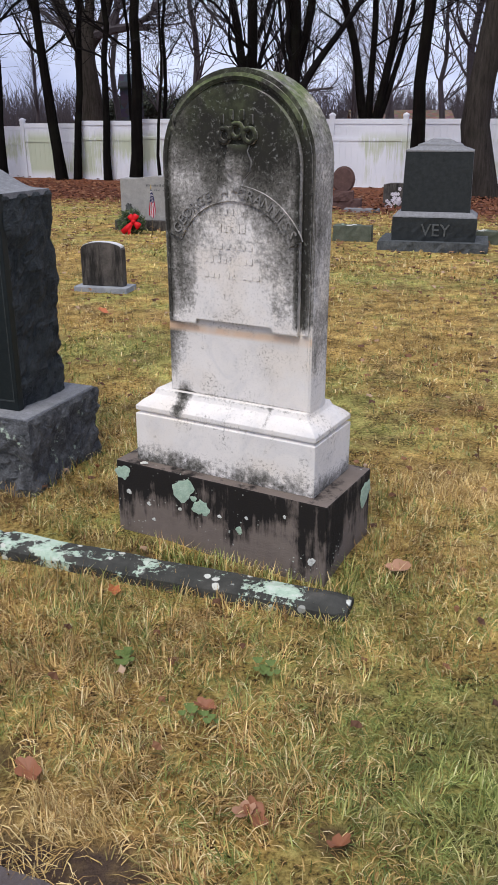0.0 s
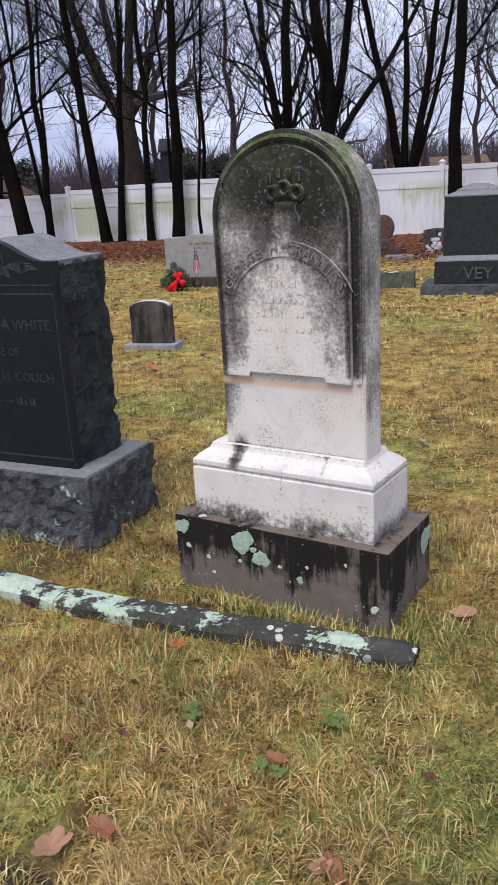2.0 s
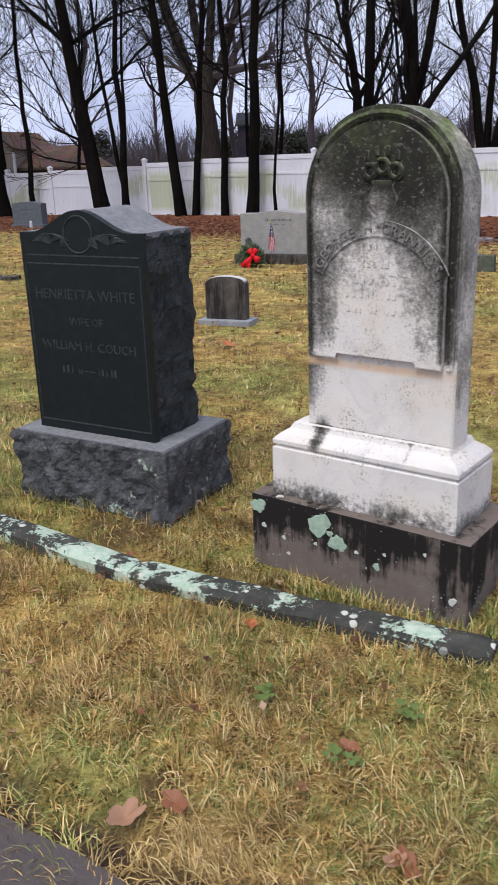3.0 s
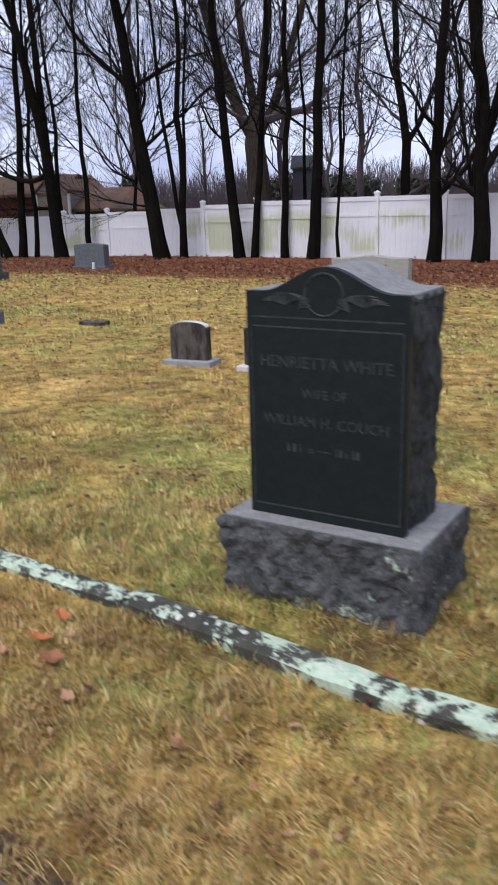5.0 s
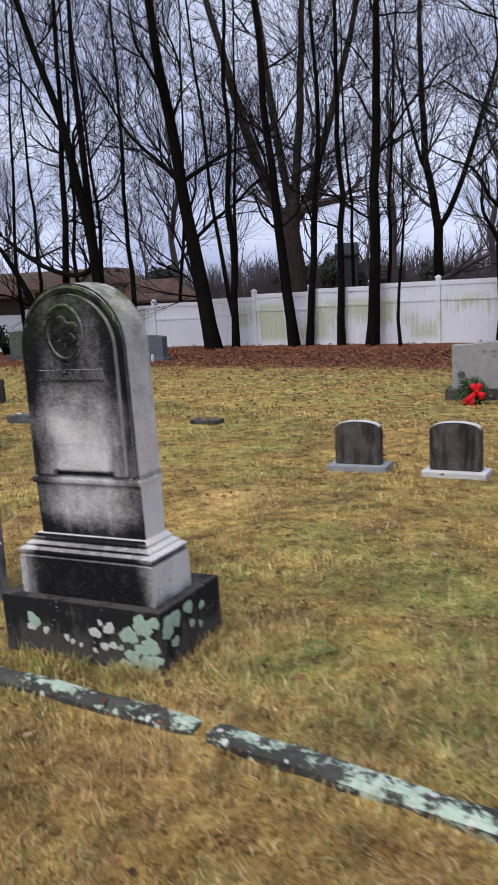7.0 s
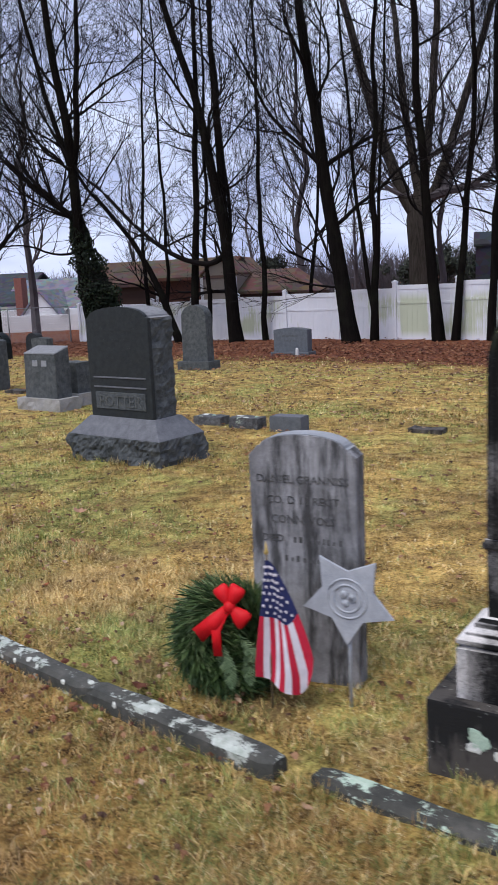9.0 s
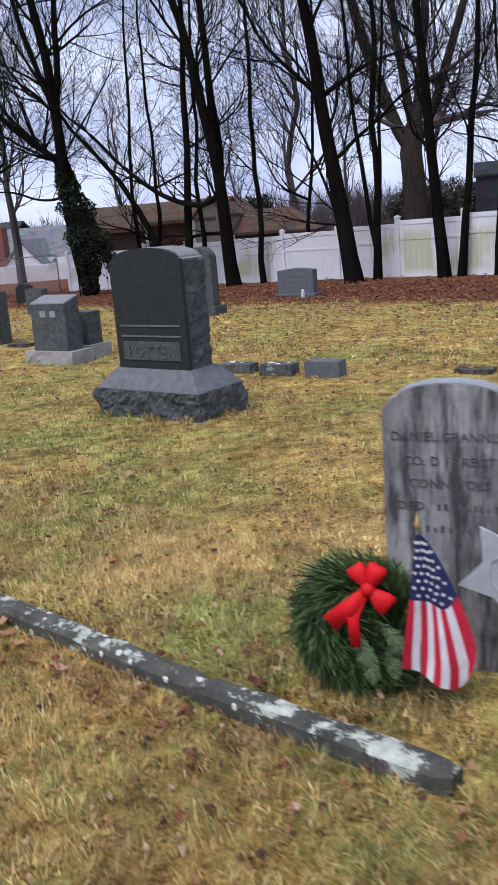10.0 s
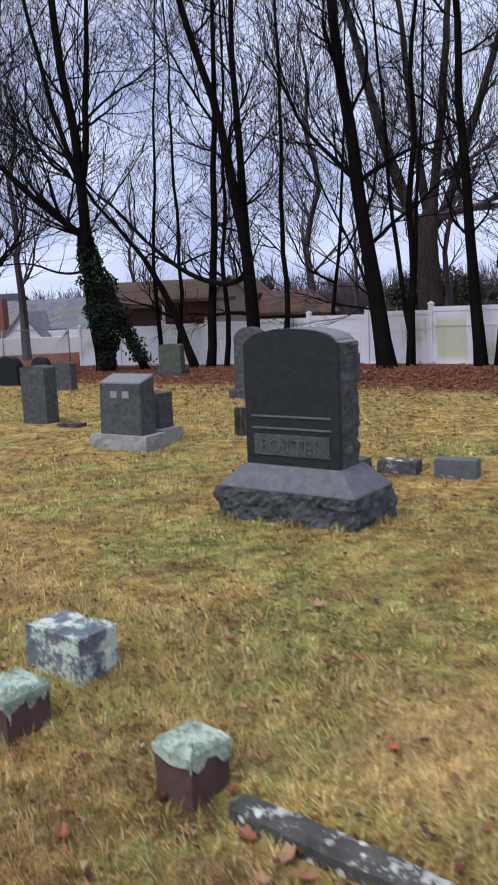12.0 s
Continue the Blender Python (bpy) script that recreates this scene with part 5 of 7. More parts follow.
def small_flag(m, height, length, top_w, bottom_w, sway, label):
    ob = thing("flag", m, label, "flag", "small grave flags")
    part("pole", tube([(0, 0, -0.05), (0.002, 0, height * 0.5), (0, 0, height)], 0.005, 8), M["pole"], ob, "thin wooden stick", True)
    part("finial", loft([[(w * math.cos(t), w * math.sin(t), height + h) for t in [2 * math.pi * k / 8 for k in range(8)]] for w, h in ((0.004, -0.004), (0.010, 0.008), (0.006, 0.02), (0.001, 0.05))]), M["gold"], ob, "gilt spear finial", True)

    def cloth_point(u, v):
        """u down the fly, v across the stripes."""
        w = top_w + (bottom_w - top_w) * min(1.0, u * 1.15) ** 0.8
        x = sway * u + w * (v - 0.10 - 0.14 * u)
        y = -0.012 - 0.016 * math.sin(v * 9 + u * 3) * (0.3 + u) - 0.01 * u
        z = height - 0.02 - length * u * (0.90 + 0.12 * v - 0.22 * max(0.0, (v - 0.72) / 0.28) ** 2)
        return Vector((x, y, z))

    def patch(u0, u1, v0, v1, nu, nv, off=0.0):
        bm = bmesh.new()
        for s in (0, 1):
            g = [[bm.verts.new(cloth_point(u0 + (u1 - u0) * i / nu, v0 + (v1 - v0) * j / nv) + Vector((0, 0.0015 * s - off, 0))) for j in range(nv + 1)] for i in range(nu + 1)]
            for i in range(nu):
                for j in range(nv):
                    bm.faces.new((g[i][j], g[i + 1][j], g[i + 1][j + 1], g[i][j + 1]))
        return bm

    canton = part("canton", patch(0, 0.46, 0, 1, 8, 8), M["flag_blue"], ob, "blue canton", True)
    for k in range(9):
        part("stripe", patch(0.46, 1.0, k / 9, (k + 1) / 9, 8, 2), M["flag_red"] if k % 2 == 0 else M["flag_white"], ob, "red stripe" if k % 2 == 0 else "white stripe", True)
    for i in range(8):
        for j in range(5):
            u, v = 0.05 + i * 0.053, (j + 0.5 + 0.5 * (i % 2)) / 5.5
            if v > 0.97:
                continue
            c, du = cloth_point(u, v), length * 0.015
            b = bmesh.new()
            pts = [(c.x + du * (1 if q % 2 == 0 else 0.45) * math.sin(q * math.pi / 5), c.z + du * (1 if q % 2 == 0 else 0.45) * math.cos(q * math.pi / 5)) for q in range(10)]
            loft([[(x, c.y + dy, z) for x, z in pts] for dy in (-0.003, 0.0)], b)
            part("star", b, M["flag_white"], canton)
    return ob


small_flag(pose(-4.955, 4.965, 0.04, 0, 0, -12), 0.64, 0.53, 0.02, 0.235, 0.0, "small stars and stripes flag drooping on a stick")
small_flag(pose(-1.30, 11.62, 0.05, 0, 0, -8), 0.62, 0.36, 0.014, 0.085, -0.01, "small faded stars and stripes flag drooping on a stick")


def star_marker():
    ob = thing("grave_marker", pose(-4.655, 5.0, 0.04, 0, 0, -12), "grey metal star grave marker on a rod", "grave marker")
    part("rod", tube([(0, 0.012, -0.05), (0, 0.012, 0.50)], 0.007, 8), M["star_metal"], ob, "", True)
    star = [((0.190 if q % 2 == 0 else 0.103) * math.sin(math.radians(-35) + q * math.pi / 5), 0.47 + (0.190 if q % 2 == 0 else 0.103) * math.cos(math.radians(-35) + q * math.pi / 5)) for q in range(10)]
    face = part("star", profile(star, -0.008, 0.006, 0.003), M["star_metal"], ob)
    b = bmesh.new()
    for r in (0.078, 0.054):
        tube([(r * math.cos(2 * math.pi * i / 20), -0.009, 0.47 + r * math.sin(2 * math.pi * i / 20)) for i in range(20)], 0.004, 5, b, closed=True)
    part("ring", b, M["star_metal"], face, "", True)
    b = bmesh.new()
    for i in range(5):
        a = i * 2.2
        loft([[(0.02 * math.cos(a) + w * math.cos(t), -0.008 - h, 0.47 + 0.02 * math.sin(a) + w * math.sin(t)) for t in [2 * math.pi * k / 7 for k in range(7)]] for w, h in ((0.017, 0.0), (0.012, 0.006))], b)
    part("emblem", b, M["star_metal"], face, "", True)


star_marker()


# ---------- smaller stones ----------
def low_marker(x, y, turn, w, d, h, mat, label, seed, rough=True, sink=0.05, tilt=0.0, pillow=0.0):
    ob = thing("grave_marker", on_ground(x, y, turn, 0, 0, tilt), label, "grave marker")
    b = rock(-w / 2, w / 2, -d / 2, d / 2, -sink, h, 0.012 if rough else 0.004, 12, not rough, 0.006, seed)
    part("stone", b, M[mat], ob)
    if rough and h > 0.08:
        for k in range(3):
            x0, y0 = (random.Random(seed + k).uniform(-0.32, 0.32) * w, random.Random(seed * 2 + k).uniform(-0.3, 0.3) * d)
            part("lichen", blotch(x0, y0, h - 0.004, 0.02 + 0.008 * k, int(seed * 9) + k, "top", 0.012), M["lichen_pale" if k else "lichen"], ob, "pale lichen patch")
    elif h > 0.08:
        part("weathered_top", slab(-w / 2 + 0.015, w / 2 - 0.015, -d / 2 + 0.012, d / 2 - 0.012, h - 0.006, h + 0.004, 0.003), M["wash_granite"], ob, "paler top")
    return ob


def capped_post(x, y, turn, w, h, label, seed):
    ob = thing("grave_marker", on_ground(x, y, turn), label, "grave marker", "red corner posts")
    part("post", rock(-w / 2, w / 2, -w / 2, w / 2, -0.08, h, 0.005, 10, False, 0.0, seed), M["red_stone"], ob, "red sandstone post")
    rnd = random.Random(int(seed * 10))
    n = 22
    rings = []
    for k, (o, dz) in enumerate(((0.006, None), (0.007, -0.010), (-0.004, 0.008), (-w * 0.3, 0.014))):
        ring = []
        for sgn in range(4):
            for i in range(n):
                t = i / n
                px, py = [(-1 + 2 * t, -1), (1, -1 + 2 * t), (1 - 2 * t, 1), (-1, 1 - 2 * t)][sgn]
                z = h - 0.022 - 0.15 * max(0.0, noise.noise(Vector((px * 3.1 + seed, py * 3.1, 0)))) - 0.035 * rnd.random() ** 2 if dz is None else h + dz + 0.006 + 0.012 * noise.noise(Vector((px * 5 + seed, py * 5, k)))
                ring.append((px * (w / 2 + o), py * (w / 2 + o), z))
        rings.append(ring)
    part("lichen_cap", loft(rings), M["lichen_cap"], ob, "thick mint-green lichen cap")
    return ob


capped_post(-7.20, 5.745, -30, 0.185, 0.195, "square red sandstone corner post capped with green lichen", 1.2)
capped_post(-8.075, 6.08, -28, 0.21, 0.195, "short red sandstone post capped with green lichen", 4.2)
low_marker(-8.03, 6.57, -24, 0.38, 0.24, 0.215, "lichen_granite", "blocky granite marker covered with grey-green lichen", 5.5)
low_marker(-6.19, 10.78, -14, 0.38, 0.20, 0.165, "blue_granite", "low blue-grey granite marker block", 7.7, False)
low_marker(-6.71, 10.98, -18, 0.38, 0.20, 0.12, "grey_rock", "low pale granite marker block", 8.7)
low_marker(-7.20, 11.2, -18, 0.38, 0.20, 0.10, "grey_rock", "low pale granite marker block half sunk", 9.7)
low_marker(-4.72, 10.72, -18, 0.36, 0.18, 0.045, "small_slate", "low dark marker block in the lawn", 3.9)
low_marker(-11.45, 14.1, -18, 0.40, 0.2, 0.05, "small_slate", "low dark flush marker", 2.9)
low_marker(-8.62, 13.2, -18, 0.40, 0.18, 0.36, "small_slate", "dark narrow upright footstone in grass", 2.1, False)
low_marker(2.02, 15.6, -15, 0.62, 0.30, 0.06, "grey_flat", "flat slate-grey marker slab", 6.6, False)
low_marker(1.35, 11.2, -15, 0.5, 0.2, 0.2, "mossy", "low rough marker beside a monument", 6.1)
low_marker(3.1, 11.0, -15, 0.5, 0.2, 0.16, "mossy", "low rough marker behind a monument", 6.9)


def small_headstone(x, y, turn, w, h, base_mat, label):
    ob = thing("gravestone", on_ground(x, y, turn), label, "gravestone", "pair of small headstones")
    part("base", slab(-0.25, 0.25, -0.11, 0.13, -0.05, 0.050, 0.008), M[base_mat], ob, "low pale base slab")
    hw = w / 2
    out = [(-hw, 0.05), (hw, 0.05), (hw, h - 0.055)] + [(hw * 0.93 * math.cos(math.pi * i / 14), h - 0.045 + 0.045 * math.sin(math.pi * i / 14)) for i in range(15)] + [(-hw, h - 0.055)]
    part("tablet", profile(out, -0.045, 0.05, 0.008, 2), M["small_slate"], ob, "dark stained small tablet")
    edge = [(hw * 0.93 * math.cos(math.pi * i / 14), h - 0.043 + 0.047 * math.sin(math.pi * i / 14)) for i in range(15)]
    b = loft([[(x, -0.03, z + 0.001), (x, 0.045, z + 0.001), (x, 0.045, z + 0.005), (x, -0.03, z + 0.005)] for x, z in edge])
    part("worn_edge", b, M["white_base"], ob, "pale top edge")
    return ob


small_headstone(-2.86, 8.13, -15, 0.385, 0.40, "pale_base", "small dark stained headstone with rounded top on grey base")
small_headstone(-2.10, 7.83, -18, 0.40, 0.42, "white_base", "small dark stained headstone with rounded top on white base")
small_headstone(-1.29, 7.55, -14, 0.39, 0.425, "pale_base", "small dark headstone with white streak on bluish base")


def slant_c():
    ob = thing("gravestone", on_ground(-8.49, 21.4, -14), "blue-grey granite headstone with small white votive light", "gravestone")
    part("base", slab(-0.50, 0.50, -0.18, 0.22, -0.06, 0.09, 0.012), M["blue_granite"], ob)
    out = [(-0.44, 0.088), (0.44, 0.088), (0.44, 0.60)] + [(0.44 - 0.88 * i / 12, 0.60 + 0.045 * math.sin(math.pi * i / 12)) for i in range(1, 12)] + [(-0.44, 0.60)]
    part("die", profile(out, -0.11, 0.14, 0.012, 2), M["blue_granite"], ob)
    faint_lines(ob, [(0, 0.44, 0.4, 0.05), (0, 0.33, 0.3, 0.04)], -0.112, M["letter_grey"])
    v = thing("votive_light", on_ground(-8.28, 20.9), "small white grave candle", "candle")
    part("holder", loft([[(w * math.cos(t), w * math.sin(t), z) for t in [2 * math.pi * k / 10 for k in range(10)]] for w, z in ((0.04, -0.02), (0.045, 0.03), (0.035, 0.17), (0.028, 0.2))]), M["white_base"], v, "", True)


slant_c()


def pale_granite():
    ob = thing("gravestone", on_ground(-1.27, 12.42, -14), "wide pale grey granite headstone with serpentine top on dark base", "gravestone")
    part("base", slab(-0.62, 0.62, -0.20, 0.24, -0.06, 0.14, 0.012), M["small_slate"], ob, "dark stained base")
    out = [(-0.54, 0.138), (0.54, 0.138)] + [(0.54 * (1 - 2 * i / 20), 0.70 + 0.035 * (0.5 + 0.5 * math.cos(math.pi * min(1, abs(1 - 2 * i / 20) / 0.7)))) for i in range(21)]
    part("die", profile(out, -0.12, 0.13, 0.01, 2), M["light_granite"], ob)
    b = bmesh.new()
    for i in range(7):
        a = i * 0.9
        tube([(-0.42, -0.121, 0.30), (-0.42 + 0.05 * math.cos(a), -0.124, 0.32 + 0.05 * math.sin(a))], [0.006, 0.016], 6, b)
    part("carved_flower", b, M["letter_grey"], ob, "carved corner flower")
    faint_lines(ob, [(0.05, 0.60, 0.4, 0.035), (0.05, 0.54, 0.16, 0.025)], -0.122, M["letter_grey"])


pale_granite()


def family_monument():
    ob = thing("gravestone", pose(2.15, 10.1, -0.02, 0, 0, -15), "massive dark granite family monument with pyramidal cap", "gravestone")
    part("foot", rock(-0.635, 0.635, 0.0, 0.80, -0.05, 0.19, 0.03, 22, True, 0.0, 1.7), M["mid_rock"], ob, "rock-faced granite foot")
    part("second_base", rock(-0.49, 0.49, 0.13, 0.68, 0.18, 0.46, 0.012, 18, True, 0.0, 4.7), M["mid_granite"], ob, "granite base with raised name")
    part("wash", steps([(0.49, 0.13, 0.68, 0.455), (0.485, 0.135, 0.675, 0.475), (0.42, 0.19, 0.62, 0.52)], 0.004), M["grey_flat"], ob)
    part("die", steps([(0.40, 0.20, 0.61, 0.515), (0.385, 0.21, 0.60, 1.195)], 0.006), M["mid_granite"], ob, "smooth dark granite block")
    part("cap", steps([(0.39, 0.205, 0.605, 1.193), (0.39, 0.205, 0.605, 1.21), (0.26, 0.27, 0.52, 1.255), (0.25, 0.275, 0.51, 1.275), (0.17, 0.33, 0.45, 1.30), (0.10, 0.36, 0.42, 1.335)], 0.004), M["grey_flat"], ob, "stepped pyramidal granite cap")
    writing([("VEY", 0.20, 0.02, 0.25)], ob, M["letter_grey"], 0.122, 0.008)


family_monument()


def slanted_g():
    ob = thing("gravestone", on_ground(-9.98, 12.25, -20), "grey granite gravestone with sloping top on pale rough base", "gravestone", "stones in the back rows")
    part("base", rock(-0.42, 0.42, -0.05, 0.34, -0.05, 0.17, 0.02, 16, True, 0.0, 3.1), M["light_granite"], ob, "pale rough base")
    b = loft([[(-0.31, 0.0, 0.165), (0.33, 0.0, 0.165), (0.33, 0.27, 0.165), (-0.31, 0.27, 0.165)], [(-0.30, 0.02, 0.77), (0.32, 0.02, 0.77), (0.32, 0.27, 0.85), (-0.30, 0.27, 0.85)]])
    bmesh.ops.bevel(b, geom=b.edges[:], offset=0.006, segments=2, affect="EDGES")
    part("die", b, M["mid_rock"], ob)
    part("top", loft([[(-0.30, 0.015, 0.766), (0.32, 0.015, 0.766), (0.32, 0.272, 0.847), (-0.30, 0.272, 0.847)], [(-0.29, 0.02, 0.782), (0.31, 0.02, 0.782), (0.31, 0.268, 0.862), (-0.29, 0.268, 0.862)]]), M["grey_flat"], ob)
    b = bmesh.new()
    slab(-0.13, -0.03, 0.008, 0.016, 0.60, 0.68, 0.002, b)
    slab(0.05, 0.15, 0.008, 0.016, 0.60, 0.68, 0.002, b)
    pieces("carved_letter", b, M["pale_base"], ob, "pale lichened carved letter")
    o2 = thing("gravestone", on_ground(-9.83, 12.88, -20), "rough grey granite stone with shoulder on pale base", "gravestone", "stones in the back rows")
    part("base", rock(-0.34, 0.34, -0.2, 0.2, -0.05, 0.17, 0.02, 14, True, 0.0, 5.1), M["light_granite"], o2)
    part("die", rock(-0.26, 0.26, -0.13, 0.13, 0.16, 0.60, 0.015, 14, False, 0.0, 7.1), M["mid_rock"], o2)


slanted_g()


def plain_headstone(x, y, turn, w, h, d, mat, label, base=True, head="flat"):
    ob = thing("gravestone", on_ground(x, y, turn), label, "gravestone", "stones in the back rows")
    z0 = -0.05
    if base:
        part("base", rock(-w * 0.62, w * 0.62, -d * 0.9, d * 0.9, -0.05, 0.17, 0.012, 12, True, 0.0, x), M["mid_rock"], ob)
        z0 = 0.165
    hw = w / 2
    if head == "round":
        out = [(-hw, z0), (hw, z0), (hw * 0.96, h - hw * 0.75)] + [(hw * 0.93 * math.cos(math.pi * i / 14), h - hw * 0.7 + hw * 0.7 * math.sin(math.pi * i / 14)) for i in range(15)] + [(-hw * 0.96, h - hw * 0.75)]
    else:
        out = [(-hw, z0), (hw, z0), (hw, h - 0.03)] + [(hw - w * i / 10, h - 0.03 + 0.03 * math.sin(math.pi * i / 10)) for i in range(1, 10)] + [(-hw, h - 0.03)]
    part("tablet", profile(out, -d / 2, d / 2, 0.012, 2), M[mat], ob)
    return ob


plain_headstone(-12.13, 14.55, -16, 0.47, 0.85, 0.26, "mid_rock", "square dark granite headstone", False)
plain_headstone(-9.68, 18.05, -15, 0.60, 1.28, 0.24, "mid_rock", "tall round-headed granite stone on stepped base", True, "round")
plain_headstone(-13.38, 24.8, -10, 0.66, 0.86, 0.26, "mossy", "greenish weathered headstone by the fence", True)
plain_headstone(-14.5, 20.5, -18, 0.55, 0.62, 0.2, "mid_rock", "small grey headstone in the back rows", False)
plain_headstone(-19.6, 25.5, -18, 0.8, 0.75, 0.22, "mid_rock", "small grey headstone far back", False)
plain_headstone(-17.6, 25.6, -18, 0.6, 0.62, 0.22, "mid_granite", "small dark headstone far back", False, "round")
plain_headstone(-20.8, 24.4, -18, 0.55, 0.9, 0.22, "grey_flat", "pale upright headstone far back", True, "round")
plain_headstone(-22.0, 22.0, -18, 0.8, 1.1, 0.3, "mid_rock", "dark upright headstone far back", True)
plain_headstone(-16.75, 22.2, -18, 0.75, 0.72, 0.24, "black_granite", "low dark headstone far back", False, "round")
plain_headstone(-17.75, 22.6, -18, 0.30, 0.6, 0.2, "light_granite", "small pale upright marker far back", False, "round")
plain_headstone(2.85, 16.9, -15, 0.50, 0.44, 0.2, "small_slate", "rough brown low headstone under trees", False)


def red_marker():
    ob = thing("gravestone", on_ground(1.75, 16.3, -12), "reddish brown stone with round top and carved base", "gravestone")
    part("base", rock(-0.30, 0.34, -0.15, 0.2, -0.05, 0.18, 0.02, 14, False, 0.0, 8.8), M["red_stone"], ob)
    b = loft([[(0.05 * 0 + 0.21 * math.cos(t), y, 0.52 + 0.24 * math.sin(t)) for t in [2 * math.pi * k / 26 for k in range(26)]] for y in (-0.07, 0.08)])
    bmesh.ops.bevel(b, geom=[e for e in b.edges if abs(e.verts[0].co.y - e.verts[1].co.y) < 1e-6], offset=0.03, segments=3, affect="EDGES")
    part("disc", b, M["red_stone"], ob)
    part("block", rock(-0.16, 0.2, -0.17, -0.02, 0.15, 0.33, 0.02, 10, False, 0.0, 4.4), M["red_stone"], ob)


red_marker()


def flower_cluster():
    ob = thing("flowers", on_ground(2.75, 16.4), "small white and lavender artificial flowers", "flowers")
    rnd = random.Random(3)
    verts, faces = [], []
    for _ in range(26):
        c = Vector((rnd.gauss(0, 0.07), rnd.gauss(0, 0.05), 0.16 + rnd.gauss(0, 0.06)))
        for k in range(5):
            a = k * 1.256
            d = Vector((math.cos(a), rnd.uniform(-0.4, 0.4), math.sin(a)))
            s = Vector((-math.sin(a), 0, math.cos(a)))
            n = len(verts)
            verts += [c, c + d * 0.025 + s * 0.014, c + d * 0.04, c + d * 0.025 - s * 0.014]
            faces.append((n, n + 1, n + 2, n + 3))
    soup("petals", verts, faces, M["flag_white"], ob)
    part("stem", tube([(0, 0, -0.03), (0.01, 0, 0.16)], 0.012, 6), M["needles"], ob)


flower_cluster()

# ---------- trees ----------
class Wood:
    """Collects tapering tubes as one mesh."""

    def __init__(self):
        self.v, self.f = [], []

    def limb(self, pts, radii, sides):
        n0 = len(self.v)
        for i, p in enumerate(pts):
            d = (pts[min(i + 1, len(pts) - 1)] - pts[max(i - 1, 0)]).normalized()
            u = d.orthogonal().normalized()
            w = d.cross(u)
            for k in range(sides):
                a = 2 * math.pi * k / sides
                self.v.append(p + (u * math.cos(a) + w * math.sin(a)) * radii[i])
        for i in range(len(pts) - 1):
            a, b = n0 + i * sides, n0 + (i + 1) * sides
            for k in range(sides):
                self.f.append((a + k, a + (k + 1) % sides, b + (k + 1) % sides, b + k))


def ring_safe(pts, radii, sides, wood, flare=0.0):
    """Like limb(), with one steady frame, for thick trunks."""
    n0 = len(wood.v)
    for i, p in enumerate(pts):
        for k in range(sides):
            a = 2 * math.pi * k / sides
            r = radii[i] * (1 + 0.09 * math.sin(3 * a + i * 0.7) + 0.05 * math.sin(5 * a + i))
            if flare and i == 0:
                r *= 1 + flare * (0.5 + 0.5 * math.sin(4 * a + 1))
            wood.v.append(p + Vector((math.cos(a) * r, math.sin(a) * r, 0)))
    for i in range(len(pts) - 1):
        a, b = n0 + i * sides, n0 + (i + 1) * sides
        for k in range(sides):
            wood.f.append((a + k, a + (k + 1) % sides, b + (k + 1) % sides, b + k))


def sprout(wood, rnd, p, d, length, r, level, deepest, lift, spread=1.0):
    """A limb that bends upwards and carries finer ones."""
    n = (9, 7, 4, 2)[min(level, 3)]
    bend = (0.17, 0.14, 0.10, 0.07)[min(level, 3)]
    pts, radii = [p.copy()], [r]
    cur, dirn = p.copy(), d.normalized()
    for i in range(n):
        dirn = (dirn + Vector((rnd.gauss(0, bend), rnd.gauss(0, bend), rnd.gauss(lift * 0.8, bend * 0.65)))).normalized()
        cur = cur + dirn * (length / n)
        pts.append(cur.copy())
        radii.append(max(0.0062, r * (1 - 0.80 * (i + 1) / n)))
    wood.limb(pts, radii, (6, 4, 3, 3)[min(level, 3)])
    if level >= deepest:
        return
    kids = int(min((9, 6, 3)[min(level, 2)], max((4, 2, 1)[min(level, 2)], length * (2.6, 3.2, 3.4)[min(level, 2)])))
    for k in range(kids):
        t = (k + 0.6 + rnd.random() * 0.6) / (kids + 0.4)
        i = min(n - 1, int(t * n))
        q = pts[i].lerp(pts[i + 1], t * n - i)
        ax = (pts[i + 1] - pts[i]).normalized()
        side = ax.orthogonal().normalized()
        side.rotate(Matrix.Rotation(rnd.uniform(0, 2 * math.pi), 3, ax))
        nd = (ax * 0.9 + side * rnd.uniform(0.45, 0.9) * spread + Vector((0, 0, 0.12))).normalized()
        sprout(wood, rnd, q, nd, length * rnd.uniform(0.50, 0.92) * (1 - 0.40 * t), max(0.004, radii[i] * rnd.uniform(0.45, 0.65)), level + 1, deepest, lift * 0.8, spread)


def trunk_line(rnd, x, y, way, height, wobble=0.085):
    """Points up a trunk whose offsets from its foot are given at some heights."""
    hs, dx = [h for h, _ in way], [o for _, o in way]
    z0 = ground_z(x, y) - 0.1
    sl = (dx[-1] - dx[-2]) / (hs[-1] - hs[-2])
    drift = rnd.uniform(-0.03, 0.03)
    pts = []
    n = max(8, int(height / 0.8))
    for i in range(n + 1):
        h = height * i / n
        o = float(np.interp(h, hs, dx)) if h < hs[-1] else dx[-1] + sl * (h - hs[-1]) * 0.7
        pts.append(Vector((x + o + wobble * noise.noise(Vector((h * 0.6, x, 0))), y + drift * h + wobble * noise.noise(Vector((h * 0.6, x, 9))), z0 + h)))
    return pts


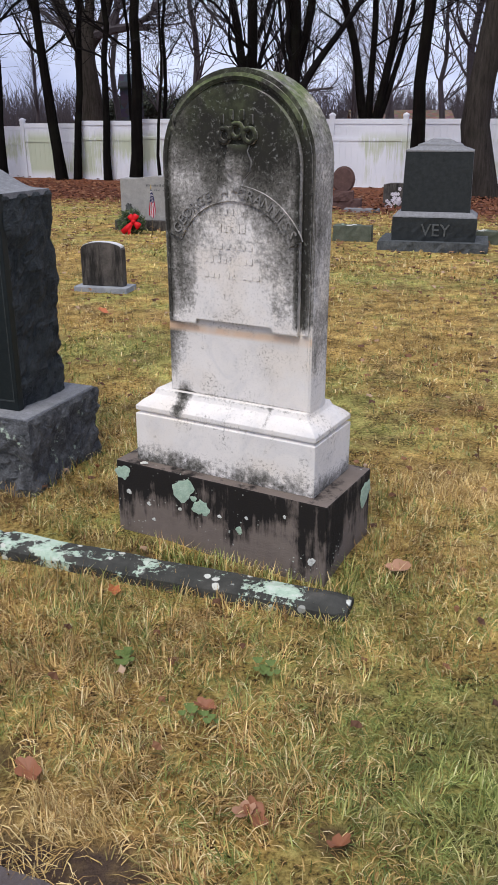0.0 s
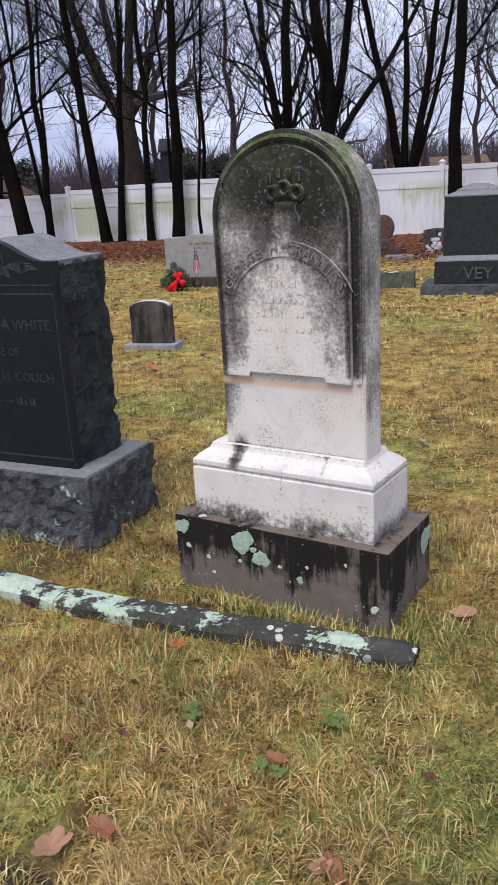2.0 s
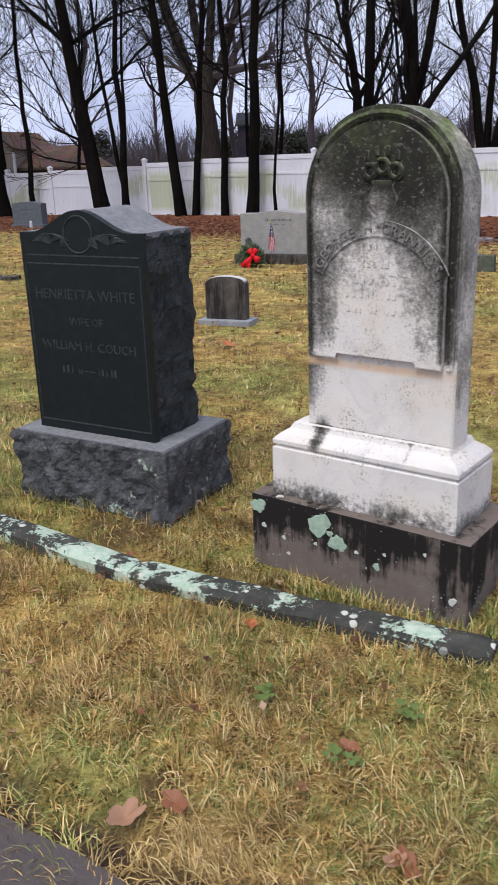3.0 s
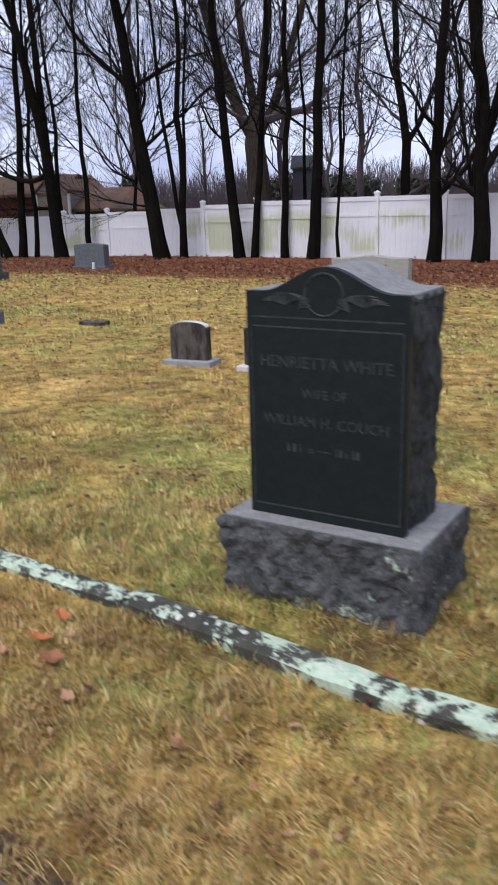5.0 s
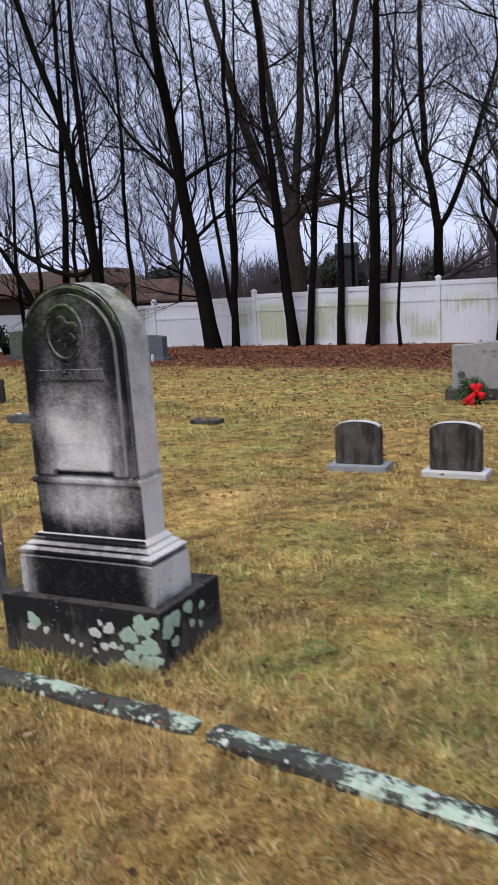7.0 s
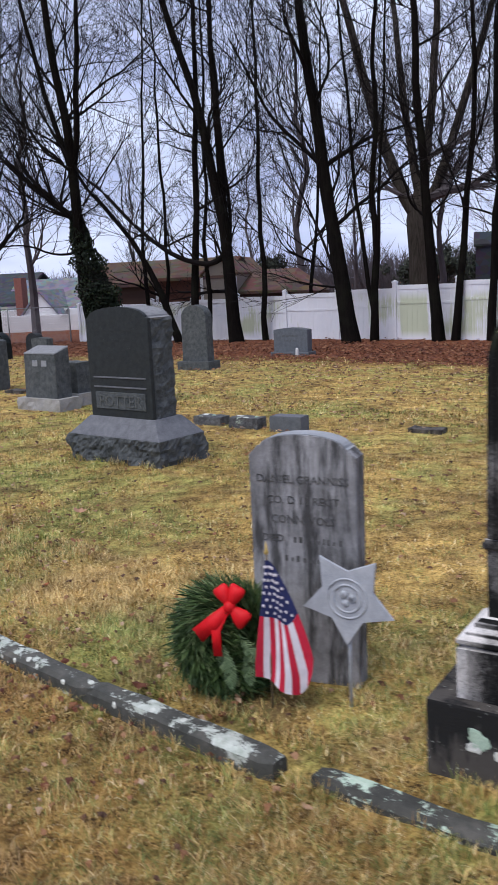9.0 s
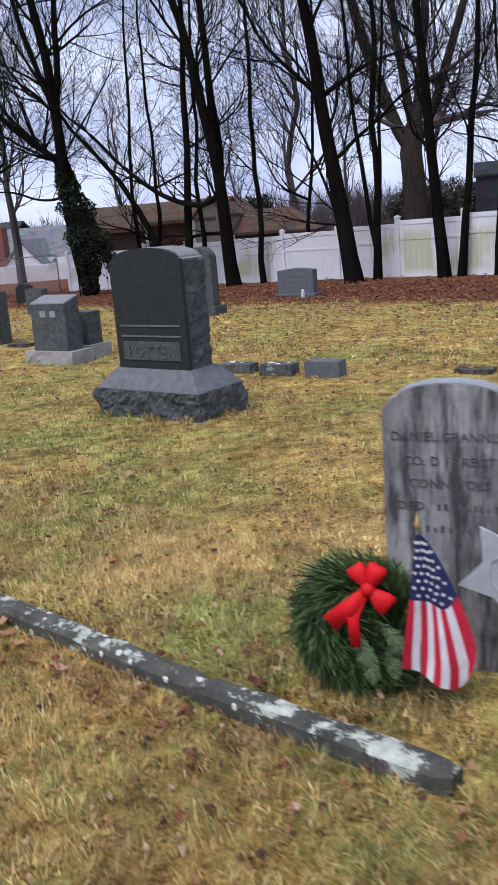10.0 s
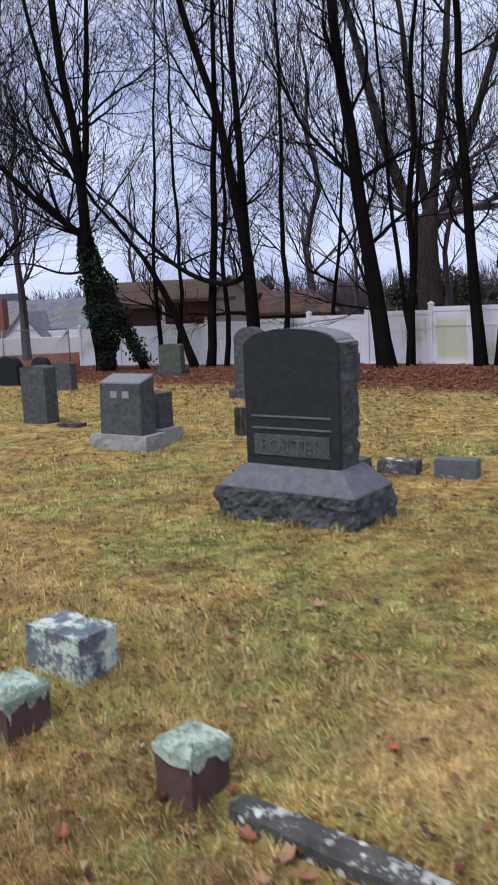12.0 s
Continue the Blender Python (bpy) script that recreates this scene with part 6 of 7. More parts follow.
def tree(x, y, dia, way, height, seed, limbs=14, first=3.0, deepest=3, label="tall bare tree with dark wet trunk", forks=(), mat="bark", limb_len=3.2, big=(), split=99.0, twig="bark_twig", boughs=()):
    rnd = random.Random(seed)
    dia *= 0.88
    limbs = int(limbs * 1.15)
    limb_len *= 1.15
    ob = thing("tree", pose(0, 0, 0), label, "tree", "bare trees along the fence")
    ob.location = (x, y, ground_z(x, y))
    off = Vector((x, y, ground_z(x, y)))
    stem, crown = Wood(), Wood()
    lines = [(trunk_line(rnd, x, y, way, height, 0.085 if dia > 0.26 else 0.15), dia / 2)]
    pts = lines[0][0]
    radii = [dia / 2 * (1 - 0.80 * (i / (len(pts) - 1)) ** 0.9) for i in range(len(pts))]
    radii = [r * (1 - 0.5 * min(1.0, max(0.0, height * i / (len(pts) - 1) - split))) for i, r in enumerate(radii)]
    radii[0] *= 1.12
    radii[1] *= 1.06
    ring_safe(pts, radii, 12, stem, 0.14)
    stems = [(pts, radii)]
    for h0, top_dx, top_dy, k in forks:
        i0 = min(len(pts) - 3, max(1, int(h0 / height * (len(pts) - 1))))
        a = pts[i0]
        fl = []
        m = len(pts) - 1 - i0
        for i in range(m + 1):
            t = i / m
            fl.append(Vector((a.x + top_dx * (t ** 0.75), a.y + top_dy * t, a.z + (pts[-1].z - a.z) * t * 0.95)) + Vector((0.12 * noise.noise(Vector((t * 5, seed, 1))), 0.1 * noise.noise(Vector((t * 5, seed, 4))), 0)))
        fr = [radii[i0] * k * (1 - 0.8 * i / m) for i in range(m + 1)]
        ring_safe(fl, fr, 10, stem)
        stems.append((fl, fr))
    for h0, dx, dy, dz, r in big:
        i0 = min(len(pts) - 2, max(1, int(h0 / height * (len(pts) - 1))))
        sprout(crown, rnd, pts[i0], Vector((dx, dy, dz)), math.sqrt(dx * dx + dy * dy + dz * dz), r, 0, deepest, 0.10)
    for r, path in boughs:
        fine = [Vector(p) for p in path]
        for _ in range(2):
            fine = [fine[0]] + [q for a, b in zip(fine, fine[1:]) for q in (a.lerp(b, 0.25), a.lerp(b, 0.75))] + [fine[-1]]
        thin = [r * (1 - 0.7 * i / (len(fine) - 1)) for i in range(len(fine))]
        crown.limb(fine, thin, 7)
        for i in range(2, len(fine) - 1, 2):
            sprout(crown, rnd, fine[i], Vector((rnd.gauss(0, 0.7), rnd.gauss(0, 0.4), rnd.uniform(0.3, 1.0))), rnd.uniform(0.8, 2.0), thin[i] * 0.45, 1, deepest, 0.05)
    for line, rr in stems:
        usable = [i for i, p in enumerate(line) if p.z - off.z > first]
        for k in range(limbs if line is pts else limbs // 2 + 2):
            if not usable:
                break
            i = usable[int((k + rnd.random()) / (limbs if line is pts else limbs // 2 + 2) * len(usable)) % len(usable)]
            a = rnd.uniform(0, 2 * math.pi)
            up = rnd.uniform(0.25, 1.2)
            t = (line[i].z - off.z) / height
            sprout(crown, rnd, line[i], Vector((math.cos(a), math.sin(a) * 0.8, up)), limb_len * rnd.uniform(0.6, 1.25) * (1.25 - 0.7 * t), max(0.014, rr[i] * rnd.uniform(0.25, 0.46)), 1 if rnd.random() < 0.40 else 0, deepest, 0.06)
    stem.v = [p - off for p in stem.v]
    crown.v = [p - off for p in crown.v]
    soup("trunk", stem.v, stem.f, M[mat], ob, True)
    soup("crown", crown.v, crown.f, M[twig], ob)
    return ob


tree(-11.47, 27.0, 0.46, ((0, 0), (3.1, -0.2), (7.3, -0.83), (9.85, -1.74)), 15, 1, 10, 4.5, forks=((3.3, -0.4, 0.3, 0.8),), label="tall forked bare tree with black trunk", boughs=((0.10, ((-11.65, 27.0, 2.65), (-11.95, 27.1, 2.35), (-12.5, 27.2, 2.25), (-13.4, 27.2, 2.54), (-14.23, 27.2, 3.14), (-14.88, 27.2, 3.75), (-15.7, 27.2, 4.68), (-16.4, 27.2, 5.2), (-17.3, 27.2, 6.6))),))
tree(-7.70, 25.3, 0.52, ((0, 0), (3.7, -0.5), (6.2, -0.87), (8.9, -1.2)), 16, 2, 12, 3.0, label="thick leaning bare tree with black trunk", big=((2.2, -2.8, -0.3, 4.2, 0.05), (2.0, -2.5, -0.2, 0.4, 0.035), (4.5, 1.6, 0, 1.4, 0.05), (5.2, -2.2, -0.3, 3.0, 0.045)))
tree(-7.12, 25.65, 0.25, ((0, 0), (2.7, 0.08), (5.8, 0.1), (8.7, 0.18)), 13, 3, 9, 2.6, forks=((0.5, -1.1, 0.1, 0.6), (0.6, 0.5, 0.2, 0.5)), limb_len=1.6, label="slim many-stemmed bare tree")
tree(-5.30, 25.2, 0.35, ((0, 0), (2.8, -0.3), (5.6, -0.48), (8.5, -0.66)), 15, 4, 12, 3.2, label="tall slender bare tree with dark trunk", big=((3.6, -1.6, -0.3, 0.7, 0.05), (5.0, -1.2, -0.3, 1.5, 0.045)))
tree(-4.93, 25.3, 0.24, ((0, 0), (2.2, 0.15), (5.5, 0.5), (8.3, 0.42)), 13, 5, 10, 3.0, label="slim bare tree with curved trunk")
tree(-3.98, 24.95, 0.24, ((0, 0), (2.7, 0.06), (6.0, 0.08), (8.1, 0.09)), 13, 6, 10, 2.8, limb_len=2.0, label="slim upright bare tree")
tree(-3.12, 24.35, 0.37, ((0, 0), (3.1, 0.15), (5.9, 0.26), (7.9, 0.29)), 15, 7, 13, 3.0, label="straight dark bare tree")
tree(-2.40, 23.7, 0.10, ((0, 0), (2.3, 0.07), (5.0, 0.18)), 8, 8, 8, 2.5, limb_len=1.0, label="thin bare sapling by the fence")
tree(0.06, 22.6, 0.36, ((0, 0), (2.8, 0.02), (4.9, 0.04), (5.9, 0.08)), 14, 9, 8, 2.8, label="straight dark bare tree with ascending limbs", big=((2.0, 1.9, 0.1, 1.4, 0.09), (2.6, 1.3, 0.2, 2.6, 0.07), (3.0, -1.0, -0.2, 2.0, 0.06)))
tree(1.15, 22.2, 0.44, ((0, 0), (2.7, -0.06), (3.4, -0.02), (5.0, -0.28)), 14, 10, 7, 3.2, forks=((2.7, 1.6, 0.3, 0.7),), label="stout forked bare tree with black trunk", big=((1.8, -1.5, 0.0, 0.9, 0.11),), boughs=((0.11, ((1.15, 22.2, 2.0), (1.44, 22.2, 2.5), (1.75, 22.2, 2.95), (2.16, 22.2, 3.45), (2.7, 22.2, 4.2), (3.5, 22.3, 5.6), (3.9, 22.3, 7.0))), (0.08, ((1.15, 22.2, 2.6), (0.9, 22.1, 3.1), (0.95, 22.0, 3.7), (0.7, 22.0, 4.8)))))
tree(3.95, 20.95, 0.38, ((0, 0), (2.3, -0.03), (4.0, 0.05)), 14, 11, 8, 3.2, label="straight dark bare tree behind a monument")
tree(5.15, 19.4, 0.74, ((0, 0), (1.4, -0.32), (3.0, -0.18), (3.8, -0.02)), 16, 12, 12, 4.0, mat="bark_big", label="huge old bare tree with grey bark", limb_len=3.2)
tree(-6.75, 39.0, 1.25, ((0, 0), (4.4, -0.1), (6.5, 0.25), (9.2, 0.5)), 19, 13, 5, 6.0, twig="bark_hazed", forks=((4.5, -4.2, 0.4, 0.66), (5.4, -1.6, 0.2, 0.50), (4.6, 4.4, 0.2, 0.50)), mat="bark_big", limb_len=3.6, split=4.8, label="large old spreading bare tree beyond the fence", big=((5.6, -4.2, 0, 0.6, 0.13), (5.0, 3.4, 0.2, 0.9, 0.26), (7.0, 3.2, 0.2, 0.5, 0.12)))
tree(-16.3, 27.4, 0.50, ((0, 0), (3.4, -0.35), (5.8, -0.35), (9.0, -0.72), (10.6, -0.78)), 16, 14, 14, 3.0, forks=((5.6, 0.9, 0.2, 0.7), (5.8, -2.2, 0.2, 0.6)), label="tall bare tree wrapped in dark ivy", big=((4.2, -3.0, 0.2, 2.6, 0.09),), boughs=((0.13, ((-16.5, 27.4, 3.7), (-16.9, 27.3, 4.0), (-17.43, 27.3, 4.4), (-18.29, 27.2, 5.12), (-19.32, 27.2, 6.1), (-20.3, 27.2, 7.3))), (0.05, ((-16.5, 27.3, 2.9), (-17.4, 27.1, 2.75), (-18.4, 27.0, 3.2), (-19.6, 26.9, 3.1)))))
tree(-15.05, 27.5, 0.30, ((0, 0), (1.5, -0.76), (2.5, -1.14)), 5, 15, 3, 2.5, limb_len=1.2, label="short leaning ivy-covered trunk")
tree(-13.5, 27.6, 0.30, ((0, 0), (1.8, -0.6), (3.5, -1.57), (5.1, -2.9)), 8.5, 16, 8, 2.5, label="strongly leaning bare tree", limb_len=1.8)
tree(-13.05, 27.5, 0.30, ((0, 0), (4.0, 0.29), (7.9, 0.49), (10.1, 0.55)), 15, 17, 11, 3.0, label="straight tall bare tree", limb_len=2.2)
tree(-12.6, 27.6, 0.18, ((0, 0), (2.4, 0.1), (5.6, 0.22)), 12, 18, 9, 2.5, label="thin straight bare tree", limb_len=1.5)
tree(-10.68, 27.5, 0.20, ((0, 0), (3.9, 0.02), (7.7, 0.02), (9.9, -0.04)), 14, 19, 12, 2.5, label="thin straight bare tree", limb_len=1.9)
tree(-21.1, 29.0, 0.50, ((0, 0), (3.5, 0.1), (5.0, 0.05)), 17, 20, 14, 1.8, label="spreading dark bare tree", limb_len=3.2, forks=((3.4, -1.5, 0, 0.7), (3.5, 1.6, 0.2, 0.7)))
tree(4.0, 30.0, 0.40, ((0, 0), (2.0, -0.25), (3.6, -0.5), (5.1, -0.95)), 13, 21, 6, 3.6, forks=((0.4, 1.9, 0, 0.9), (0.5, 0.3, 0.4, 0.75), (1.2, 2.8, 0.4, 0.6)), label="many-stemmed bare tree beyond the fence")
tree(-0.3, 44.0, 0.60, ((0, 0), (4.2, 0.0), (7.2, -0.55), (12.0, -0.7)), 18, 23, 10, 5.0, limb_len=4.2, twig="bark_hazed", forks=((4.1, 4.2, 0.2, 0.75), (6.6, -2.4, 0.3, 0.5)), label="forked bare tree with wide dark limbs beyond the fence", big=((2.4, 4.4, 0.1, 1.6, 0.17), (5.2, -3.2, 0.2, 2.4, 0.10)))
tree(-14.95, 28.6, 0.17, ((0, 0), (3.5, -0.1), (7.0, 0.15)), 12, 24, 10, 2.4, label="thin straight bare tree", limb_len=2.2)
tree(-14.2, 28.3, 0.16, ((0, 0), (3.5, 0.12), (7.0, 0.1)), 12, 25, 10, 2.4, label="thin straight bare tree", limb_len=2.2, big=((2.3, -2.3, -0.5, 0.1, 0.06), (3.4, -2.4, -0.2, 0.5, 0.04), (3.6, 2.2, -0.2, 0.6, 0.04)))
tree(-12.2, 28.8, 0.19, ((0, 0), (3.5, 0.15), (7.0, -0.1)), 13, 26, 10, 2.4, label="thin straight bare tree", limb_len=2.2, big=((2.4, -2.6, -0.5, 0.2, 0.07), (4.2, -2.6, -0.3, 0.5, 0.04), (5.2, 2.4, -0.3, 0.8, 0.04)))
tree(-9.5, 28.9, 0.15, ((0, 0), (3.5, 0.1), (7.0, 0.4)), 12, 27, 10, 2.4, label="thin straight bare tree", limb_len=2.2, big=((3.0, -2.4, -0.3, 1.2, 0.045), (3.5, 2.0, -0.3, 1.0, 0.04)))
tree(-2.7, 28.4, 0.16, ((0, 0), (3.5, 0.1), (7.0, 0.3)), 11, 28, 10, 2.0, label="thin straight bare tree", limb_len=1.8)
tree(-3.7, 28.9, 0.15, ((0, 0), (3.5, -0.1), (7.0, -0.2)), 11, 29, 10, 2.0, label="thin straight bare tree", limb_len=1.8)
tree(1.3, 27.4, 0.22, ((0, 0), (3.0, 0.2), (6.0, 0.1)), 12, 30, 10, 2.6, label="slim bare tree beyond the fence", limb_len=2.2, forks=((2.2, -1.2, 0.2, 0.7),))
tree(7.6, 20.2, 0.34, ((0, 0), (3, 0.1), (6, 0.1)), 13, 22, 9, 3.0, label="straight dark bare tree")


def far_trees():
    """Bare trees past the fence, four shapes repeated."""
    rnd = random.Random(77)
    shapes = []
    for s in range(4):
        r2 = random.Random(200 + s)
        w, c = Wood(), Wood()
        h = 12.0
        pts = [Vector((0.25 * noise.noise(Vector((i * 0.4, s, 0))) * i * 0.4, 0.2 * noise.noise(Vector((i * 0.4, s, 5))) * i * 0.4, h * i / 12 - 0.3)) for i in range(13)]
        radii = [0.17 * (1 - 0.85 * i / 12) for i in range(13)]
        ring_safe(pts, radii, 7, w, 0.2)
        for k in range(17):
            i = min(11, 3 + int(k / 17 * 9))
            a = r2.uniform(0, 6.28)
            sprout(c, r2, pts[i], Vector((math.cos(a), math.sin(a), r2.uniform(0.7, 1.5))), r2.uniform(2.2, 4.0), radii[i] * 0.42, 1, 3, 0.10)
        ob = thing("tree", pose(0, 0, 0), "bare grey-brown tree in the woods beyond the fence", "tree", "woods beyond the fence")
        soup("trunk", w.v, w.f, M["bark_hazed"], ob)
        soup("crown", c.v, c.f, M["bark_hazed"], ob)
        shapes.append(ob)
    spots = []
    for i in range(20):
        x = rnd.uniform(-34, 16)
        y = rnd.uniform(33, 52)
        if -30 < x < -12 and y > 44:
            y = rnd.uniform(66, 80)
        spots.append((x, y))
    for i, (x, y) in enumerate(spots):
        k = rnd.uniform(0.6, 1.15)
        m = on_ground(x, y, rnd.uniform(0, 360)) @ Matrix.Diagonal((k, k, k, 1))
        if i < 4:
            shapes[i].matrix_world = m
        else:
            src = shapes[i % 4]
            ob = copy_thing(src, pose(0, 0, 0))
            ob.matrix_world = m


far_trees()


def thicket():
    """The fine brush far off, joined; its grey haze is in the bark colour."""
    rnd = random.Random(99)
    w = Wood()
    for i in range(900):
        x, y = rnd.uniform(-60, 40), rnd.uniform(84, 120)
        h = rnd.uniform(2.0, 5.5)
        base = Vector((x, y, ground_z(x, y) - 0.2))
        for k in range(5):
            d = Vector((rnd.gauss(0, 0.22), rnd.gauss(0, 0.2), 1)).normalized()
            p1, p2 = base + d * h * 0.5, base + d * h + Vector((rnd.gauss(0, 0.4), 0, 0))
            w.limb([base, p1, p2], [0.06, 0.045, 0.015], 3)
            for j in range(3):
                q = base.lerp(p2, rnd.uniform(0.35, 0.9))
                w.limb([q, q + Vector((rnd.gauss(0, 0.6), rnd.gauss(0, 0.3), rnd.uniform(0.6, 1.6)))], [0.03, 0.01], 3)
    ob = soup("far_woods", w.v, w.f, M["bark_hazed"])
    tagged(ob, "hazy grey-brown bare woods in the distance", "woods", kind="stuff")


thicket()


def evergreen_shrub(x, y, width, height, seed):
    """A ragged dark evergreen: stem, and a crown of leaf clumps."""
    ob = thing("shrub", on_ground(x, y), "dark evergreen shrub beyond the white fence", "shrub", "evergreens beyond the fence")
    rnd = random.Random(seed)
    part("stem", tube([(0, 0, -0.1), (0.05, 0, height * 0.5)], [0.12, 0.06], 6), M["bark"], ob)
    v, f = [], []
    clumps = [(Vector((rnd.gauss(0, 0.22) * width, rnd.gauss(0, 0.2) * width, height * (0.25 + 0.65 * rnd.random()))), rnd.uniform(0.12, 0.24) * width) for _ in range(26)]
    for c, r in clumps:
        for _ in range(90):
            d = Vector([rnd.gauss(0, 1) for _ in range(3)]).normalized() * r * rnd.uniform(0.5, 1.1)
            p, q = c + d, rnd.uniform(0.06, 0.14)
            u = Vector([rnd.gauss(0, 1) for _ in range(3)]).normalized()
            w = u.orthogonal().normalized()
            n = len(v)
            v += [p - u * q, p + w * q * 0.6, p + u * q, p - w * q * 0.6]
            f.append((n, n + 1, n + 2, n + 3))
    soup("crown", v, f, M["evergreen"], ob)


for x, y, w, h, seed in ((-18.6, 59.5, 2.8, 3.7, 1), (-8.6, 61, 2.6, 3.2, 2), (-6.6, 60, 2.8, 3.6, 3), (-4.6, 61, 2.4, 3.1, 4), (-2.6, 58, 2.2, 2.8, 5), (0.4, 60, 2.6, 2.7, 6)):
    evergreen_shrub(x, y, w, h, seed)


def ivy_mass():
    ob = thing("ivy", pose(-16.35, 27.35, ground_z(-16.3, 27.4)), "dense dark green ivy climbing a tree trunk", "ivy")
    rnd = random.Random(12)
    v, f = [], []
    for i in range(9500):
        h = rnd.uniform(0.15, 4.3)
        wide = float(np.interp(h, (0.2, 0.9, 1.7, 2.6, 3.4, 4.3), (0.30, 0.55, 0.85, 0.72, 0.5, 0.12)))
        wide *= 0.75 + 0.5 * noise.noise(Vector((h * 2, 0, 3)))
        a = rnd.uniform(0, 6.283)
        r = wide * math.sqrt(rnd.random())
        lean = float(np.interp(h, (0, 1.6, 3.0, 4.3), (0.05, 0.22, -0.15, -0.5)))
        c = Vector((lean + r * math.cos(a) + 0.12 * noise.noise(Vector((h * 3, a, 0))), r * math.sin(a), h))
        if i % 4 == 0:
            hh = rnd.uniform(0.0, 2.4)
            c = Vector((1.25 - 0.52 * hh + rnd.gauss(0, 0.13), rnd.gauss(0, 0.15), 0.3 + hh))
        s = rnd.uniform(0.03, 0.06)
        u = Vector([rnd.gauss(0, 1) for _ in range(3)]).normalized()
        w = u.orthogonal().normalized()
        n = len(v)
        v += [c - u * s, c + w * s * 0.7, c + u * s * 1.1, c - w * s * 0.7]
        f.append((n, n + 1, n + 2, n + 3))
    half = len(f) // 2
    soup("leaves", v, f[:half], M["ivy"], ob)
    soup("leaves", v, f[half:], M["ivy"], ob)
    for k in range(5):
        a = k * 1.3
        part("vine", tube([(0.27 * math.cos(a + h * 0.5) - 0.08 * h, 0.27 * math.sin(a + h * 0.5), h) for h in (-0.05, 0.6, 1.3, 2.1, 2.9)], [0.03, 0.025, 0.02, 0.016, 0.012], 6), M["bark"], ob)


ivy_mass()


# ---------- houses beyond the fence ----------
def wall_box(x0, x1, y0, y1, z0, z1):
    return slab(x0, x1, y0, y1, z0, z1, 0)


def gable_roof(x0, x1, y0, y1, ze, zr, along="x", over=0.4, thick=0.18):
    if along == "x":
        ym = (y0 + y1) / 2
        sec = [(y0 - over, ze - 0.15), (ym, zr), (y1 + over, ze - 0.15), (y1 + over, ze - 0.15 - thick), (ym, zr - thick), (y0 - over, ze - 0.15 - thick)]
        return loft([[(x, y, z) for y, z in sec] for x in (x0 - over, x1 + over)])
    xm = (x0 + x1) / 2
    sec = [(x0 - over, ze - 0.15), (xm, zr), (x1 + over, ze - 0.15), (x1 + over, ze - 0.15 - thick), (xm, zr - thick), (x0 - over, ze - 0.15 - thick)]
    return loft([[(x, y, z) for x, z in sec] for y in (y0 - over, y1 + over)])


def gable_wall(x0, x1, y, z0, ze, zr, thick=0.2):
    return loft([[(x0, yy, z0), (x1, yy, z0), (x1, yy, ze), ((x0 + x1) / 2, yy, zr), (x0, yy, ze)] for yy in (y, y + thick)])


def window(parent, x, z, w, h, y):
    fr = part("window", slab(x - w / 2 - 0.08, x + w / 2 + 0.08, y - 0.06, y + 0.02, z - 0.08, z + h + 0.08, 0), M["trim_white"], parent)
    part("pane", slab(x - w / 2, x + w / 2, y - 0.075, y - 0.055, z, z + h / 2 - 0.03, 0), M["glass"], fr)
    part("pane", slab(x - w / 2, x + w / 2, y - 0.075, y - 0.055, z + h / 2 + 0.03, z + h, 0), M["glass"], fr)


def brown_house():
    ob = thing("house", pose(-14, 31.2, -0.7), "low brown house with brown shingle roof close behind a white fence", "house")
    part("left_wall", wall_box(-4.6, -1.6, 0.9, 5, -0.3, 2.5), M["brown_siding"], ob)
    part("left_roof", gable_roof(-4.6, -1.6, 0.9, 5, 2.65, 3.38, "x", 0.3, 0.12), M["brown_roof"], ob)
    part("middle_wall", wall_box(-1.6, 0.2, 0, 4.4, -0.3, 2.55), M["red_siding"], ob, "red-brown wall under a deep eave")
    part("middle_roof", gable_roof(-1.55, 0.75, 0, 4.4, 2.80, 3.36, "x", 0.22, 0.12), M["brown_roof"], ob)
    part("gable", gable_wall(0.2, 1.35, -0.2, -0.3, 2.72, 3.24, 0.1), M["tan_siding"], ob, "tan clapboard gable")
    part("gable_side", wall_box(0.2, 1.35, -0.1, 4.2, -0.3, 2.7), M["tan_siding"], ob)
    part("gable_roof", gable_roof(0.2, 1.35, -0.2, 4.2, 2.88, 3.35, "y", 0.08, 0.07), M["brown_roof"], ob)
    part("corner_trim", slab(0.10, 0.20, -0.24, 0.0, -0.3, 2.6, 0), M["trim_white"], ob)
    part("corner_trim", slab(-1.70, -1.60, -0.04, 0.06, -0.3, 2.5, 0), M["trim_white"], ob)
    part("corner_trim", slab(1.35, 1.42, -0.22, -0.1, -0.3, 2.6, 0), M["trim_white"], ob)
    part("right_wall", wall_box(1.36, 3.9, 0.4, 4.4, -0.3, 1.95), M["brown_siding"], ob)
    sec = ((0.1, 2.06), (2.4, 2.82), (4.7, 2.06), (4.7, 1.96), (2.4, 2.72), (0.1, 1.96))
    hip = ((1.36, 1.0), (3.1, 1.0), (4.1, 0.08))
    part("right_roof", loft([[(x, 2.4 + (y - 2.4) * (1.0 if k > 0.5 else 0.5), 1.96 + (z - 1.96) * k) for y, z in sec] for x, k in hip]), M["brown_roof"], ob, "long low hipped roof")
    window(ob, 2.6, 0.8, 0.9, 0.9, 0.4)


brown_house()


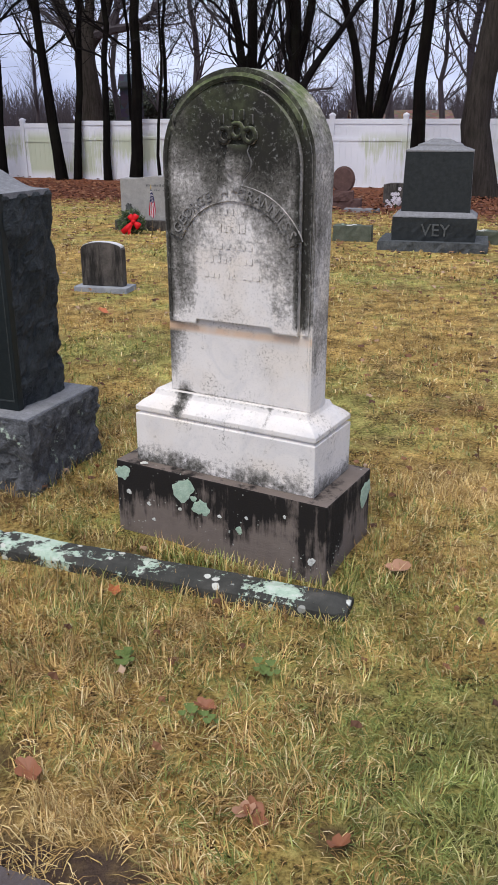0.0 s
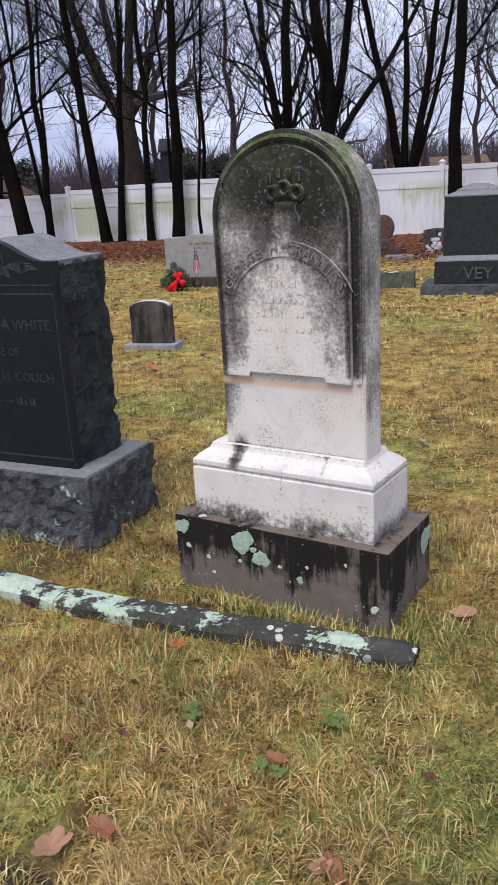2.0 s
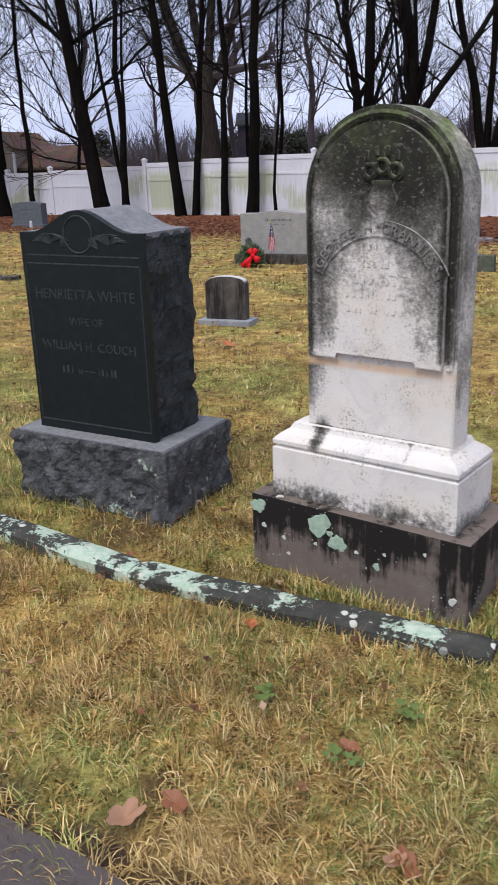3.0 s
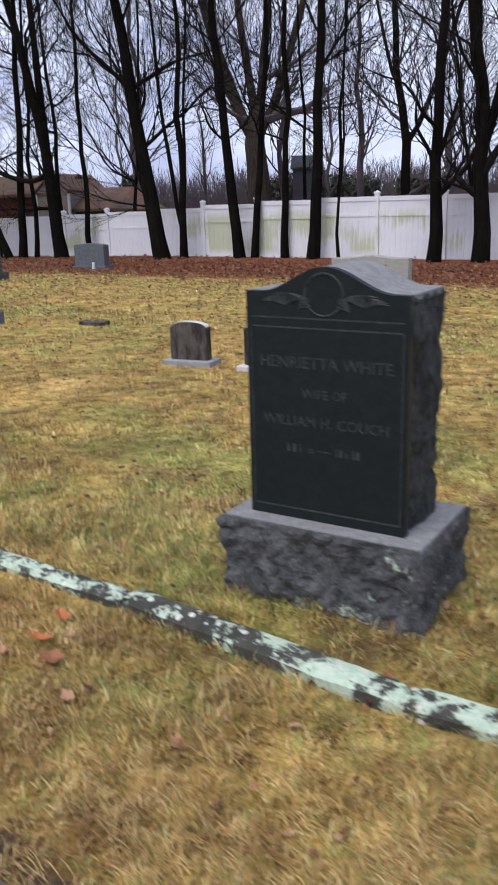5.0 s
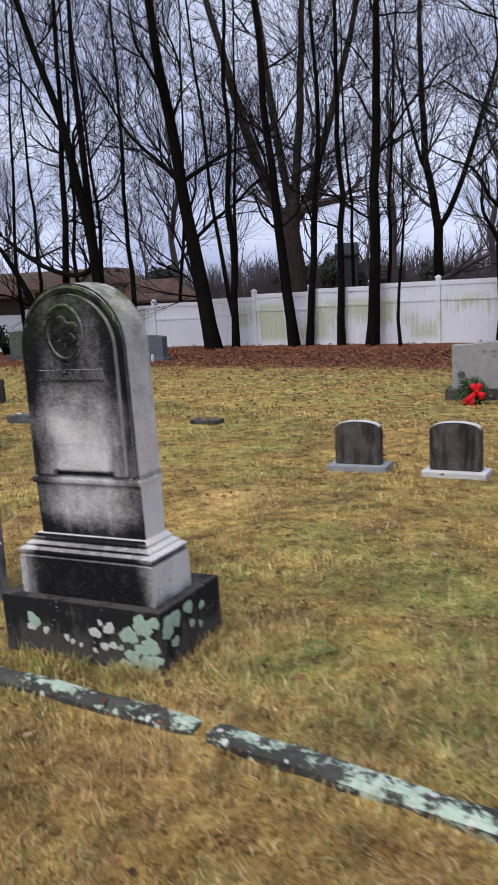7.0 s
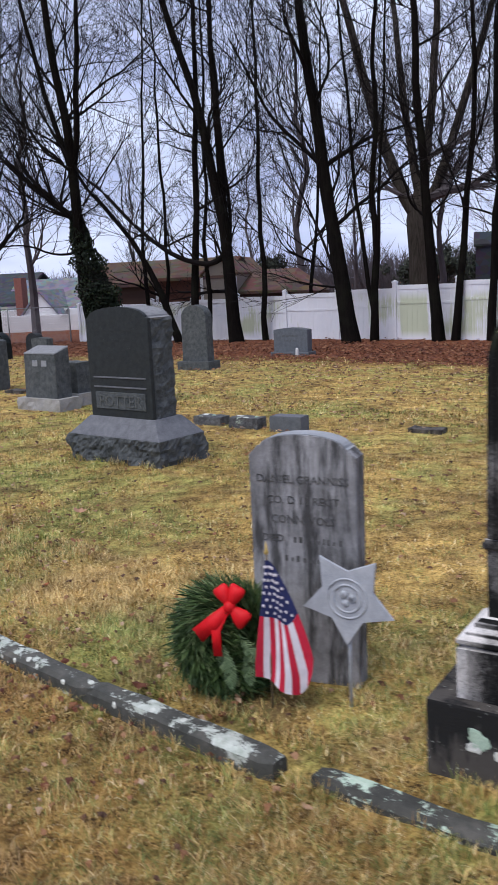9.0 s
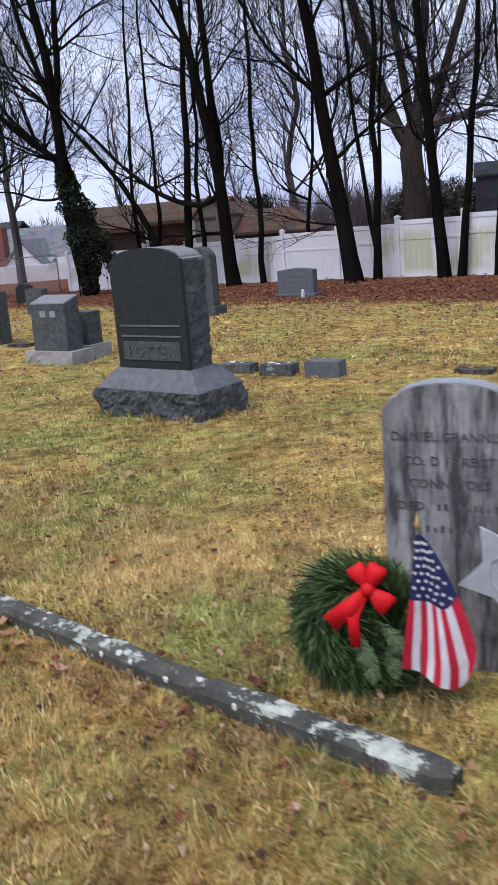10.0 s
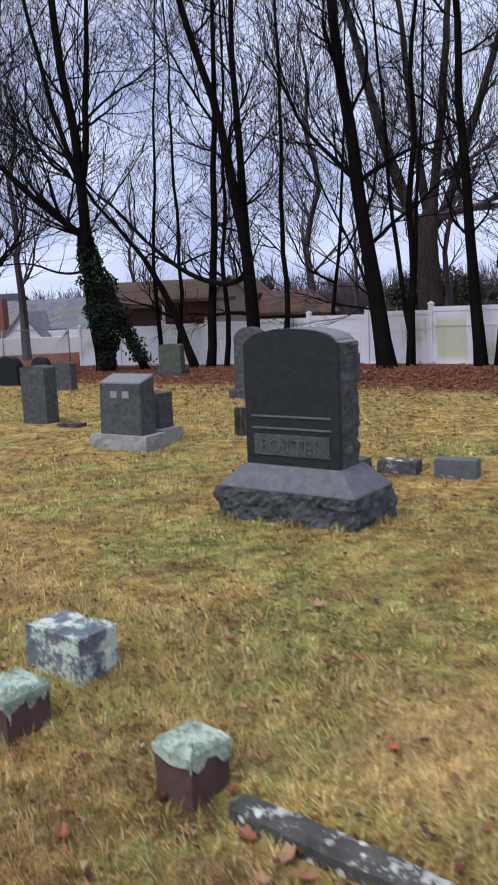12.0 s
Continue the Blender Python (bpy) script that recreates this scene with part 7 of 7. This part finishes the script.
def grey_house():
    near = Matrix.Diagonal((0.8, 0.8, 0.8, 1))
    ob = thing("house", pose(-29.4, 48.1, -1.73) @ near, "small grey-roofed house with white gable", "house")
    part("wall", wall_box(-4.5, 4.0, 0.5, 8, -0.3, 2.9), M["white_siding"], ob)
    part("roof", gable_roof(-4.5, 3.4, 1.0, 8, 2.6, 5.2), M["grey_roof"], ob, "grey shingle roof")
    part("gable", gable_wall(-1.9, 1.5, -0.6, -0.3, 2.3, 4.25), M["white_siding"], ob, "white front gable")
    part("gable_roof", gable_roof(-1.9, 1.5, -0.6, 3.0, 2.4, 4.35, "y", 0.2), M["grey_roof"], ob)
    part("low_wall", wall_box(-1.9, 6.5, -1.2, -0.7, -0.3, 2.2), M["white_siding"], ob)
    chim = part("chimney", slab(-2.7, -2.1, 0.2, 1.0, -0.3, 5.3, 0), M["brick"], ob, "red brick chimney")
    window(ob, -0.2, 1.0, 0.9, 1.1, -0.6)
    o2 = thing("house", pose(-36.8, 49.7, -1.73) @ near, "pale blue house with dark roof", "house")
    part("wall", wall_box(-6, 5.5, 0, 8, -0.3, 3.4), M["blue_siding"], o2)
    part("roof", gable_roof(-6, 5.5, 0, 8, 3.6, 5.8), M["dark_roof"], o2)
    window(o2, 1.5, 1.3, 1.0, 1.3, 0.0)
    o3 = thing("shed", pose(-4.12, 31.6, -0.4), "small dark playhouse with pitched roof behind a white fence", "playhouse")
    part("wall", wall_box(-0.34, 0.34, 0, 0.9, -0.3, 2.95), M["dark_roof"], o3)
    part("roof", gable_roof(-0.34, 0.34, 0, 0.9, 3.12, 3.38, "x", 0.07, 0.06), M["dark_roof"], o3)
    o4 = thing("house", pose(9.5, 70, -2.0), "low house with red-brown roof", "house")
    part("wall", wall_box(-1.0, 6.5, 0, 7, -0.3, 2.6), M["brown_siding"], o4)
    part("roof", gable_roof(-1.0, 6.5, 0, 7, 2.7, 4.2), M["brown_roof"], o4)


grey_house()


def link_fence():
    ob = thing("wire_fence", pose(-19.3, 31.3, ground_z(-19.3, 31.3), 0, 0, 10), "grey chain-link fence on thin posts", "fence", kind="structure")
    for i in range(6):
        part("post", tube([(-i * 2.4, 0, -0.1), (-i * 2.4, 0, 1.35)], 0.03, 6), M["wire"], ob, "", True)
    part("top_rail", tube([(0, 0, 1.33), (-12.0, 0, 1.33)], 0.02, 6), M["wire"], ob, "", True)
    v, f = [], []
    for i in range(240):
        for s in (-1, 1):
            x0 = -12.0 + i * 0.05
            n = len(v)
            x1 = min(0.0, max(-12.0, x0 + s * 1.25))
            v += [(x0, 0, 0.03), (x0 + 0.006, 0, 0.03), (x1 + 0.006, 0, 1.3), (x1, 0, 1.3), (x0, 0.005, 0.03), (x1, 0.005, 1.3)]
            f += [(n, n + 1, n + 2, n + 3), (n, n + 3, n + 5, n + 4)]
    soup("mesh_wire", v, f, M["wire"], ob)
    sh = thing("garden_wall", pose(-26, 42, -0.9), "long low pale garden wall beyond the fence", "wall")
    part("wall", slab(-12, 7.5, 0, 0.25, -0.2, 1.35, 0.02), M["white_siding"], sh)


link_fence()

# ---------- leaves and grass ----------
def leaf_shape(rnd, size):
    """A lobed, curled dry leaf lying in x-y."""
    n = 20
    curl, fold = rnd.uniform(0.3, 1.1), rnd.uniform(0.5, 1.5)
    pts = []
    for i in range(n):
        a = 2 * math.pi * i / n
        r = size * (0.72 + 0.28 * abs(math.cos(2.5 * a)) ** 0.8) * rnd.uniform(0.9, 1.1)
        x, y = r * math.cos(a), r * math.sin(a) * 0.66
        pts.append((x, y, 0.004 + fold * abs(y) * 0.5 + curl * x * x / size * 0.5))
    return pts


def single_leaves():
    rnd = random.Random(31)
    spots = [(-0.66, 1.60, 0.055, "leaf_pink"), (-0.545, 1.66, 0.045, "leaf_red"), (0.012, 1.515, 0.045, "leaf_red"), (-0.01, 1.52, 0.03, "leaf_pink"), (-0.12, 1.90, 0.035, "leaf_red"), (0.20, 1.42, 0.035, "leaf_red"), (-0.46, 2.50, 0.035, "leaf_orange"), (0.52, 2.56, 0.05, "leaf_pink"), (-2.30, 3.10, 0.05, "leaf_orange"), (-2.28, 3.28, 0.045, "leaf_orange"), (-2.20, 2.98, 0.05, "leaf_red"), (-1.63, 2.55, 0.03, "leaf_pink"), (-7.35, 6.9, 0.04, "leaf_red"), (-7.0, 7.4, 0.05, "leaf_pink"), (-6.95, 5.5, 0.04, "leaf_red"), (-6.8, 5.42, 0.045, "leaf_pink"), (-1.15, 6.55, 0.06, "leaf_orange"), (1.35, 4.2, 0.05, "leaf_red"), (-7.55, 5.4, 0.045, "leaf_red"), (-6.72, 5.33, 0.035, "leaf_red"), (-6.62, 5.25, 0.04, "leaf_pink"), (-6.5, 5.12, 0.03, "leaf_red"), (-6.86, 5.3, 0.03, "leaf_pink"), (-6.35, 5.08, 0.035, "leaf_pink"), (-6.7, 6.75, 0.045, "leaf_red"), (-7.1, 7.0, 0.04, "leaf_pink"), (-6.5, 6.0, 0.035, "leaf_orange"), (-2.2, 3.15, 0.03, "leaf_pink"), (-2.4, 3.0, 0.03, "leaf_pink"), (-2.05, 2.75, 0.035, "leaf_pink"), (-1.5, 2.0, 0.03, "leaf_red")]
    for _ in range(150):
        spots.append((rnd.uniform(-9, 2.5), 0, rnd.uniform(0.012, 0.028), rnd.choice(["leaves", "leaves", "leaves", "leaves", "leaf_red", "litter"])))
    for x, y, s, m in spots:
        if not y:
            v = rnd.uniform(-1.0, 7.0)
            y = (v + KC - KX * x) / KY
        ob = thing("fallen_leaf", on_ground(x, y, rnd.uniform(0, 360), 0.022, rnd.uniform(-18, 18), rnd.uniform(-18, 18)), "dry curled brown autumn leaf on grass", "leaf", "fallen leaves")
        b = bmesh.new()
        c0 = b.verts.new((0, 0, 0.002))
        ring = [b.verts.new(p) for p in leaf_shape(rnd, s)]
        for i in range(len(ring)):
            b.faces.new((c0, ring[i], ring[(i + 1) % len(ring)]))
        part("blade", b, M[m], ob)


single_leaves()


def leaf_litter():
    rnd = random.Random(41)
    v, f = [], []

    def drop(x, y, s):
        a, tx, ty = rnd.uniform(0, 6.28), rnd.gauss(0, 0.35), rnd.gauss(0, 0.35)
        z = ground_z(x, y) + rnd.uniform(0.01, 0.04)
        n = len(v)
        for k, (r, t) in enumerate(((1, 0), (0.55, 0.9), (0.8, 1.9), (0.75, 2.8), (0.8, 3.7), (0.8, 4.5), (0.5, 5.4))):
            dx, dy = s * r * math.cos(a + t), s * r * math.sin(a + t)
            v.append((x + dx, y + dy, z + abs(dx * tx + dy * ty) + (0.012 if k % 2 else 0)))
        f.append(tuple(range(n, n + 7)))

    for _ in range(19000):
        x = rnd.uniform(-24, 10)
        w = 11.3 + abs(rnd.gauss(0, 1)) * 1.1 + rnd.random() ** 0.7 * 5.0
        drop(x, (w + KC - KX * x) / KY, rnd.uniform(0.035, 0.075))
    for _ in range(110):
        x = rnd.uniform(-9.5, -5.2)
        w = 0.15 - abs(rnd.gauss(0, 0.35))
        drop(x, (w + KC - KX * x) / KY, rnd.uniform(0.014, 0.03))
    ob = soup("leaf_litter", v, f, M["litter"])
    tagged(ob, "rusty brown fallen leaves carpeting the ground under trees", "leaves", kind="stuff")
    v, f = [], []
    for _ in range(900):
        x = rnd.uniform(-9.8, -5.0)
        w = rnd.uniform(0.2, 2.2) if rnd.random() < 0.35 else 0.3 - abs(rnd.gauss(0, 0.6))
        drop(x, (w + KC - KX * x) / KY, rnd.uniform(0.008, 0.020))
    for _ in range(4200):
        x = rnd.uniform(-16, 5)
        w = 11.5 - 12.3 * rnd.random() ** 1.4
        drop(x, (w + KC - KX * x) / KY, rnd.uniform(0.014, 0.024) + 0.0025 * max(0.0, w))
    ob = soup("leaf_scraps", v, f, M["leaves"])
    tagged(ob, "small scattered brown leaf scraps on the lawn", "leaves", kind="stuff")


leaf_litter()

SOLID = [(-0.02, 2.86, -29, 0.45, 0.22), (-3.86, 4.70, -17.5, 0.42, 0.22), (-1.2, 3.62, -22, 0.42, 0.25), (-7.35, 9.35, -22, 0.62, 0.33)]


def lattice(x, y, scale, seed):
    """Smooth random values 0 to 1 over the plan."""
    u, v = x * scale + seed * 17.3, y * scale - seed * 9.1
    i, j = np.floor(u), np.floor(v)
    fu, fv = u - i, v - j
    fu, fv = fu * fu * (3 - 2 * fu), fv * fv * (3 - 2 * fv)
    pick = lambda a, b: np.modf(np.abs(np.sin(a * 127.1 + b * 311.7 + seed * 74.7) * 43758.5453))[0]
    low = pick(i, j) * (1 - fu) + pick(i + 1, j) * fu
    high = pick(i, j + 1) * (1 - fu) + pick(i + 1, j + 1) * fu
    return low * (1 - fv) + high * fv


def grass(name, xr, vr, count, length, width, seed, bend=1.0, keep=None):
    """Short mown blades, each a bent strip of three quads."""
    g = np.random.default_rng(seed)
    x = g.uniform(xr[0], xr[1], count)
    w = vr[0] + (vr[1] - vr[0]) * g.random(count) ** 1.3
    y = (w + KC - KX * x) / KY
    # patchy density and lean, in clumps
    tuft = 1.3 * (lattice(x, y, 3.2, 1) + lattice(x, y, 9.0, 2) + lattice(x, y, 21.0, 3)) - 1.95
    ok = g.random(count) < np.clip(0.84 + 0.25 * tuft, 0.42, 1.0)
    for cx, cy, turn, hx, hy in SOLID:
        c, s = math.cos(radians(turn)), math.sin(radians(turn))
        lx, ly = (x - cx) * c + (y - cy) * s, -(x - cx) * s + (y - cy) * c
        ok &= ~((abs(lx) < hx) & (abs(ly) < hy))
    for mx, my, mr in MUD_SPOTS:
        ok &= ~((np.hypot(x - mx, y - my) < mr * (0.5 + 0.4 * np.sin(x * 23 + y * 17) * np.sin(y * 29 - x * 11))) & (g.random(count) < 0.7))
    ok &= ~((w < -0.98 + 0.10 * np.sin(x * 5.3) + 0.06 * np.sin(x * 17.0)) & (g.random(count) < 0.75))
    band = (w > 0.0) & (w < 0.13) & (x > -7.1) & (x < 0.3)
    ok &= ~band
    x, y, w, tuft = x[ok], y[ok], w[ok], tuft[ok]
    n = len(x)
    z = np.array([ground_z(a, b) for a, b in zip(x, y)]) - 0.004
    a = 14.0 * lattice(x, y, 11.0, 4) + 6.0 * lattice(x, y, 3.0, 5) + g.normal(0, 0.85, n)
    ln = length * g.uniform(0.5, 1.35, n) * (1 + 0.30 * tuft)
    tilt = np.clip(np.abs(g.normal(0.75, 0.4, n)) * bend, 0.1, 1.45)
    dx, dy = np.cos(a), np.sin(a)
    px, py = -dy, dx
    V = np.zeros((n, 5, 3))
    wd = width * g.uniform(0.6, 1.3, n)
    for k, (t, ww) in enumerate(((0.0, 1.0), (0.55, 0.85))):
        th = tilt * (0.45 + 0.75 * t)
        hx, hz = ln * t * np.sin(th), ln * t * np.cos(th)
        for s, j in ((-0.5, 0), (0.5, 1)):
            V[:, 2 * k + j] = np.stack([x + dx * hx + px * wd * ww * s, y + dy * hx + py * wd * ww * s, z + hz], 1)
    th = np.minimum(tilt * 1.25, 1.65)
    V[:, 4] = np.stack([x + dx * ln * np.sin(th), y + dy * ln * np.sin(th), z + np.maximum(ln * np.cos(th), 0.004)], 1)
    base = (np.arange(n) * 5)[:, None]
    quads = (base + np.array([0, 1, 3, 2])).reshape(-1, 4)
    tris = base + np.array([2, 3, 4])
    me = bpy.data.meshes.new(name)
    me.vertices.add(n * 5)
    me.vertices.foreach_set("co", V.reshape(-1))
    loops = np.concatenate([quads.reshape(-1), tris.reshape(-1)])
    me.loops.add(len(loops))
    me.loops.foreach_set("vertex_index", loops.astype(np.int32))
    sizes = np.concatenate([np.full(len(quads), 4), np.full(len(tris), 3)])
    starts = np.concatenate([[0], np.cumsum(sizes)[:-1]])
    me.polygons.add(len(sizes))
    me.polygons.foreach_set("loop_start", starts.astype(np.int32))
    me.update(calc_edges=True)
    me.validate()
    me.materials.append(M["blades"])
    ob = new(name, me)
    tagged(ob, "short winter grass, straw-yellow with green tufts", "grass", kind="stuff")


grass("grass", (-9.0, 1.9), (-1.30, 1.2), 470000, 0.058, 0.0029, 1, 1.5)
grass("grass", (-11.0, 4.0), (1.0, 7.0), 185000, 0.046, 0.0050, 2, 1.45)
grass("grass", (-17.0, 7.0), (6.0, 13.5), 55000, 0.042, 0.014, 3, 1.3)


def tufts():
    """Longer grass that the mower misses against plinths and kerb."""
    rnd = random.Random(61)
    v, f = [], []

    def blade(x, y, ln):
        z = ground_z(x, y) - 0.01
        a, t = rnd.uniform(0, 6.283), rnd.uniform(0.15, 0.9)
        d, p = Vector((math.cos(a), math.sin(a), 0)), Vector((-math.sin(a), math.cos(a), 0)) * 0.0018
        b = Vector((x, y, z))
        m = b + d * ln * 0.5 * math.sin(t * 0.6) + Vector((0, 0, ln * 0.5 * math.cos(t * 0.6)))
        e = m + d * ln * 0.5 * math.sin(t * 1.4) + Vector((0, 0, ln * 0.5 * math.cos(t * 1.4)))
        n = len(v)
        v.extend([b - p, b + p, m + p, m - p, e])
        f.extend([(n, n + 1, n + 2, n + 3), (n + 3, n + 2, n + 4)])

    for cx, cy, turn, hx, hy in SOLID:
        c, s = math.cos(radians(turn)), math.sin(radians(turn))
        for _ in range(350 if hy == 0.25 else 1000):
            u = rnd.uniform(-hx, hx)
            side = rnd.choice((0, 0, 0, 1))
            lx, ly = (u, -hy - rnd.uniform(-0.01, 0.06)) if side == 0 else (hx + rnd.uniform(-0.01, 0.06), rnd.uniform(-hy, hy))
            if noise.noise(Vector((lx * 6, ly * 6, cx))) < -0.15:
                continue
            blade(cx + lx * c - ly * s, cy + lx * s + ly * c, rnd.uniform(0.04, 0.11))
    for _ in range(9000):
        x = rnd.uniform(-7.0, 0.35)
        w = rnd.choice((-0.03, 0.14)) + rnd.gauss(0, 0.02)
        if noise.noise(Vector((x * 3, w * 9, 5))) > -0.1:
            blade(x, (w + KC - KX * x) / KY, rnd.uniform(0.03, 0.085))
    ob = soup("grass_tufts", v, f, M["blades"])
    tagged(ob, "longer straw grass against stone bases and kerb", "grass", kind="stuff")


tufts()


def weed(x, y, k, seed):
    ob = thing("weed", on_ground(x, y), "small broad-leaved green weed in the lawn", "plant", "small weeds")
    rnd = random.Random(seed)
    for i in range(9):
        a, r, h = rnd.uniform(0, 6.28), k * rnd.uniform(0.2, 1.0), rnd.uniform(0.02, 0.05)
        c, s = Vector((r * math.cos(a), r * math.sin(a), h)), rnd.uniform(0.010, 0.017)
        b = bmesh.new()
        mid = b.verts.new(c + Vector((0, 0, -0.003)))
        ring = [b.verts.new(c + Vector((s * math.cos(t) * (1.15 if q % 3 else 0.9), s * math.sin(t), 0.2 * s * math.cos(2 * t)))) for q, t in enumerate([2 * math.pi * q / 10 for q in range(10)])]
        for q in range(10):
            b.faces.new((mid, ring[q], ring[(q + 1) % 10]))
        part("leaf", b, M["weed"], ob)


weed(0.82, 1.62, 0.09, 1)
weed(-0.13, 1.86, 0.05, 2)
weed(-0.36, 2.12, 0.04, 3)
weed(0.04, 2.06, 0.05, 4)
weed(-2.9, 4.6, 0.09, 5)
